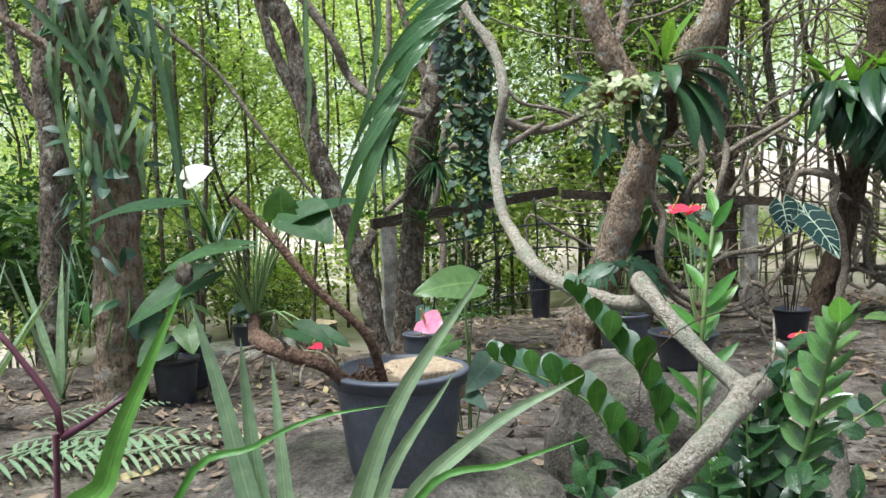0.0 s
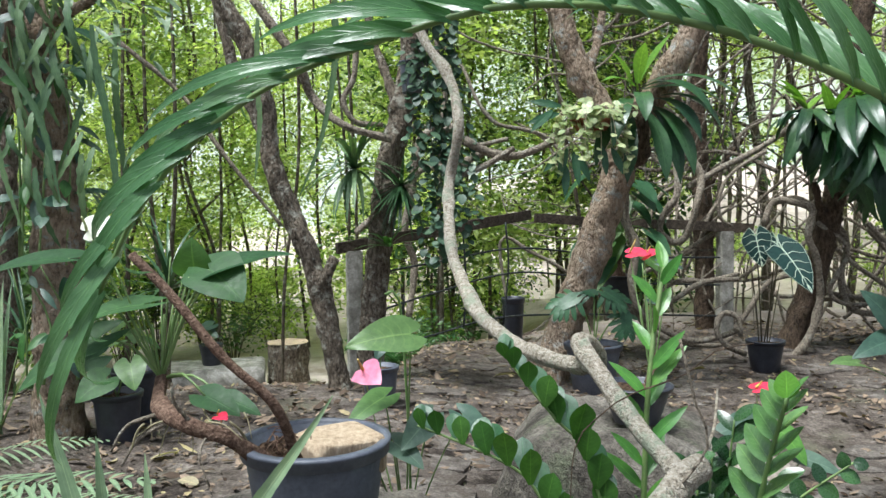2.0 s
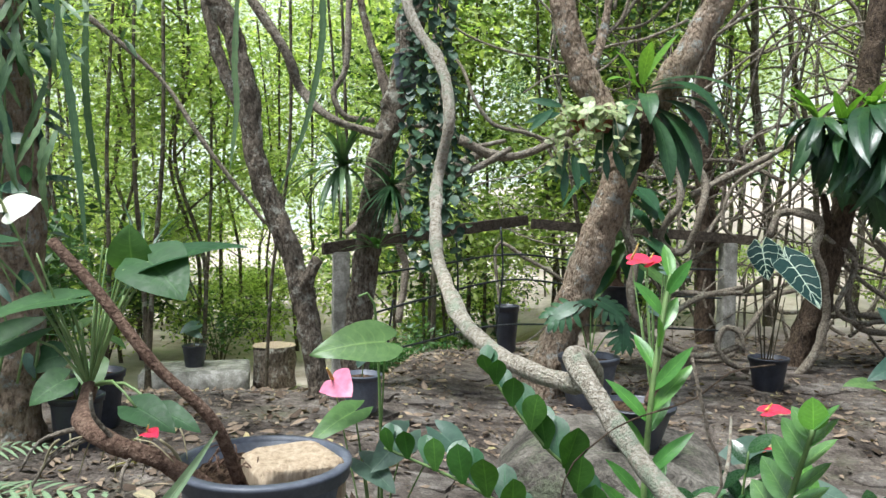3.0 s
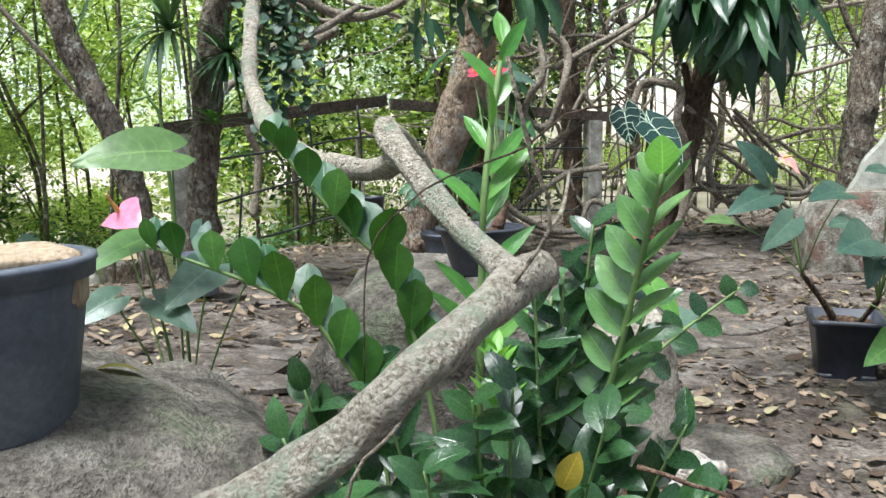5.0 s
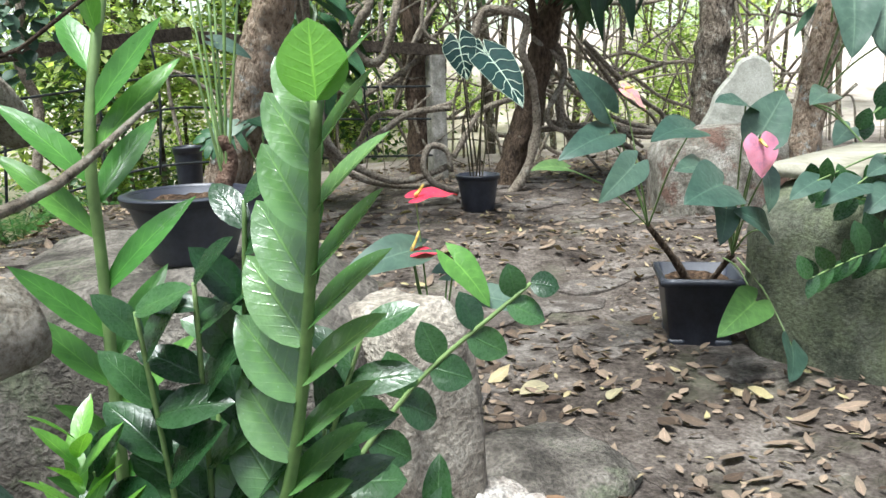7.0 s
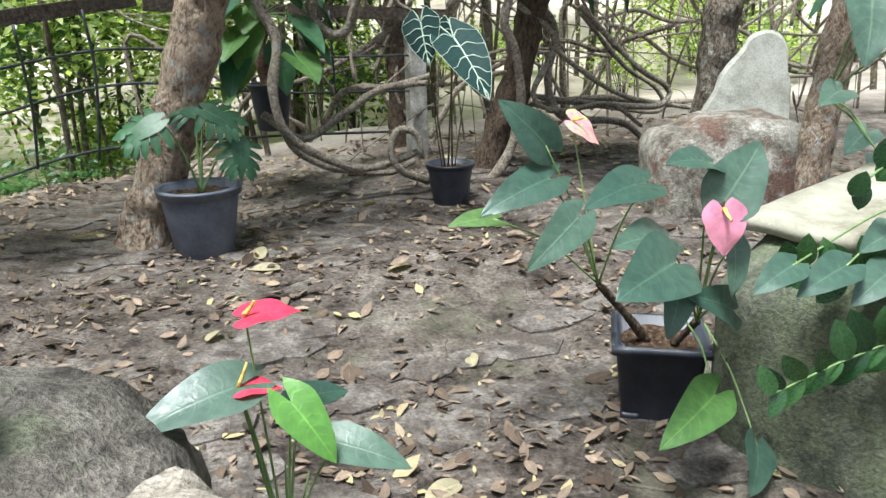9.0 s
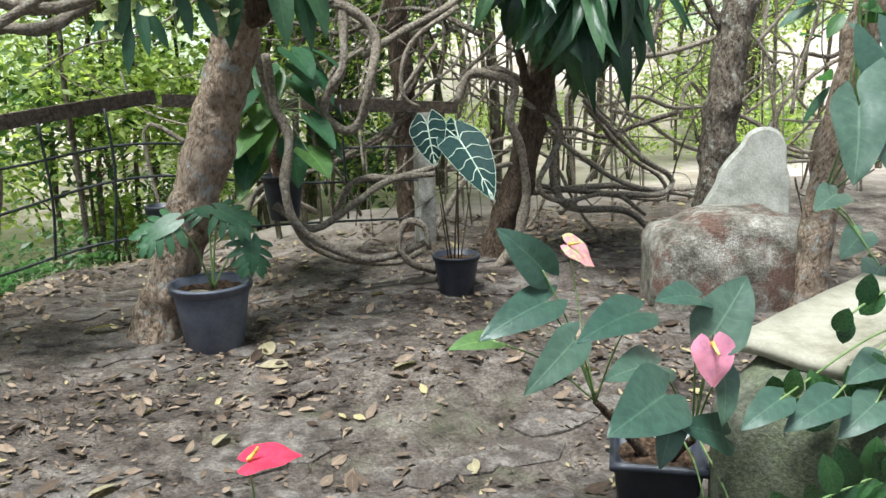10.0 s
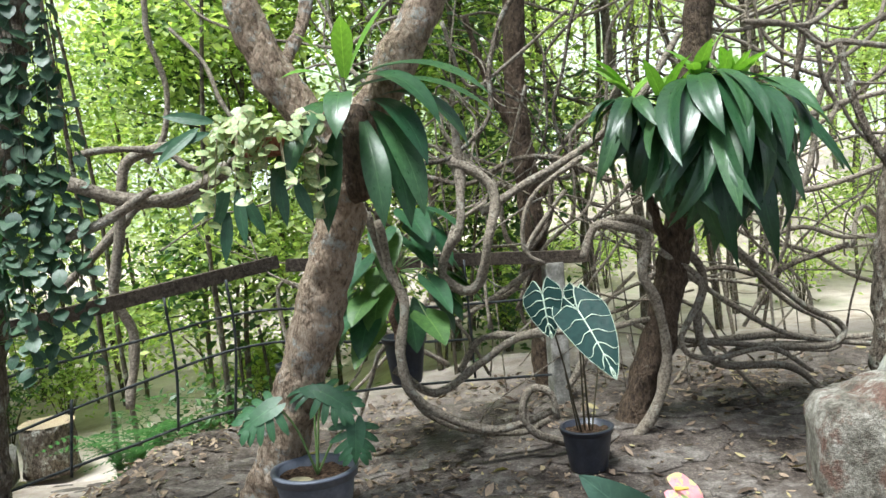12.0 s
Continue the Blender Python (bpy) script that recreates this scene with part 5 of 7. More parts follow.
def zz_stem(t, pts, pairs, L, W, side, face, material, start=0.28, up=0.7, shape="oval", r=0.007, bend=0.35, tip_scale=0.6, wild=0.0, front=0.0):
    """A fleshy stem with glossy leaflets in pairs."""
    line = spline(pts, 0.012)
    st = part("stem", tube(Shape(), pts, r, r * 0.4, 8, 0.02, 0.04), STEM_GREEN, t)
    side, face = Vector(side).normalized(), Vector(face)
    for k in range(pairs):
        f = start + (1 - start) * (k + 0.5) / pairs
        i = min(len(line) - 2, int(f * len(line)))
        d = (line[i + 1] - line[max(0, i - 1)]).normalized()
        sc = 0.75 + 0.5 * math.sin(math.pi * (0.25 + 0.75 * f)) - (1 - tip_scale) * max(0, f - 0.7)
        for sg in (-1, 1):
            way = side * sg * rnd.uniform(0.8, 1.05) + d * up + Vector((rnd.uniform(-0.3, 0.3), rnd.uniform(-0.4, 0.4), rnd.uniform(-0.25, 0.25))) + Vector((rnd.uniform(-1, 1), rnd.uniform(-1, 1), rnd.uniform(-0.6, 0.9))) * wild
            fc = face + side * (-sg) * 0.35 + Vector((rnd.uniform(-0.2, 0.2), rnd.uniform(-0.2, 0.2), rnd.uniform(-0.1, 0.3))) + Vector((rnd.uniform(-1, 1), rnd.uniform(-1, 1), rnd.uniform(-0.5, 1))) * wild
            j = min(len(line) - 1, i + (4 if sg > 0 else 0))
            part("leaf", leaf(Shape(), line[j] + face.normalized() * front, way, fc, L * sc * rnd.uniform(0.88, 1.1), W * sc * rnd.uniform(0.9, 1.1), shape, bend * rnd.uniform(0.3, 1.5), 0.22, 7, seed=k), material, st)


def scale_stem(t, pts, n, L, W, start):
    """A stem that bows over: one row of blunt leaflets stands up broadside, the other lies glossy behind it."""
    line = spline(pts, 0.008)
    st = part("stem", tube(Shape(), pts, 0.0065, 0.003, 8, 0.02, 0.04), STEM_GREEN, t)
    for k in range(n):
        u = k / (n - 1)
        i = min(len(line) - 3, int((start + (1 - start) * u ** 0.8) * len(line)))
        d = (line[i + 2] - line[max(0, i - 2)]).normalized()
        sc = (1.0 - 0.45 * max(0.0, u - 0.45) / 0.55) * rnd.uniform(0.93, 1.06)
        near = UP + d * (0.15 + 0.35 * u) + Vector((0.25 - 0.25 * u + rnd.uniform(-0.3, 0.3), rnd.uniform(-0.25, 0.12), 0))
        part("leaf", leaf(Shape(), line[i] + Vector((-0.002, -0.005, 0)), near, (-0.30 + rnd.uniform(-0.45, 0.45), -1, 0.12 + rnd.uniform(-0.2, 0.3)), L * sc, W * sc, "obovate", rnd.uniform(-0.45, 0.3), rnd.uniform(0.05, 0.3), 8, cols=3, twist=rnd.uniform(-0.3, 0.3)), LEAF_ZZ_OLIVE, st)
        far = UP * 0.8 + d * 0.3 + Vector((0.30 + rnd.uniform(-0.3, 0.3), 0.55, 0))
        part("leaf", leaf(Shape(), line[min(len(line) - 1, i + 3)] + Vector((0.003, 0.006, 0)), far, (-0.2 + rnd.uniform(-0.3, 0.3), -0.95, rnd.uniform(0.0, 0.4)), L * sc * 1.0, W * sc * 0.9, "obovate", rnd.uniform(0.1, 0.5), 0.15, 8, cols=3), LEAF_MONSTERA, st)


def fan_stem(t, pts, n, L, W):
    """An upright stem: a row of broad glossy leaflets on one side, a row seen on edge on the other."""
    line = spline(pts, 0.008)
    st = part("stem", tube(Shape(), pts, 0.0095, 0.005, 10, 0.02, 0.04), STEM_GREEN, t)
    across, away = Vector((0.94, -0.34, 0)), Vector((0.34, 0.94, 0))
    for k in range(n):
        u = k / (n - 1)
        i = min(len(line) - 3, int((0.42 + 0.575 * u) * len(line)))
        sc = (0.80 + 0.30 * math.sin(math.pi * (0.2 + 0.6 * u)) - 0.28 * max(0.0, u - 0.7) / 0.3) * rnd.uniform(0.94, 1.06)
        way = across * -0.72 + UP * (0.85 + 0.30 * u) + away * rnd.uniform(0.36, 0.58) + Vector((rnd.uniform(-0.08, 0.08), 0, rnd.uniform(-0.08, 0.08)))
        part("leaf", leaf(Shape(), line[i], way, away * -0.9 + UP * 0.55 + across * rnd.uniform(-0.15, 0.15), L * sc, W * sc, "oval", rnd.uniform(-0.1, 0.12), 0.25, 9, cols=3, wave=0.01, seed=k), LEAF_ZZ_FRESH, st)
        way = across * 0.78 + UP * (0.62 + 0.35 * u) + away * rnd.uniform(-0.25, 0.1)
        part("leaf", leaf(Shape(), line[min(len(line) - 1, i + 2)], way, UP * 0.9 - across * 0.5 - away * rnd.uniform(0.15, 0.45), L * sc * 1.05, W * sc * 0.85, "oval", rnd.uniform(-0.1, 0.25), 0.25, 9, cols=3), LEAF_ZZ_FRESH, st)
    part("leaf", leaf(Shape(), line[-1], UP + across * -0.05, away * -1.0, 0.056, 0.050, "oval", 0.1, 0.1, 9, cols=3), LEAF_ZZ_YOUNG, st, "light green new leaf")


def zz_bed():
    t = thing("zz_plant", (1.05, 1.35, -0.22), "lush glossy dark green plant with paired leaflets", "plant")
    right, face = (0.86, -0.5, 0), Vector((-0.4, -0.75, 0.5))
    fan_stem(t, [(1.10, 1.38, -0.15), (1.14, 1.37, 0.25), (1.19, 1.32, 0.46), (1.208, 1.26, 0.66), (1.206, 1.19, 0.800)], 11, 0.085, 0.046)
    scale_stem(t, [(0.99, 1.40, -0.15), (0.91, 1.42, 0.40), (0.88, 1.42, 0.535), (0.835, 1.42, 0.652), (0.79, 1.42, 0.70), (0.72, 1.42, 0.785), (0.665, 1.43, 0.862)], 9, 0.086, 0.062, 0.57)
    scale_stem(t, [(0.97, 1.40, -0.15), (0.86, 1.41, 0.35), (0.78, 1.42, 0.47), (0.722, 1.42, 0.565), (0.675, 1.42, 0.605), (0.60, 1.42, 0.645), (0.47, 1.43, 0.70)], 9, 0.092, 0.060, 0.50)
    zz_stem(t, [(1.18, 1.42, -0.15), (1.25, 1.50, 0.25), (1.36, 1.52, 0.42), (1.516, 1.47, 0.565)], 9, 0.058, 0.046, (0.5, -0.2, -0.75), (-0.35, -0.9, 0.25), LEAF_ZZ, 0.35, 0.5, "oval")
    zz_stem(t, [(1.12, 1.48, -0.15), (1.13, 1.50, 0.3), (1.16, 1.52, 0.56)], 8, 0.07, 0.042, right, face, LEAF_ZZ, 0.4, 0.6)
    for i, (bx, by, tx, ty, tz, n) in enumerate(((1.02, 1.36, 0.985, 1.20, 0.50, 4), (0.92, 1.22, 0.84, 1.13, 0.42, 5), (1.20, 1.32, 1.30, 1.20, 0.30, 5), (1.06, 1.24, 1.08, 1.10, 0.34, 5),
                                                 (0.84, 1.22, 0.72, 1.16, 0.32, 5), (1.14, 1.24, 1.20, 1.06, 0.20, 5), (0.96, 1.18, 0.92, 1.06, 0.26, 5), (1.06, 1.44, 1.02, 1.40, 0.46, 5),
                                                 (1.24, 1.40, 1.34, 1.34, 0.36, 5), (0.78, 1.30, 0.66, 1.30, 0.42, 5), (1.00, 1.14, 1.02, 1.02, 0.14, 4), (0.86, 1.10, 0.80, 1.02, 0.12, 4), (1.22, 1.16, 1.30, 1.06, 0.10, 4), (0.98, 1.28, 0.93, 1.22, 0.48, 6), (1.10, 1.30, 1.13, 1.20, 0.44, 6), (0.90, 1.30, 0.80, 1.26, 0.50, 5), (1.20, 1.44, 1.24, 1.40, 0.46, 5), (0.80, 1.45, 0.70, 1.46, 0.44, 5), (0.72, 1.26, 0.64, 1.24, 0.30, 5), (0.82, 1.34, 0.76, 1.32, 0.40, 5), (0.66, 1.32, 0.58, 1.32, 0.22, 5), (0.86, 1.42, 0.80, 1.45, 0.48, 5), (0.74, 1.36, 0.63, 1.38, 0.28, 5), (0.72, 1.16, 0.62, 1.10, 0.16, 4), (1.14, 1.12, 1.12, 1.00, 0.10, 4))):
        zz_stem(t, [(bx, by, -0.2), ((bx * 2 + tx) / 3, (by * 2 + ty) / 3, tz * 0.45), (tx, ty, tz)], n + 3, 0.098, 0.050, right if i % 2 else (0.4, 0.9, 0.1), face + Vector((0, 0, 0.3)), LEAF_ZZ, 0.25, 0.8, "oval", bend=0.6, wild=0.75, r=0.006)
    for tip, n in (((1.173, 1.36, 0.71), 9), ((1.123, 1.36, 0.64), 8), ((1.072, 1.36, 0.62), 8), ((1.275, 1.36, 0.57), 7)):
        zz_stem(t, [(1.12, 1.42, -0.15), ((1.12 + tip[0]) / 2, 1.40, 0.30), tip], n, 0.088, 0.045, right, face + Vector((0, 0, 0.4)), LEAF_ZZ, 0.30, 0.8, "oval", bend=0.5, wild=0.4, r=0.006)
    # a light green unfolding shoot
    for i in range(13):
        p = Vector((1.01, 1.37, 0.40 + 0.009 * i))
        part("leaf", leaf(Shape(), p, around(i * 137, 48), around(i * 137 + 180, 40), 0.075 - 0.002 * i, 0.022, "lance", 0.2, 0.3, 5), LEAF_ZZ_YOUNG, t, "bright green unfolding leaf")
    for p, w in (((1.06, 1.20, 0.34), (0.2, -0.4, 0.9)), ((1.07, 1.19, 0.28), (0.3, -0.3, -0.8))):
        part("leaf", leaf(Shape(), p, w, (-0.4, -0.8, 0.2), 0.07, 0.04, "oval", 0.3, 0.2, 6), LEAF_YELLOW, t, "yellowed leaf")


zz_bed()


def striped_plant():
    t = thing("striped_plant", (1.03, 1.58, -0.2), "tall single-stemmed plant with pale-edged lance leaves", "plant")
    pts = [(1.02, 1.58, -0.2), (1.04, 1.575, 0.55), (1.045, 1.56, 0.76), (1.08, 1.60, 0.94), (1.105, 1.625, 1.03)]
    st = part("stem", tube(Shape(), pts, 0.010, 0.006, 8, 0.03, 0.04), STEM_GREEN, t)
    line = spline(pts, 0.01)
    n = len(line)
    for k in range(20):
        i = int(n * (0.36 + 0.63 * k / 19))
        a = (205 if k % 2 else 20) + rnd.uniform(-45, 45) if k < 13 else k * 137
        L = 0.13 + 0.02 * rnd.random() if k < 14 else 0.10
        part("leaf", leaf(Shape(), line[min(i, n - 1)], around(a, 44 + k * 0.6), UP + Vector((0, -0.7, 0)) + around(a) * 0.2, L, 0.037, "lance", rnd.uniform(0.1, 0.5), 0.35, 7, wave=0.01), LEAF_VAR, st)


striped_plant()


def twig(pts, r, material=None):
    lone("twig", tube(Shape(), pts, r, r * 0.6, 6, 0.03, 0.15, 0.3), material or BARK_VINE, pts[-1], "thin dry twig among the leaves", "twig")


twig([(1.164, 1.25, 0.901), (1.082, 1.25, 0.887), (1.021, 1.25, 0.841), (0.904, 1.25, 0.801), (0.846, 1.25, 0.764), (0.79, 1.26, 0.69), (0.78, 1.27, 0.5)], 0.0021, BARK_DARK)
twig([(0.933, 1.05, 0.95), (0.964, 1.05, 0.828), (0.99, 1.06, 0.747), (0.899, 1.06, 0.633), (0.838, 1.06, 0.565), (0.788, 1.06, 0.504), (0.72, 1.05, 0.39), (0.66, 1.04, -0.2)], 0.0034)
twig([(0.99, 1.06, 0.747), (1.04, 1.15, 0.76), (1.10, 1.28, 0.80)], 0.0038)
twig([(1.18, 1.20, 0.36), (1.26, 1.18, 0.33), (1.33, 1.16, 0.27), (1.35, 1.16, -0.1)], 0.0045, BARK_STICK)


def strap_clump():
    """The grey-green sword-leaved plant beside the path."""
    t = thing("strap_plant", (0.12, 0.55, -0.27), "grey-green sword-leaved plant with a spent tip", "plant")
    for pts, w, m in (
            ([(0.12, 0.62, -0.25), (0.06, 0.70, 0.40), (-0.01, 0.74, 0.75), (-0.064, 0.752, 0.95)], 0.040, LEAF_AGAVE),
            ([(0.12, 0.62, -0.25), (0.06, 0.71, 0.40), (0.02, 0.75, 0.72), (0.008, 0.752, 0.89)], 0.036, LEAF_AGAVE),
            ([(0.13, 0.62, -0.25), (0.07, 0.80, 0.40), (0.045, 0.86, 0.70), (0.034, 0.88, 0.825)], 0.034, LEAF_AGAVE),
            ([(0.14, 0.50, -0.25), (0.15, 0.44, 0.45), (0.22, 0.43, 0.80), (0.353, 0.428, 1.015)], 0.032, LEAF_AGAVE),
            ([(0.15, 0.50, -0.25), (0.17, 0.42, 0.45), (0.24, 0.40, 0.72), (0.34, 0.40, 0.83), (0.46, 0.396, 0.895)], 0.030, LEAF_AGAVE),
            ([(0.14, 0.52, -0.25), (0.16, 0.50, 0.45), (0.22, 0.50, 0.72), (0.32, 0.50, 0.88)], 0.030, LEAF_AGAVE),
            ([(0.15, 0.48, -0.25), (0.18, 0.36, 0.40), (0.24, 0.30, 0.70), (0.30, 0.28, 0.80)], 0.036, LEAF_AGAVE),
            ([(0.10, 0.52, -0.25), (0.06, 0.45, 0.40), (0.11, 0.40, 0.68), (0.14, 0.38, 0.78)], 0.042, LEAF_AGAVE),
            ([(0.10, 0.30, -0.25), (-0.04, 0.21, 0.70), (0.00, 0.20, 0.87), (0.035, 0.20, 0.955), (0.073, 0.20, 1.035)], 0.034, LEAF_VAR),
            ([(0.05, 0.30, -0.25), (0.0, 0.22, 0.60), (0.06, 0.20, 0.85), (0.126, 0.20, 0.89), (0.18, 0.20, 0.913), (0.25, 0.20, 0.922)], 0.012, LEAF_VAR),
            ([(0.18, 0.40, -0.25), (0.20, 0.32, 0.60), (0.27, 0.30, 0.80), (0.36, 0.30, 0.83), (0.447, 0.30, 0.855)], 0.014, LEAF_VAR)):
        part("leaf", ribbon(Shape(), pts, w * 1.15, "strap", 0.35, (0.1, -1, 0.4), 0.03, 0.015), m, t)
    part("spent_tip", boulder(Shape(), (0.073, 0.199, 1.042), (0.006, 0.005, 0.010), 0.8, 0.5, 0, 2.0, 12, 8), BARK_VINE, t, "dried brown tip")
    p = thing("purple_stem", (-0.05, 0.2, -0.26), "thin dark purple forked stem", "plant")
    part("stem", tube(Shape(), [(-0.05, 0.2, -0.26), (-0.045, 0.2, 0.80), (-0.036, 0.2, 0.905), (-0.05, 0.2, 0.95), (-0.10, 0.2, 1.02)], 0.004, 0.003, 7, 0.03, 0.1), STEM_PURPLE, p)
    part("branch", tube(Shape(), [(-0.036, 0.2, 0.905), (-0.01, 0.2, 0.92), (0.018, 0.2, 0.938)], 0.004, 0.002, 7, 0.02, 0.1), STEM_PURPLE, p, "pinkish purple side shoot")


strap_clump()


def palm_frond():
    t = thing("palm_frond", (1.0, 0.10, 1.0), "arching green palm frond overhanging the path", "palm")
    pts = [(1.02, 0.12, 1.02), (0.86, 0.10, 1.16), (0.725, 0.08, 1.243), (0.633, 0.08, 1.287), (0.577, 0.08, 1.303), (0.521, 0.08, 1.312), (0.467, 0.08, 1.310), (0.424, 0.08, 1.298), (0.377, 0.08, 1.282), (0.338, 0.08, 1.263), (0.299, 0.08, 1.232), (0.270, 0.08, 1.193), (0.253, 0.08, 1.155)]
    part("rachis", tube(Shape(), pts, 0.0045, 0.0012, 7, 0.02, 0.03), STEM_GREEN, t)
    line = spline(pts, 0.005)
    n = len(line)
    for k in range(38):
        i = min(int(n * (0.12 + 0.87 * k / 37)), n - 2)
        d = (line[i + 1] - line[i - 1]).normalized()
        f = k / 37
        L = 0.118 * rnd.uniform(0.8, 1.15)
        out = Vector((0, 1, 0)).cross(d).normalized()
        for sg in (-1, 1):
            way = out * (0.80 - 0.62 * f) + d * (0.55 + 0.75 * f) + Vector((0, sg * 0.42, 0)) + Vector((rnd.uniform(-0.12, 0.12), rnd.uniform(-0.2, 0.2), rnd.uniform(-0.12, 0.12)))
            part("leaflet", leaf(Shape(), line[i], way, Vector((0, -1, 0.35)), L, rnd.uniform(0.008, 0.0125), "blade", 0.5 + 0.9 * f + rnd.uniform(-0.2, 0.5), 0.3, 7, cols=1), LEAF_PALM, t)


palm_frond()


def spread_frond(name, at, way, L, material, label):
    """A cut fern frond lying on the ground."""
    s = Shape()
    a, d = Vector(at), Vector(way).normalized()
    side = d.cross(UP).normalized()
    for j in range(16):
        f = (j + 1) / 17
        p = a + d * L * f
        p.z = ground_z(p.x, p.y) + 0.03 + 0.03 * math.sin(math.pi * f)
        for sg in (-1, 1):
            leaf(s, p, side * sg + d * 0.5, UP, L * 0.28 * math.sin(math.pi * f ** 0.7), L * 0.03, "lance", 0.4, 0.2, 4, cols=1)
    lone(name, s, material, at, label, "frond")


for x, y, a, L in ((-1.2, 2.45, 10, 0.8), (-1.25, 2.6, -10, 0.7), (-1.3, 2.85, 25, 0.6), (-0.95, 2.3, 5, 0.6), (-1.35, 2.25, 15, 0.7)):
    spread_frond("fern_frond", (x, y, ground_z(x, y) + 0.02), around(a), L, LEAF_AGAVE, "pale green fern frond lying on the earth")


# ---- plants on the trees ----
def trunk_epiphyte():
    """The big clump of hanging spoon leaves on the dark slanting trunk."""
    c = Vector((3.80, 5.26, 1.78))
    t = thing("epiphyte", c, "large clump of drooping glossy strap leaves on the trunk", "plant")
    rr = random.Random(21)
    heads = (((3.46, 5.22, 1.84), 0.46, 0.10, 23), ((3.60, 5.14, 1.80), 0.56, 0.12, 20), ((3.75, 5.08, 1.82), 0.80, 0.14, 20), ((3.88, 5.10, 1.84), 0.86, 0.145, 20),
             ((3.97, 5.16, 1.78), 0.76, 0.13, 18), ((4.02, 5.26, 1.80), 0.58, 0.11, 14), ((3.68, 5.10, 1.58), 0.52, 0.13, 13), ((3.95, 5.12, 1.56), 0.55, 0.14, 13))
    for h, (p, L, W, n) in enumerate(heads):
        n, W = n + 6, W * 0.82
        p = Vector(p) + Vector((-0.07, 0, rr.uniform(-0.06, 0.06)))
        for i in range(n):
            a = rr.uniform(185, 355 if h < 4 else 315) if i % 5 else rr.uniform(150, 330)
            way = around(a, rr.uniform(-62, 14) if h < 6 else rr.uniform(-60, -10))
            part("leaf", leaf(Shape(), p + around(a) * 0.04, way, UP + around(a) * 0.3, L * rr.uniform(0.7, 1.15) * (0.72 if a > 315 or a < 215 else 1.0), W * rr.uniform(0.75, 1.1), "spoon", rr.uniform(1.1, 1.8), 0.3, 12, wave=0.035, cols=3, twist=rr.uniform(-0.5, 0.5), seed=i), LEAF_NEST, t)
        for i in range(5 if h < 6 else 0):
            a = rr.uniform(0, 360)
            part("leaf", leaf(Shape(), p, around(a, rr.uniform(35, 75)), around(a + 180, 20), rr.uniform(0.20, 0.34), rr.uniform(0.07, 0.10), "lance", rr.uniform(0.3, 1.0), 0.25, 8), LEAF_NEST_NEW, t, "light green new leaf")
    part("root_ball", boulder(Shape(), (3.80, 5.27, 1.46), (0.06, 0.06, 0.15), 0.8, 0.2, 0, 5.0, 18, 12), BARK_STICK, t, "dark reddish fibrous root ball")


trunk_epiphyte()


def fork_epiphyte():
    c = Vector((1.96, 4.52, 1.78))
    t = thing("epiphyte", c, "broad drooping strap leaves tied to the tree fork", "plant")
    for p, tip_dir, L, w, b, m in (
            ((1.96, 4.50, 1.88), (0.75, -0.5, 0.35), 0.58, 0.10, 1.15, LEAF_NEST), ((1.98, 4.52, 1.86), (0.9, -0.2, 0.2), 0.62, 0.11, 1.1, LEAF_NEST),
            ((1.96, 4.48, 1.86), (0.5, -0.7, 0.3), 0.50, 0.11, 1.5, LEAF_NEST), ((2.02, 4.50, 1.80), (0.4, -0.8, 0.0), 0.46, 0.10, 1.3, LEAF_NEST),
            ((1.93, 4.48, 1.82), (-0.1, -0.9, 0.2), 0.36, 0.10, 1.5, LEAF_NEST), ((1.90, 4.50, 1.80), (-0.4, -0.8, 0.0), 0.48, 0.10, 1.4, LEAF_NEST),
            ((1.88, 4.52, 1.76), (-0.5, -0.6, -0.2), 0.50, 0.09, 1.2, LEAF_NEST), ((2.04, 4.52, 1.76), (0.3, -0.7, -0.3), 0.52, 0.11, 1.1, LEAF_NEST),
            ((2.06, 4.54, 1.74), (0.2, -0.6, -0.5), 0.48, 0.10, 0.9, LEAF_NEST), ((2.0, 4.50, 1.72), (0.1, -0.7, -0.5), 0.46, 0.10, 0.9, LEAF_NEST),
            ((2.08, 4.50, 1.82), (0.7, -0.6, 0.1), 0.44, 0.09, 1.4, LEAF_NEST), ((1.90, 4.50, 1.70), (-0.2, -0.6, -0.6), 0.42, 0.09, 0.8, LEAF_NEST),
            ((1.95, 4.52, 1.90), (0.4, -0.2, 0.9), 0.32, 0.07, 0.3, LEAF_NEST_NEW), ((1.90, 4.52, 1.90), (-0.3, -0.3, 0.8), 0.22, 0.08, 0.6, LEAF_NEST_NEW),
            ((1.94, 4.50, 1.90), (0.0, -0.3, 0.9), 0.24, 0.08, 0.5, LEAF_NEST_NEW), ((1.92, 4.5, 1.88), (-0.6, -0.4, 0.4), 0.24, 0.07, 0.9, LEAF_NEST_NEW)):
        part("leaf", leaf(Shape(), p, tip_dir, UP + Vector(tip_dir) * 0.1 + Vector((0, -0.3, 0)), L * 1.1, w * 1.08, "spoon", b * 1.12, 0.22, 12, wave=0.012, seed=L * 40), m, t)
    part("root_ball", boulder(Shape(), (1.97, 4.60, 1.60), (0.08, 0.07, 0.2), 0.8, 0.22, 0, 8.0, 18, 12), BARK_DARK, t, "dark fibrous root ball")


fork_epiphyte()


def piece(name, mesh, parent, m):
    ob = new(name, mesh)
    ob.parent = parent
    ob.matrix_basis = m
    return ob


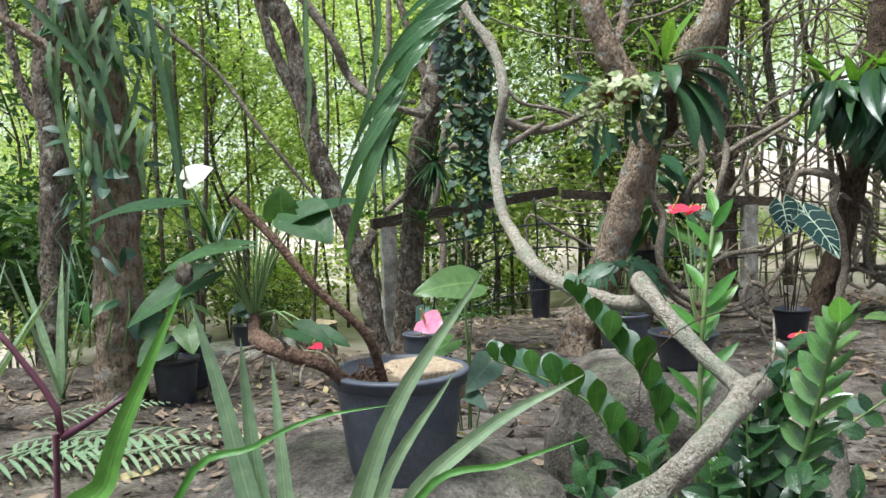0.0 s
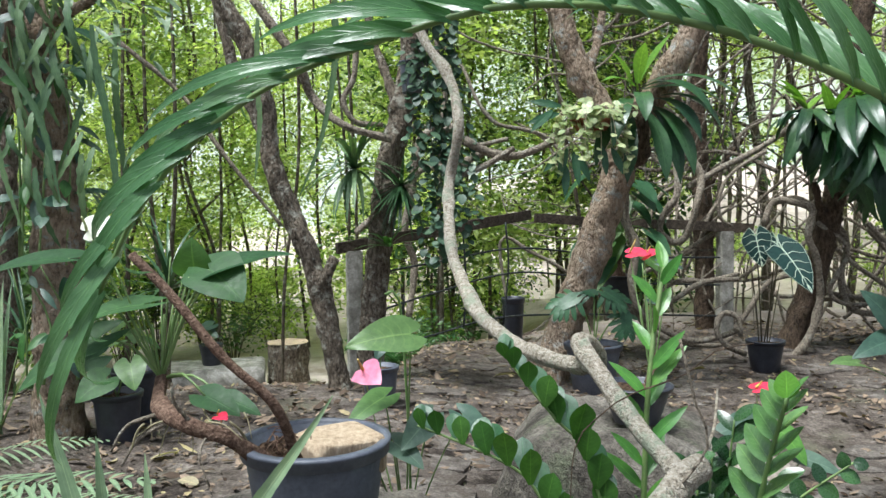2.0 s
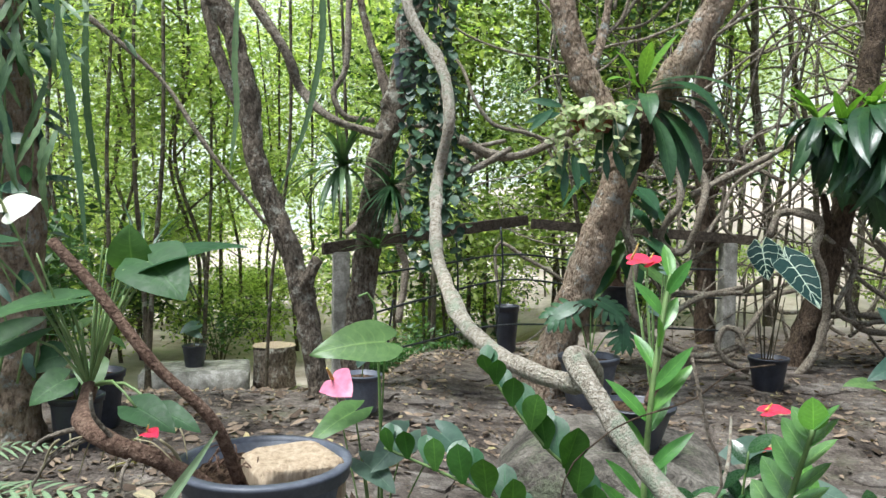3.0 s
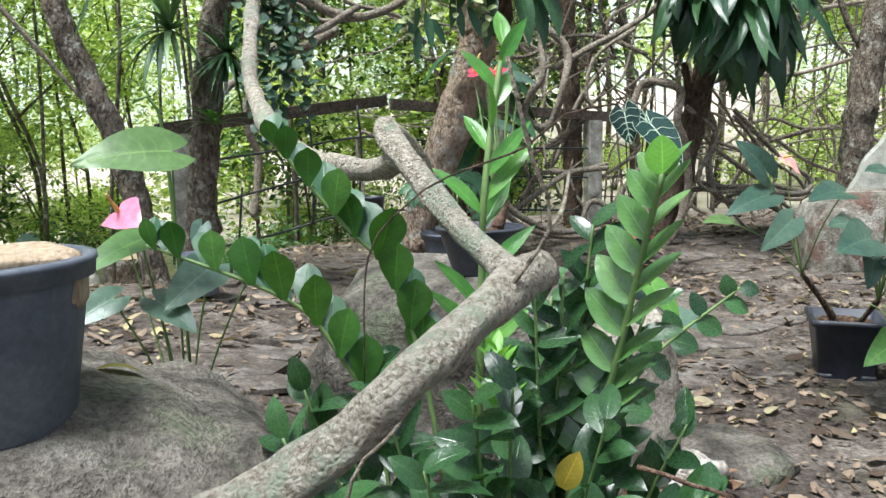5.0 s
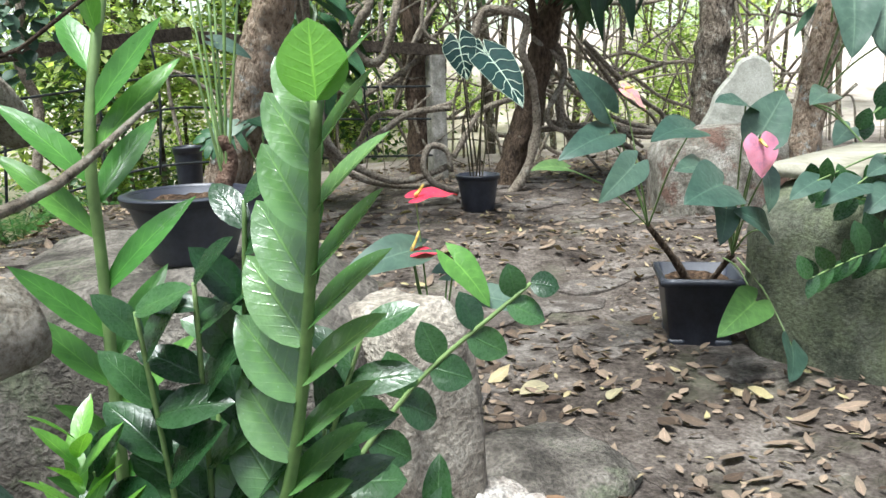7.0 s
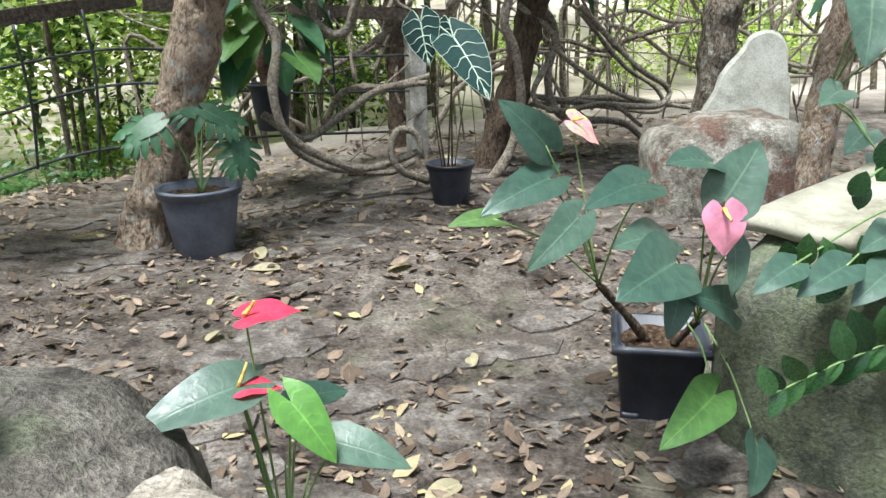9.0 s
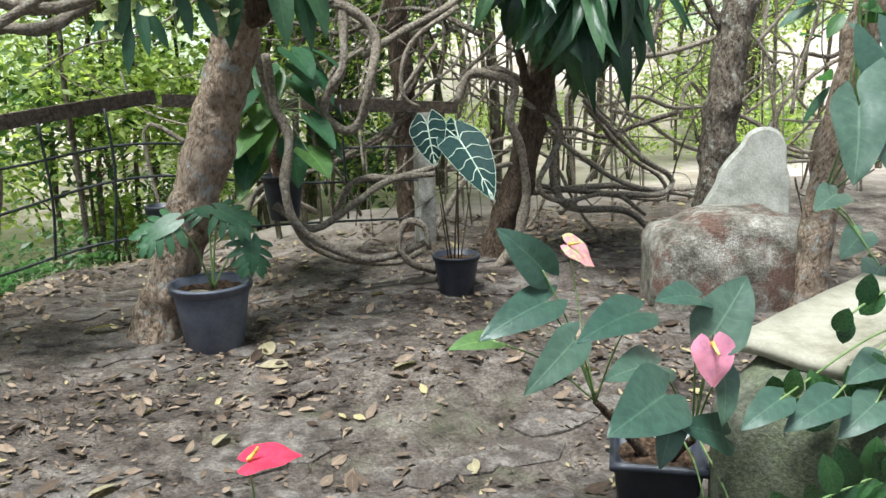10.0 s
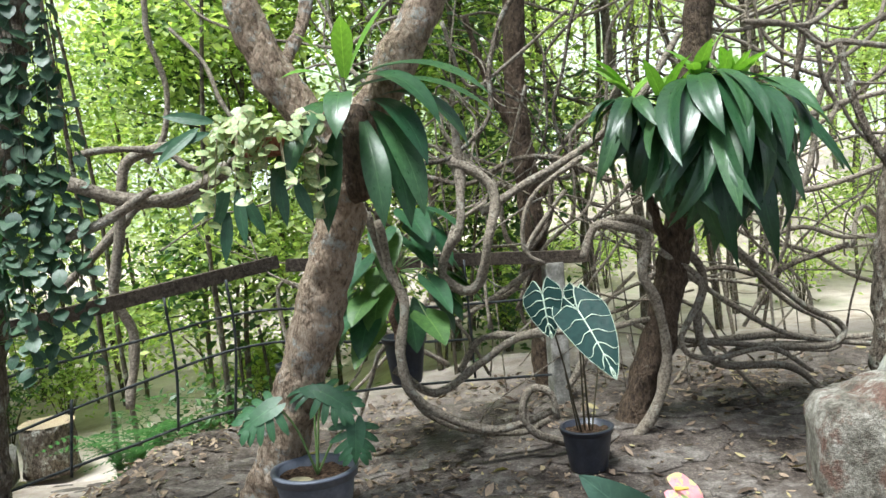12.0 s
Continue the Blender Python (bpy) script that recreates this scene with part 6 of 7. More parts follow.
def leaf_mesh(name, L, W, shape, material, bend=0.4, n=5, fold=0.15):
    me = bpy.data.meshes.new(name)
    s = leaf(Shape(), (0, 0, 0), (1, 0, 0), (0, 0, 1), L, W, shape, bend, fold, n, cols=1)
    me.from_pydata(s.v, [], s.f)
    unwrap(me, s.uv)
    me.materials.append(material)
    me.shade_smooth()
    return me


def facing(p, way, face):
    x = Vector(way).normalized()
    z = Vector(face) - x * Vector(face).dot(x)
    z = z.normalized() if z.length > 1e-4 else x.orthogonal().normalized()
    y = z.cross(x)
    return Matrix.Translation(p) @ Matrix((x, y, z)).transposed().to_4x4()


LEAF_IVY_ONE = leaf_mat("ivy_leaf", (0.020, 0.055, 0.034), (0.062, 0.118, 0.066), 0.46, 0.15, island=False)
LEAF_HOYA_ONE = leaf_mat("hoya_leaf", (0.20, 0.26, 0.11), (0.44, 0.46, 0.27), 0.4, 0.2, island=False, blotch=(0.20, 0.30, 0.12))


def ivy_column():
    base = Vector((0.73, 4.40, 0.9))
    t = thing("ivy", base, "curtain of trailing round-leaved ivy hanging from a pot", "plant")
    rr = random.Random(31)
    kinds = [leaf_mesh("leaf", L, W, "oval", LEAF_IVY_ONE) for L, W in ((0.062, 0.05), (0.05, 0.042), (0.075, 0.058))]
    for k in range(15):
        x0, y0 = 0.53 + 0.021 * k + rr.uniform(-0.02, 0.02), 4.50 + rr.uniform(-0.10, 0.05)
        x1, y1 = 0.64 + 0.020 * k + rr.uniform(-0.03, 0.03), 4.34 + rr.uniform(-0.08, 0.08)
        low = rr.uniform(0.80, 1.25)
        pts = [(x0, y0, 2.6), (x0 + 0.02, y0, 2.1), ((x0 + x1) / 2 + rr.uniform(-0.03, 0.03), (y0 + y1) / 2, 1.6), (x1, y1, low)]
        part("trailer", tube(Shape(), pts, 0.0025, 0.0015, 5, 0.06, 0.1), STEM_DARK, t)
        line = spline(pts, 0.03)
        for p in line:
            if rr.random() < 0.78:
                a = rr.uniform(150, 390)
                piece("leaf", rr.choice(kinds), t, facing(p - base, around(a, rr.uniform(-65, -10)), around(a, 30) + Vector((0, -0.5, 0.2))))


ivy_column()


def hoya_tray():
    base = Vector((1.62, 4.36, 1.62))
    t = thing("hanging_planter", base, "terracotta tray of trailing cream-variegated hoya", "hanging planter")
    part("tray", lathe(Shape(), (1.62, 4.36, 1.60), [(0.0, 0.0), (0.085, 0.0), (0.12, 0.055), (0.13, 0.055), (0.13, 0.065), (0.11, 0.065), (0.075, 0.02), (0, 0.02)], 28), TERRACOTTA, t)
    rr = random.Random(41)
    kinds = [leaf_mesh("leaf", L, W, "oval", LEAF_HOYA_ONE) for L, W in ((0.054, 0.037), (0.044, 0.032), (0.064, 0.044))]
    for k in range(36):
        a = rr.uniform(150, 400)
        p = base + around(a) * rr.uniform(0.02, 0.10) + Vector((0, 0, 0.05))
        drop = rr.choice((0.05, 0.12, 0.2, 0.32, 0.55 if k % 6 == 0 else 0.15))
        q = p + around(a) * rr.uniform(0.05, 0.14) + Vector((0, 0, rr.uniform(0.0, 0.09)))
        e = q + around(a) * rr.uniform(0.0, 0.06) - Vector((0, 0, drop))
        part("trailer", tube(Shape(), [p, q, e], 0.003, 0.002, 5, 0.04, 0.15), FROND_DRY, t, "pale tangled stem")
        line = spline([p, q, e], 0.025)
        for s in line:
            if rr.random() < 0.62:
                b = rr.uniform(150, 390)
                piece("leaf", rr.choice(kinds), t, facing(s - base, around(b, rr.uniform(-60, 30)), around(b, 30) + Vector((0, -0.7, 0.2))))
    for p, d, L in (((1.47, 4.34, 1.50), (-0.35, -0.3, -0.9), 0.20), ((1.50, 4.32, 1.48), (0.1, -0.4, -0.9), 0.22), ((1.45, 4.34, 1.48), (-0.7, -0.3, -0.6), 0.18), ((1.52, 4.32, 1.46), (0.4, -0.3, -0.8), 0.18),
                    ((1.46, 4.33, 1.40), (-0.1, -0.4, -0.9), 0.2), ((1.66, 4.30, 1.52), (0.1, -0.4, -0.9), 0.2), ((1.72, 4.30, 1.50), (0.3, -0.4, -0.8), 0.18), ((1.42, 4.32, 1.70), (-0.8, -0.3, -0.2), 0.22),
                    ((1.38, 4.32, 1.72), (-0.6, -0.5, -0.5), 0.22), ((1.44, 4.34, 1.74), (-0.9, -0.1, 0.2), 0.2)):
        part("leaf", leaf(Shape(), p, d, (0.0, -1, 0.3), L, 0.055, "lance", 0.4, 0.2, 7), LEAF_MONSTERA, t, "plain green pointed leaf")


hoya_tray()


def trunk_pot():
    c = (0.575, 4.63, 1.86)
    t = thing("hanging_pot", c, "dark grey pot tied high on the ivy-hung trunk", "plant pot")
    pot_parts(t, c, 0.075, 0.06, 0.19, PLASTIC_GREY, 0.005)


trunk_pot()


def rosette(at, n, L, w, material, label, low=-30, high=60, a0=0, a1=360, bend=0.8, name="rosette_plant", seed=1, shape="blade"):
    rr = random.Random(seed)
    t = thing(name, at, label, "plant")
    for i in range(n):
        a = rr.uniform(a0, a1)
        part("leaf", leaf(Shape(), at, around(a, rr.uniform(low, high)), UP + around(a + 180) * 0.1, L * rr.uniform(0.7, 1.15), w, shape, bend * rr.uniform(0.5, 1.3), 0.25, 7, cols=1), material, t)


rosette((0.50, 4.60, 1.30), 70, 0.36, 0.022, LEAF_NEST, "dark spiky rosette growing on the trunk", -70, 35, 150, 390, 0.3, seed=2)
rosette((0.22, 4.56, 1.40), 38, 0.44, 0.034, LEAF_CACTUS, "light green arching strap-leaved plant on the trunk", -30, 70, 100, 340, 1.2, seed=3)
rosette((0.42, 4.62, 0.92), 14, 0.28, 0.03, LEAF_VAR, "small bright strap-leaved plant on the trunk", 10, 75, 150, 390, 1.2, seed=4)
rosette((-0.75, 4.0, 0.75), 26, 0.60, 0.022, LEAF_NEST, "dark shrub with long spiky leaves", 0, 75, 0, 360, 1.0, seed=5)
rosette((-1.45, 3.9, 0.45), 22, 0.55, 0.022, LEAF_NEST, "dark shrub with long spiky leaves", 10, 80, 0, 360, 1.0, seed=6)
rosette((-1.55, 2.9, 0.17), 9, 0.75, 0.05, LEAF_AGAVE, "upright mottled sword-shaped grey-green leaves", 55, 88, 0, 360, 0.15, seed=7)
rosette((-1.35, 3.35, 0.17), 7, 0.95, 0.05, LEAF_AGAVE, "upright mottled sword-shaped grey-green leaves", 60, 88, 0, 360, 0.15, seed=8)


def hanging_leaves():
    rows = (([(0.194, 3.3, 2.6), (0.194, 3.3, 2.07), (0.191, 3.3, 1.833), (0.125, 3.3, 1.495), (0.011, 3.3, 1.204)], 0.034), ([(-0.76, 3.3, 1.95), (-0.765, 3.3, 1.688), (-0.749, 3.3, 1.449), (-0.699, 3.3, 1.10)], 0.037),
            ([(-0.10, 3.0, 1.95), (-0.109, 3.0, 1.689), (-0.101, 3.0, 1.536), (-0.128, 3.0, 1.28)], 0.028), ([(-1.25, 2.9, 1.95), (-1.099, 2.9, 1.8), (-0.935, 2.9, 1.555), (-0.859, 2.9, 1.20)], 0.034),
            ([(-0.72, 2.9, 1.9), (-0.708, 2.9, 1.754), (-0.663, 2.9, 1.463), (-0.622, 2.9, 0.98)], 0.037), ([(-1.1, 3.0, 1.85), (-1.138, 3.0, 1.682), (-1.138, 3.0, 1.43), (-1.05, 3.0, 1.08)], 0.031),
            ([(4.30, 3.7, 2.2), (4.34, 3.7, 1.9), (4.32, 3.7, 1.45)], 0.025), ([(4.42, 3.7, 2.3), (4.45, 3.7, 1.9), (4.42, 3.7, 1.35)], 0.025), ([(4.22, 3.75, 2.2), (4.2, 3.75, 1.9), (4.22, 3.75, 1.55)], 0.022), ([(4.5, 3.7, 2.3), (4.55, 3.7, 1.9), (4.50, 3.7, 1.5)], 0.025))
    for pts, w in rows:
        lone("hanging_leaf", ribbon(Shape(), pts, w * 0.85, "strap", 0.15, (0, -1, 0), 0.16, 0.03), LEAF_CACTUS, pts[0], "long hanging notched green leaf stem", "plant", "hanging notched leaves")


hanging_leaves()


def cactus_curtain():
    """Many flat notched stems hanging over the overgrown trunk."""
    rr = random.Random(71)
    t = thing("hanging_cactus", (-1.0, 3.1, 2.1), "curtain of flat notched hanging green stems on the trunk", "plant")
    for i in range(36):
        x, y, z = rr.uniform(-1.18, -0.70), rr.uniform(2.98, 3.12), rr.uniform(1.35, 2.25)
        L, sway = rr.uniform(0.14, 0.34), rr.uniform(-0.12, 0.14)
        pts = [(x, y, z), (x + sway * 0.2, y - 0.03, z - L * 0.35), (x + sway * 0.6, y - 0.03, z - L * 0.7), (x + sway, y, z - L)]
        part("stem", ribbon(Shape(), pts, rr.uniform(0.018, 0.032), "strap", 0.15, (rr.uniform(-0.5, 0.5), -1, 0.1), 0.2, 0.022), LEAF_CACTUS, t)
    for i in range(46):
        a = rr.uniform(-60, 60)
        p = Vector((rr.uniform(-0.95, -0.45), 3.05, rr.uniform(1.68, 2.15)))
        part("leaf", leaf(Shape(), p, Vector((rr.uniform(-0.4, 1), -0.3, rr.uniform(-0.6, 0.7))), UP + Vector((0, -0.8, 0)), rr.uniform(0.08, 0.16), 0.026, "lance", 0.4, 0.2, 6), LEAF_CACTUS, t)


cactus_curtain()


def trunk_climber(x, y, z0, z1, n, seed, r=0.12, L=0.13):
    rr = random.Random(seed)
    t = thing("climber", (x, y, z0), "leafy climber clinging to the tree trunk", "plant")
    for i in range(5):
        a = rr.uniform(190, 350)
        part("stem", tube(Shape(), [(x + r * math.cos(radians(a)), y + r * math.sin(radians(a)), z0), (x + r * math.cos(radians(a + 20)), y + r * math.sin(radians(a + 20)), (z0 + z1) / 2), (x + r * math.cos(radians(a - 10)) - 0.05, y + r * math.sin(radians(a - 10)), z1)], 0.006, 0.004, 5, 0.08, 0.15), STEM_GREEN, t)
    for i in range(n):
        a = rr.uniform(170, 370)
        z = rr.uniform(z0, z1)
        p = Vector((x, y, z)) + around(a) * r * rr.uniform(1.0, 1.5)
        part("leaf", leaf(Shape(), p, around(a + rr.uniform(-60, 60), rr.uniform(-75, 20)), around(a, 30), L * rr.uniform(0.6, 1.3), L * rr.uniform(0.28, 0.5), rr.choice(("lance", "oval")), 0.5, 0.2, 6), rr.choice((LEAF_ANTH, LEAF_FERN, LEAF_MONSTERA)), t)


trunk_climber(-1.04, 3.22, 0.95, 2.2, 85, 51)
trunk_climber(-1.04, 3.22, 0.45, 0.95, 14, 52, 0.11, 0.10)
trunk_climber(4.45, 3.95, 1.0, 2.2, 30, 53, 0.12, 0.16)


def side_philodendron():
    t = thing("philodendron", (4.25, 3.7, 0.2), "big dark heart-leaved philodendron against the trunk", "plant")
    k = (4.32, 3.80, 0.6)
    for b, tip, f, w in (((3.72, 3.05, 1.06), (3.63, 2.95, 0.82), (-0.4, -1, 0.2), 0.22), ((3.88, 3.05, 1.12), (3.78, 2.95, 0.84), (-0.5, -0.9, 0.3), 0.30), ((3.95, 3.2, 1.25), (4.05, 3.1, 0.95), (-0.2, -1, 0.2), 0.28), ((4.20, 3.6, 0.66), (4.00, 3.5, 0.62), (-0.2, -0.6, 0.8), 0.16),
                         ((4.25, 3.5, 0.50), (4.05, 3.4, 0.44), (-0.2, -0.6, 0.8), 0.15), ((4.0, 3.1, 0.9), (4.1, 3.0, 0.66), (0, -1, 0.2), 0.26), ((4.15, 3.3, 0.42), (4.0, 3.2, 0.36), (-0.2, -0.5, 0.8), 0.16)):
        heart_leaf(t, b, tip, f, w, LEAF_ANTH, k, 0.4, 0.35, 0.02, r=0.006)
    for b, tip, w in (((2.77, 2.25, 0.505), (2.65, 2.22, 0.468), 0.085), ((2.915, 2.25, 0.485), (2.76, 2.22, 0.445), 0.10), ((3.04, 2.25, 0.455), (2.91, 2.22, 0.402), 0.10), ((3.12, 2.32, 0.52), (2.98, 2.28, 0.50), 0.10)):
        heart_leaf(t, b, tip, (-0.2, -0.6, 0.85), w, LEAF_ANTH, (3.6, 2.6, 0.5), 0.5, 0.3, 0.015, r=0.004)


side_philodendron()


def side_zz():
    t = thing("zz_plant", (3.25, 2.15, -0.2), "glossy dark green plant arching over the mossy block", "plant")
    f = Vector((-0.5, -0.8, 0.5))
    zz_stem(t, [(3.3, 2.2, -0.15), (3.2, 2.15, 0.22), (3.0, 2.15, 0.33), (2.863, 2.16, 0.316), (2.67, 2.16, 0.27)], 13, 0.10, 0.052, (0.1, -0.2, 1), f, LEAF_ZZ, 0.3, 0.7, r=0.005, front=0.003)
    zz_stem(t, [(3.3, 2.2, -0.15), (3.26, 2.28, 0.40), (3.10, 2.30, 0.44), (2.99, 2.30, 0.43), (2.80, 2.30, 0.50)], 9, 0.10, 0.055, (0.1, -0.2, 1), f, LEAF_ZZ, 0.40, 0.6, r=0.005)
    zz_stem(t, [(3.3, 2.2, -0.15), (3.28, 2.26, 0.55), (3.14, 2.28, 0.71), (3.0, 2.28, 0.68), (2.94, 2.28, 0.63)], 7, 0.09, 0.06, (0.1, -0.2, 1), f, LEAF_ZZ, 0.4, 0.3)
    zz_stem(t, [(3.35, 2.2, -0.15), (3.4, 2.3, 0.50), (3.38, 2.4, 0.78), (3.30, 2.44, 0.86)], 7, 0.10, 0.06, (1, -0.2, 0.2), f, LEAF_ZZ, 0.4, 0.4)


side_zz()


# ---- tangle of thin vines ----
def tangle():
    rr = random.Random(61)
    for i in range(230):
        x, y, z = rr.uniform(1.9, 7.2), rr.uniform(5.6, 7.0), rr.uniform(0.7, 3.2)
        if i % 5 == 0:
            z = rr.uniform(0.1, 0.8)
        p = Vector((x, y, z))
        d = around(rr.uniform(-30, 210), rr.uniform(-50, 70))
        d.y *= 0.3
        pts = [p]
        for k in range(rr.randint(4, 7)):
            d = (d + Vector((rr.uniform(-0.7, 0.7), rr.uniform(-0.2, 0.2), rr.uniform(-0.6, 0.7)))).normalized()
            p = p + d * rr.uniform(0.22, 0.42)
            p.z = max(p.z, 0.0)
            pts.append(p)
        if i % 5 == 0:
            pts.append(Vector((p.x + 0.1, p.y, ground_z(p.x + 0.1, p.y) - 0.02)))
        r = rr.choice((0.005, 0.006, 0.008, 0.011, 0.015, 0.021))
        if x > 6.8 and z > 2.2:
            continue
        lone("liana", tube(Shape(), pts, r, r * 0.7, 6, 0.06, 0.12, 0.3), rr.choice((BARK_VINE, BARK_VINE, BARK_GREY)), pts[0], "thin bare tangled vine between the trees", "vine", "tangled vines")


tangle()


# ---- forest behind the garden ----
def sapling(at, height, lean, leaves, seed, material, label, limbs=9, spread=0.9, low=0.2, leaf_len=0.085, trunk_r=0.028):
    """A slim tree: trunk, limbs and a loose crown of many leaves."""
    rr = random.Random(seed)
    t = thing("tree", at, label, "tree", "trees of the wood")
    a = Vector(at)
    line = [a + Vector((0, 0, -0.3))]
    for i in range(1, 7):
        line.append(a + Vector((lean * i / 6 + rr.uniform(-0.12, 0.12), rr.uniform(-0.12, 0.12), height * i / 6)))
    part("trunk", tube(Shape(), line, trunk_r, trunk_r * 0.4, 7, 0.2, 0.15, 0.3), BARK_FAR, t)
    axis = spline(line, 0.25)
    wood, ends = Shape(), []
    for i in range(limbs):
        f = low + (1 - low) * (i + rr.random()) / limbs
        p = axis[min(len(axis) - 1, int(f * len(axis)))]
        d = around(rr.uniform(0, 360), rr.uniform(0, 55))
        q = p + d * spread * rr.uniform(0.6, 1.3)
        m = (p + q) / 2 + Vector((rr.uniform(-0.1, 0.1), rr.uniform(-0.1, 0.1), rr.uniform(-0.05, 0.2)))
        tube(wood, [p, m, q], trunk_r * 0.4, 0.006, 5, 0.15, 0.1)
        ends += [m, q, (m + q) / 2, q + d * 0.25, q + Vector((rr.uniform(-0.35, 0.35), rr.uniform(-0.35, 0.35), rr.uniform(-0.3, 0.3)))]
    tagged(part("limb", wood, BARK_FAR, t), kind="stuff")
    n = np.random.RandomState(seed)
    c = np.array([tuple(e) for e in ends])[n.randint(0, len(ends), leaves)] + n.normal(0, 0.21, (leaves, 3)) * (1.3, 1.3, 0.8)
    crown_leaves(t, c, n, leaf_len, material)
    return t


def crown_leaves(t, c, n, size, material, name="crown"):
    k = len(c)
    d = n.normal(0, 1, (k, 3)) * (1, 1, 0.5) + (0, 0, -0.25)
    d /= np.linalg.norm(d, axis=1)[:, None]
    u = n.normal(0, 0.5, (k, 3)) + (0, -0.3, 1)
    w = np.cross(u, d)
    w /= np.linalg.norm(w, axis=1)[:, None]
    u = np.cross(d, w)
    s = size * n.uniform(0.6, 1.35, (k, 1))
    pts = np.stack([c, c + d * s * 0.5 + w * s * 0.24 + u * s * 0.06, c + d * s, c + d * s * 0.5 - w * s * 0.24 + u * s * 0.06], 1).reshape(-1, 3)
    sh = Shape()
    sh.v = [tuple(p) for p in pts.tolist()]
    sh.f = [q for i in range(k) for q in ((4 * i, 4 * i + 1, 4 * i + 2), (4 * i, 4 * i + 2, 4 * i + 3))]
    tagged(part(name, sh, material, t, smooth=False), kind="stuff")


def forest():
    rr = random.Random(11)
    kinds = [
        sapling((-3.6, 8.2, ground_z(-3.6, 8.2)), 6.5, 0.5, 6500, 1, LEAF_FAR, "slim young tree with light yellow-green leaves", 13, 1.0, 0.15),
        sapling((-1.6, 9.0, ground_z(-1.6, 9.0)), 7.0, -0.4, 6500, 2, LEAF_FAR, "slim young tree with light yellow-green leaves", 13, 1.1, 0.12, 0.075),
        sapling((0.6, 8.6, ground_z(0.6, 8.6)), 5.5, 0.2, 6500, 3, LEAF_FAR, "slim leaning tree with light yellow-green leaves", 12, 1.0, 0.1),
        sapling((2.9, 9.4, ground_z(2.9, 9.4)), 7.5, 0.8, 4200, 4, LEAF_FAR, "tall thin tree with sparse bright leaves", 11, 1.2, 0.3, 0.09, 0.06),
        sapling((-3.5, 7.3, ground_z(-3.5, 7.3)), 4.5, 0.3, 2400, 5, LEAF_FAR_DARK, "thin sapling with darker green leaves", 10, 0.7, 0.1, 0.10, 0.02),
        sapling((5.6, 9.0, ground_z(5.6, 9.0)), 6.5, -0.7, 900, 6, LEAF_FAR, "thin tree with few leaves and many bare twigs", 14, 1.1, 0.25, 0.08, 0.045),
    ]
    for i in range(95):
        y = 7.2 + 15 * rr.random() ** 1.2
        x = -0.58 * y - 1.2 + rr.random() * (1.45 * y + 4.5)
        bright = x > 3.2 + 0.1 * y
        if x > 2.5 + 0.12 * y and rr.random() < 0.40 or -1.9 < x < 0.5 and y < 8.5:
            continue
        k = rr.choice((3, 5, 5)) if bright and rr.random() < 0.75 else rr.choice((0, 1, 2, 0, 1, 3, 4, 4))
        copy_thing(kinds[k], pose(x, y, ground_z(x, y) - 0.05, 0, 0, rr.uniform(0, 360)))
    # thin bright trees round the clearing
    side = random.Random(17)
    for i in range(9):
        x, y = side.uniform(4.6, 10.5), side.uniform(10.5, 15.5)
        copy_thing(kinds[(3, 5, 2)[i % 3]], pose(x, y, ground_z(x, y) - 0.05, 0, 0, side.uniform(0, 360)))
    # thin bare stems close behind the fence
    stems = []
    for i in range(3):
        x, y = -2.2 + i * 0.3, 6.6 + 0.2 * i
        z = ground_z(x, y)
        t = thing("sapling", (x, y, z), "thin bare upright stem", "tree", "thin stems of the wood")
        part("trunk", tube(Shape(), [(x, y, z - 0.2), (x + 0.06, y, z + 1), (x - 0.05 + 0.1 * i, y, z + 2.2), (x + 0.12, y + 0.1, z + 4.2)], 0.018 + 0.006 * i, 0.012, 6, 0.15, 0.15), BARK_FAR, t)
        stems.append(t)
    for i in range(54):
        y = 6.4 + 6 * rr.random()
        x = -0.55 * y - 0.5 + rr.random() * (1.3 * y + 2)
        if 0.8 < x < 2.2 and y < 7 or x > 2.4 and i % 3:
            continue
        copy_thing(stems[i % 3], pose(x, y, ground_z(x, y), rr.uniform(-7, 7), rr.uniform(-9, 9), rr.uniform(0, 360)))


forest()


def bush(at, seed, n_stems, height, leaves, material, label, leaf_len=0.07, spread=0.5):
    rr, n = random.Random(seed), np.random.RandomState(seed)
    t = thing("bush", at, label, "bush", "bushes of the wood")
    wood, pts = Shape(), []
    for i in range(n_stems):
        d = around(rr.uniform(0, 360)) * spread * rr.uniform(0.2, 1)
        q = Vector(at) + d + Vector((0, 0, height * rr.uniform(0.6, 1)))
        m = Vector(at) + d * 0.35 + Vector((0, 0, height * 0.5))
        tube(wood, [Vector(at) - Vector((0, 0, 0.1)), m, q], 0.008, 0.003, 5, 0.1, 0.1)
        pts += [m, (m + q) / 2, q, q]
    tagged(part("stem", wood, BARK_FAR, t), kind="stuff")
    c = np.array([tuple(p) for p in pts])[n.randint(0, len(pts), leaves)] + n.normal(0, 0.11, (leaves, 3))
    crown_leaves(t, c, n, leaf_len, material, "foliage")
    return t


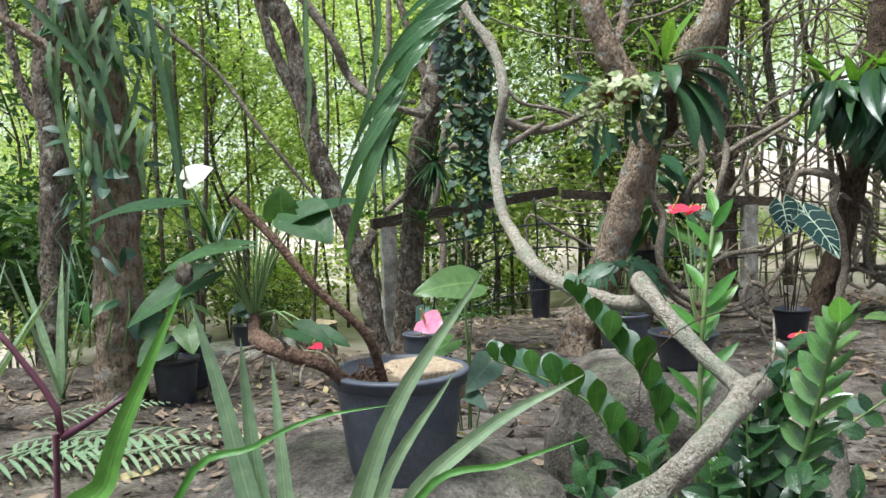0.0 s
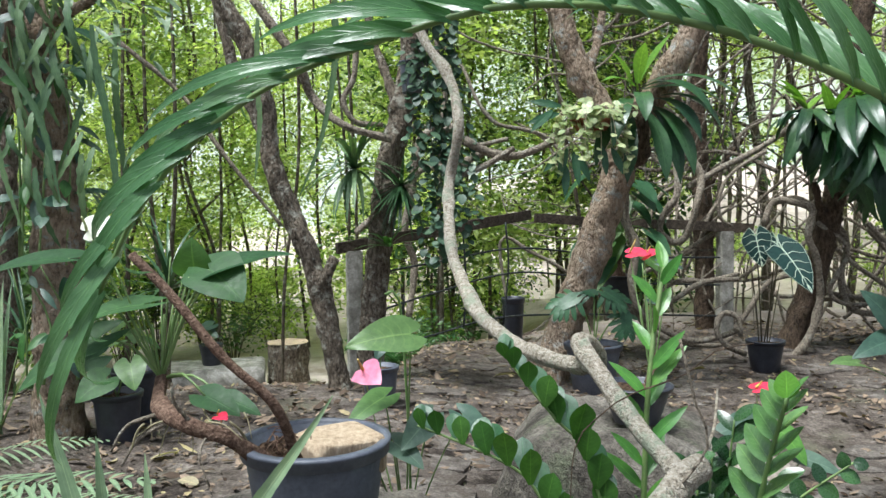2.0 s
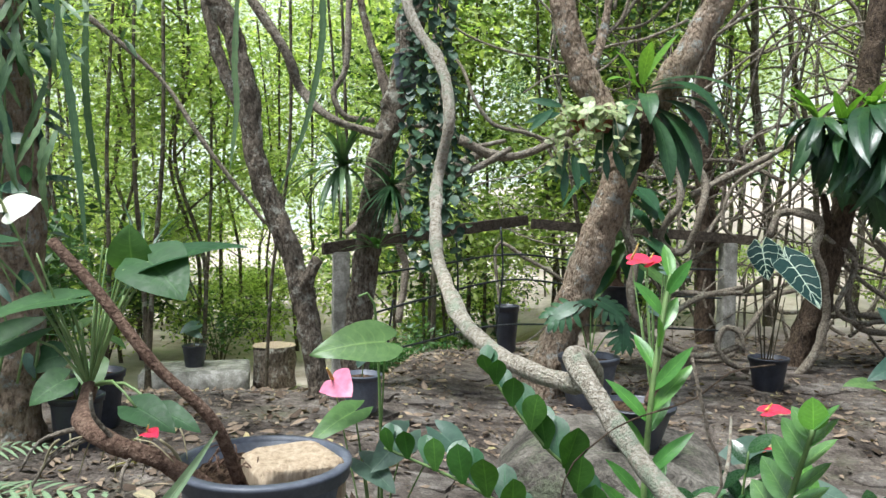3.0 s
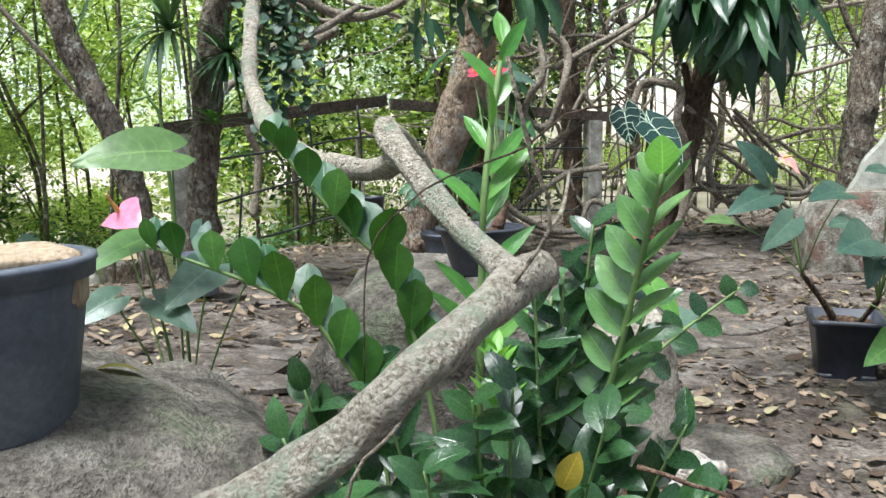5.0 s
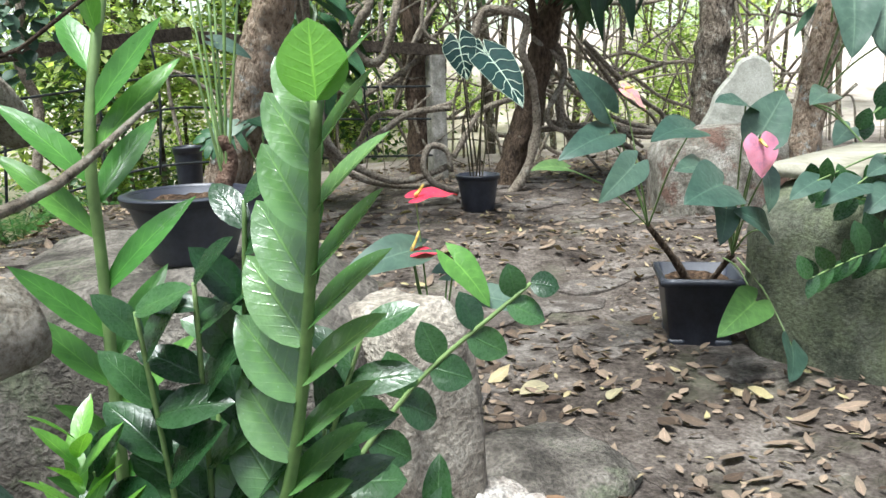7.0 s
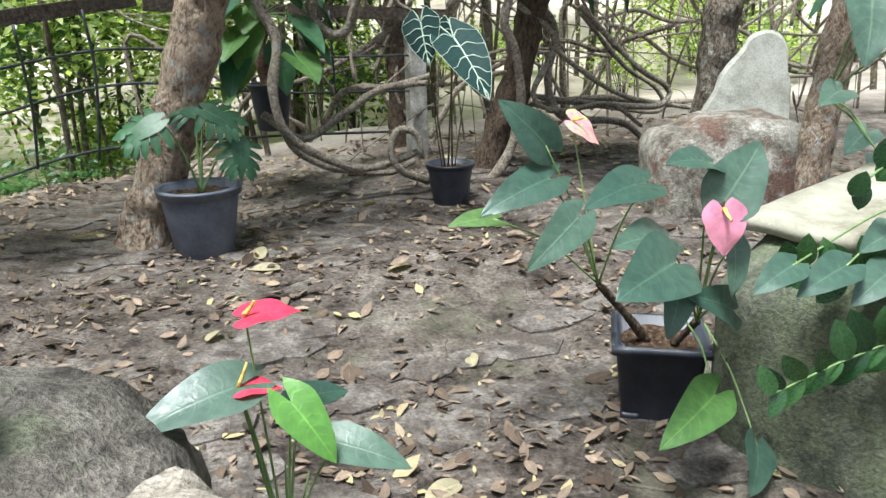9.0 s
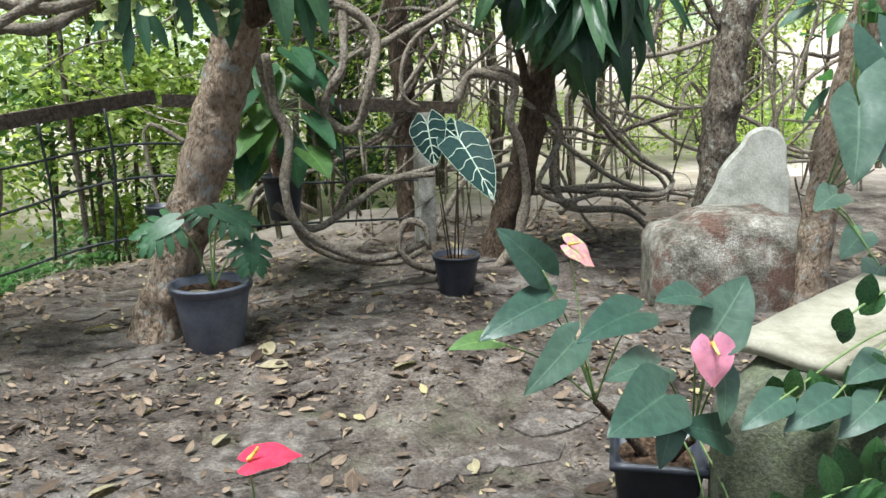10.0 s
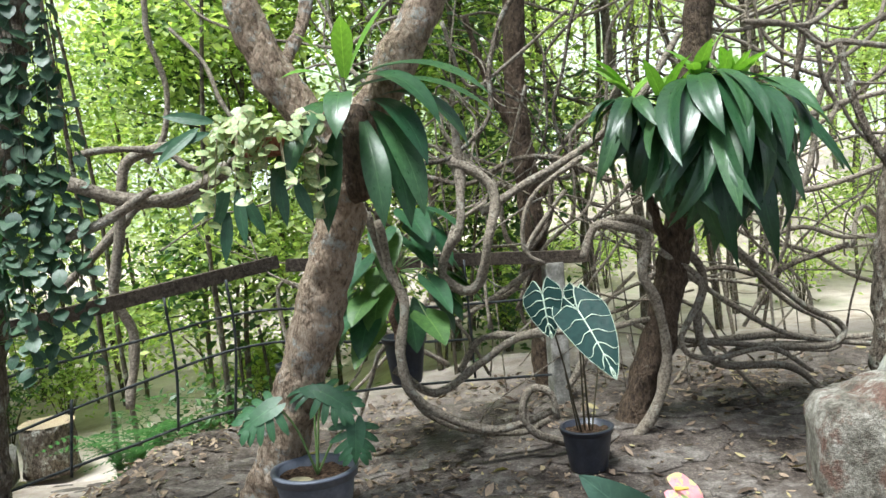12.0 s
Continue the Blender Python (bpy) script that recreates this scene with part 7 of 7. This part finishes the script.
def undergrowth():
    rr = random.Random(5)
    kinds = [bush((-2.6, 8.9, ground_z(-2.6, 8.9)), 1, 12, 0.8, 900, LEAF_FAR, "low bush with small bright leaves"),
             bush((-2.4, 5.6, ground_z(-2.4, 5.6)), 2, 14, 1.3, 1100, LEAF_FAR_DARK, "dense green bush with slender leaves", 0.10, 0.6),
             bush((0.7, 7.2, ground_z(0.7, 7.2)), 3, 10, 0.7, 800, LEAF_FAR_DARK, "low bush with small dark leaves", 0.06)]
    for i in range(60):
        y = 6.6 + 9 * rr.random()
        x = -0.6 * y - 1 + rr.random() * (1.35 * y + 3)
        if x > 1.3 and y < 7.4 or x > 2.4 and i % 2:
            continue
        if -1.9 < x < 0.1 and y < 8.4:
            continue
        copy_thing(kinds[0 if x > 2.4 else rr.choice((0, 0, 0, 1, 2))], pose(x, y, ground_z(x, y), 0, 0, rr.uniform(0, 360)))
    for i in range(16):
        y = 7.6 + 4.5 * rr.random()
        x = 1.4 + rr.random() * 0.75 * y
        if x > 0.40 * y:
            continue
        copy_thing(kinds[rr.choice((0, 0, 0, 2))], pose(x, y, ground_z(x, y), 0, 0, rr.uniform(0, 360)))
    for x, y in ((-2.9, 4.9), (-2.2, 6.4), (-3.2, 6.2), (-2.3, 4.4)):
        copy_thing(kinds[1], pose(x, y, ground_z(x, y), 0, 0, rr.uniform(0, 360)))


undergrowth()


def fern(at, seed, fronds=16, length=0.55):
    rr = random.Random(seed)
    t = thing("fern", at, "bright green fern clump below the fence", "fern", "ferns")
    for i in range(fronds):
        a = rr.uniform(0, 360)
        out, L = around(a), length * rr.uniform(0.7, 1.15)
        pts = [Vector(at), Vector(at) + out * L * 0.2 + UP * L * 0.55, Vector(at) + out * L * 0.55 + UP * L * 0.8, Vector(at) + out * L * 0.95 + UP * L * 0.7]
        line = spline(pts, L / 16)
        s = tube(Shape(), pts, 0.003, 0.001, 4, 0.06, 0.0)
        for j in range(3, len(line) - 1):
            d = (line[j + 1] - line[j]).normalized()
            side = d.cross(UP).normalized()
            w = L * 0.17 * math.sin(math.pi * min(1, (j / len(line)) ** 0.7))
            for sg in (-1, 1):
                leaf(s, line[j], side * sg + d * 0.35, UP, w, L * 0.045, "lance", 0.3, 0.1, 2, cols=1)
        part("frond", s, LEAF_FERN, t)


for i, (x, y) in enumerate(((0.62, 6.45), (0.95, 6.7), (0.80, 6.95), (1.15, 7.1), (0.35, 6.6), (0.55, 7.2))):
    fern((x, y, ground_z(x, y)), i, 16, 0.62)


# ---- fallen leaves ----
def litter():
    n = np.random.RandomState(9)
    s = Shape()
    for i in range(29000):
        x, y = n.uniform(-1.8, 5.8), n.uniform(1.2, 6.7)
        if noise.noise((x * 1.3, y * 1.3, 2)) < n.uniform(-0.8, 0.7):
            continue
        a, L = n.uniform(0, 360), n.choice([0.025, 0.04, 0.06, 0.09], p=[0.42, 0.33, 0.19, 0.06])
        leaf(s, (x, y, ground_z(x, y) + 0.005 + 0.010 * n.rand()), around(a, n.uniform(-8, 18)), UP + around(n.uniform(0, 360)) * 0.5, L, L * n.uniform(0.35, 0.6), "lance", n.uniform(-0.9, 1.0), n.uniform(-0.5, 0.7), 3, cols=1)
    lone("leaf_litter", s, LITTER, (0, 0, 0), "scattered dry brown and yellow fallen leaves", "fallen leaves", kind="stuff")


litter()


# ---- single leaves that lie apart ----
def fallen_leaf(x, y, z, a, L, material, label, bend=0.4, width=0.5):
    lone("fallen_leaf", leaf(Shape(), (x, y, z), around(a, 10), UP + around(a + 90) * 0.3, L, L * width, "oval", bend, 0.3, 8), material, (x, y, z), label, "leaf", "fallen leaves")


fallen_leaf(0.36, 1.56, 0.475, 10, 0.075, FROND_DRY, "curled dry grey-brown leaf on the boulder", 0.9, 0.6)
for x, y, a, L, m in ((1.90, 4.32, 100, 0.15, FROND_DRY), (1.95, 4.18, 170, 0.12, FROND_DRY), (1.62, 3.55, 60, 0.09, FROND_DRY), (2.42, 3.2, 80, 0.10, FROND_DRY), (2.36, 4.0, 20, 0.12, FROND_DRY), (1.25, 3.3, 30, 0.10, FROND_DRY),
                      (2.15, 2.6, 200, 0.11, FROND_DRY), (2.25, 2.42, 40, 0.09, FROND_DRY), (2.0, 2.25, 120, 0.10, FROND_DRY), (-0.55, 2.9, 45, 0.12, FROND_DRY), (-0.3, 2.6, 150, 0.10, FROND_DRY), (1.1, 4.9, 15, 0.16, FROND_DRY)):
    fallen_leaf(x, y, ground_z(x, y) + 0.012, a, L, m, "large fallen leaf lying on the earth")


def leaf_pile():
    """Curled brown leaves heaped against the stones."""
    rr = random.Random(91)
    t = thing("leaf_pile", (1.6, 1.86, -0.1), "heap of large curled dead brown leaves", "leaf pile")
    for i in range(34):
        x, y = 1.50 + rr.uniform(-0.12, 0.34), 1.82 + rr.uniform(-0.14, 0.16)
        part("leaf", leaf(Shape(), (x, y, ground_z(x, y) + rr.uniform(0.01, 0.06)), around(rr.uniform(0, 360), rr.uniform(-20, 40)), UP + around(rr.uniform(0, 360)) * 0.7, rr.uniform(0.05, 0.10), rr.uniform(0.02, 0.04), "lance", rr.uniform(-1, 1.4), rr.uniform(0.2, 0.9), 6), DEAD_LEAF, t)


leaf_pile()


# ---- flat stones trodden into the earth ----
FLAG = mottled_mat("grey_flagstone", (0.06, 0.05, 0.042), (0.125, 0.109, 0.094), (0.21, 0.19, 0.167), 11, 0.88, 0.22, 0.9, 0.012, patch=(0.088, 0.073, 0.061), amount=0.54, speck=0.35)


def flagstones():
    rr = random.Random(81)
    ground = bpy.data.objects["ground"]
    for i in range(380):
        x, y = rr.uniform(0.2, 4.4), rr.uniform(2.5, 5.7)
        if i % 4 == 0:
            x, y = rr.uniform(-1.5, 0.6), rr.uniform(4.2, 7.6)
        if noise.noise((x * 0.9, y * 0.9, 7)) < -0.15:
            continue
        r, k, a0 = rr.uniform(0.06, 0.19), rr.randint(6, 8), rr.uniform(0, 6.28)
        ring = []
        for j in range(k):
            a = a0 + 2 * math.pi * j / k
            q = r * rr.uniform(0.72, 1.15)
            ring.append((x + q * math.cos(a) * 1.25, y + q * math.sin(a) * 0.8))
        h = rr.uniform(0.003, 0.011)
        z0 = ground_z(x, y)
        verts = [(px, py, ground_z(px, py) * 0.5 + z0 * 0.5 - 0.012) for px, py in ring]
        verts += [(px, py, ground_z(px, py) * 0.5 + z0 * 0.5 + h * 0.6) for px, py in ring]
        verts += [(x + (px - x) * 0.88, y + (py - y) * 0.88, ground_z(px, py) * 0.5 + z0 * 0.5 + h + rr.uniform(-0.001, 0.003)) for px, py in ring]
        faces = [(j, (j + 1) % k, k + (j + 1) % k, k + j) for j in range(k)] + [(k + j, k + (j + 1) % k, 2 * k + (j + 1) % k, 2 * k + j) for j in range(k)]
        faces.append(tuple(range(2 * k, 3 * k)))
        part("stone", Shape().add(verts, faces), FLAG, ground, smooth=False)


flagstones()
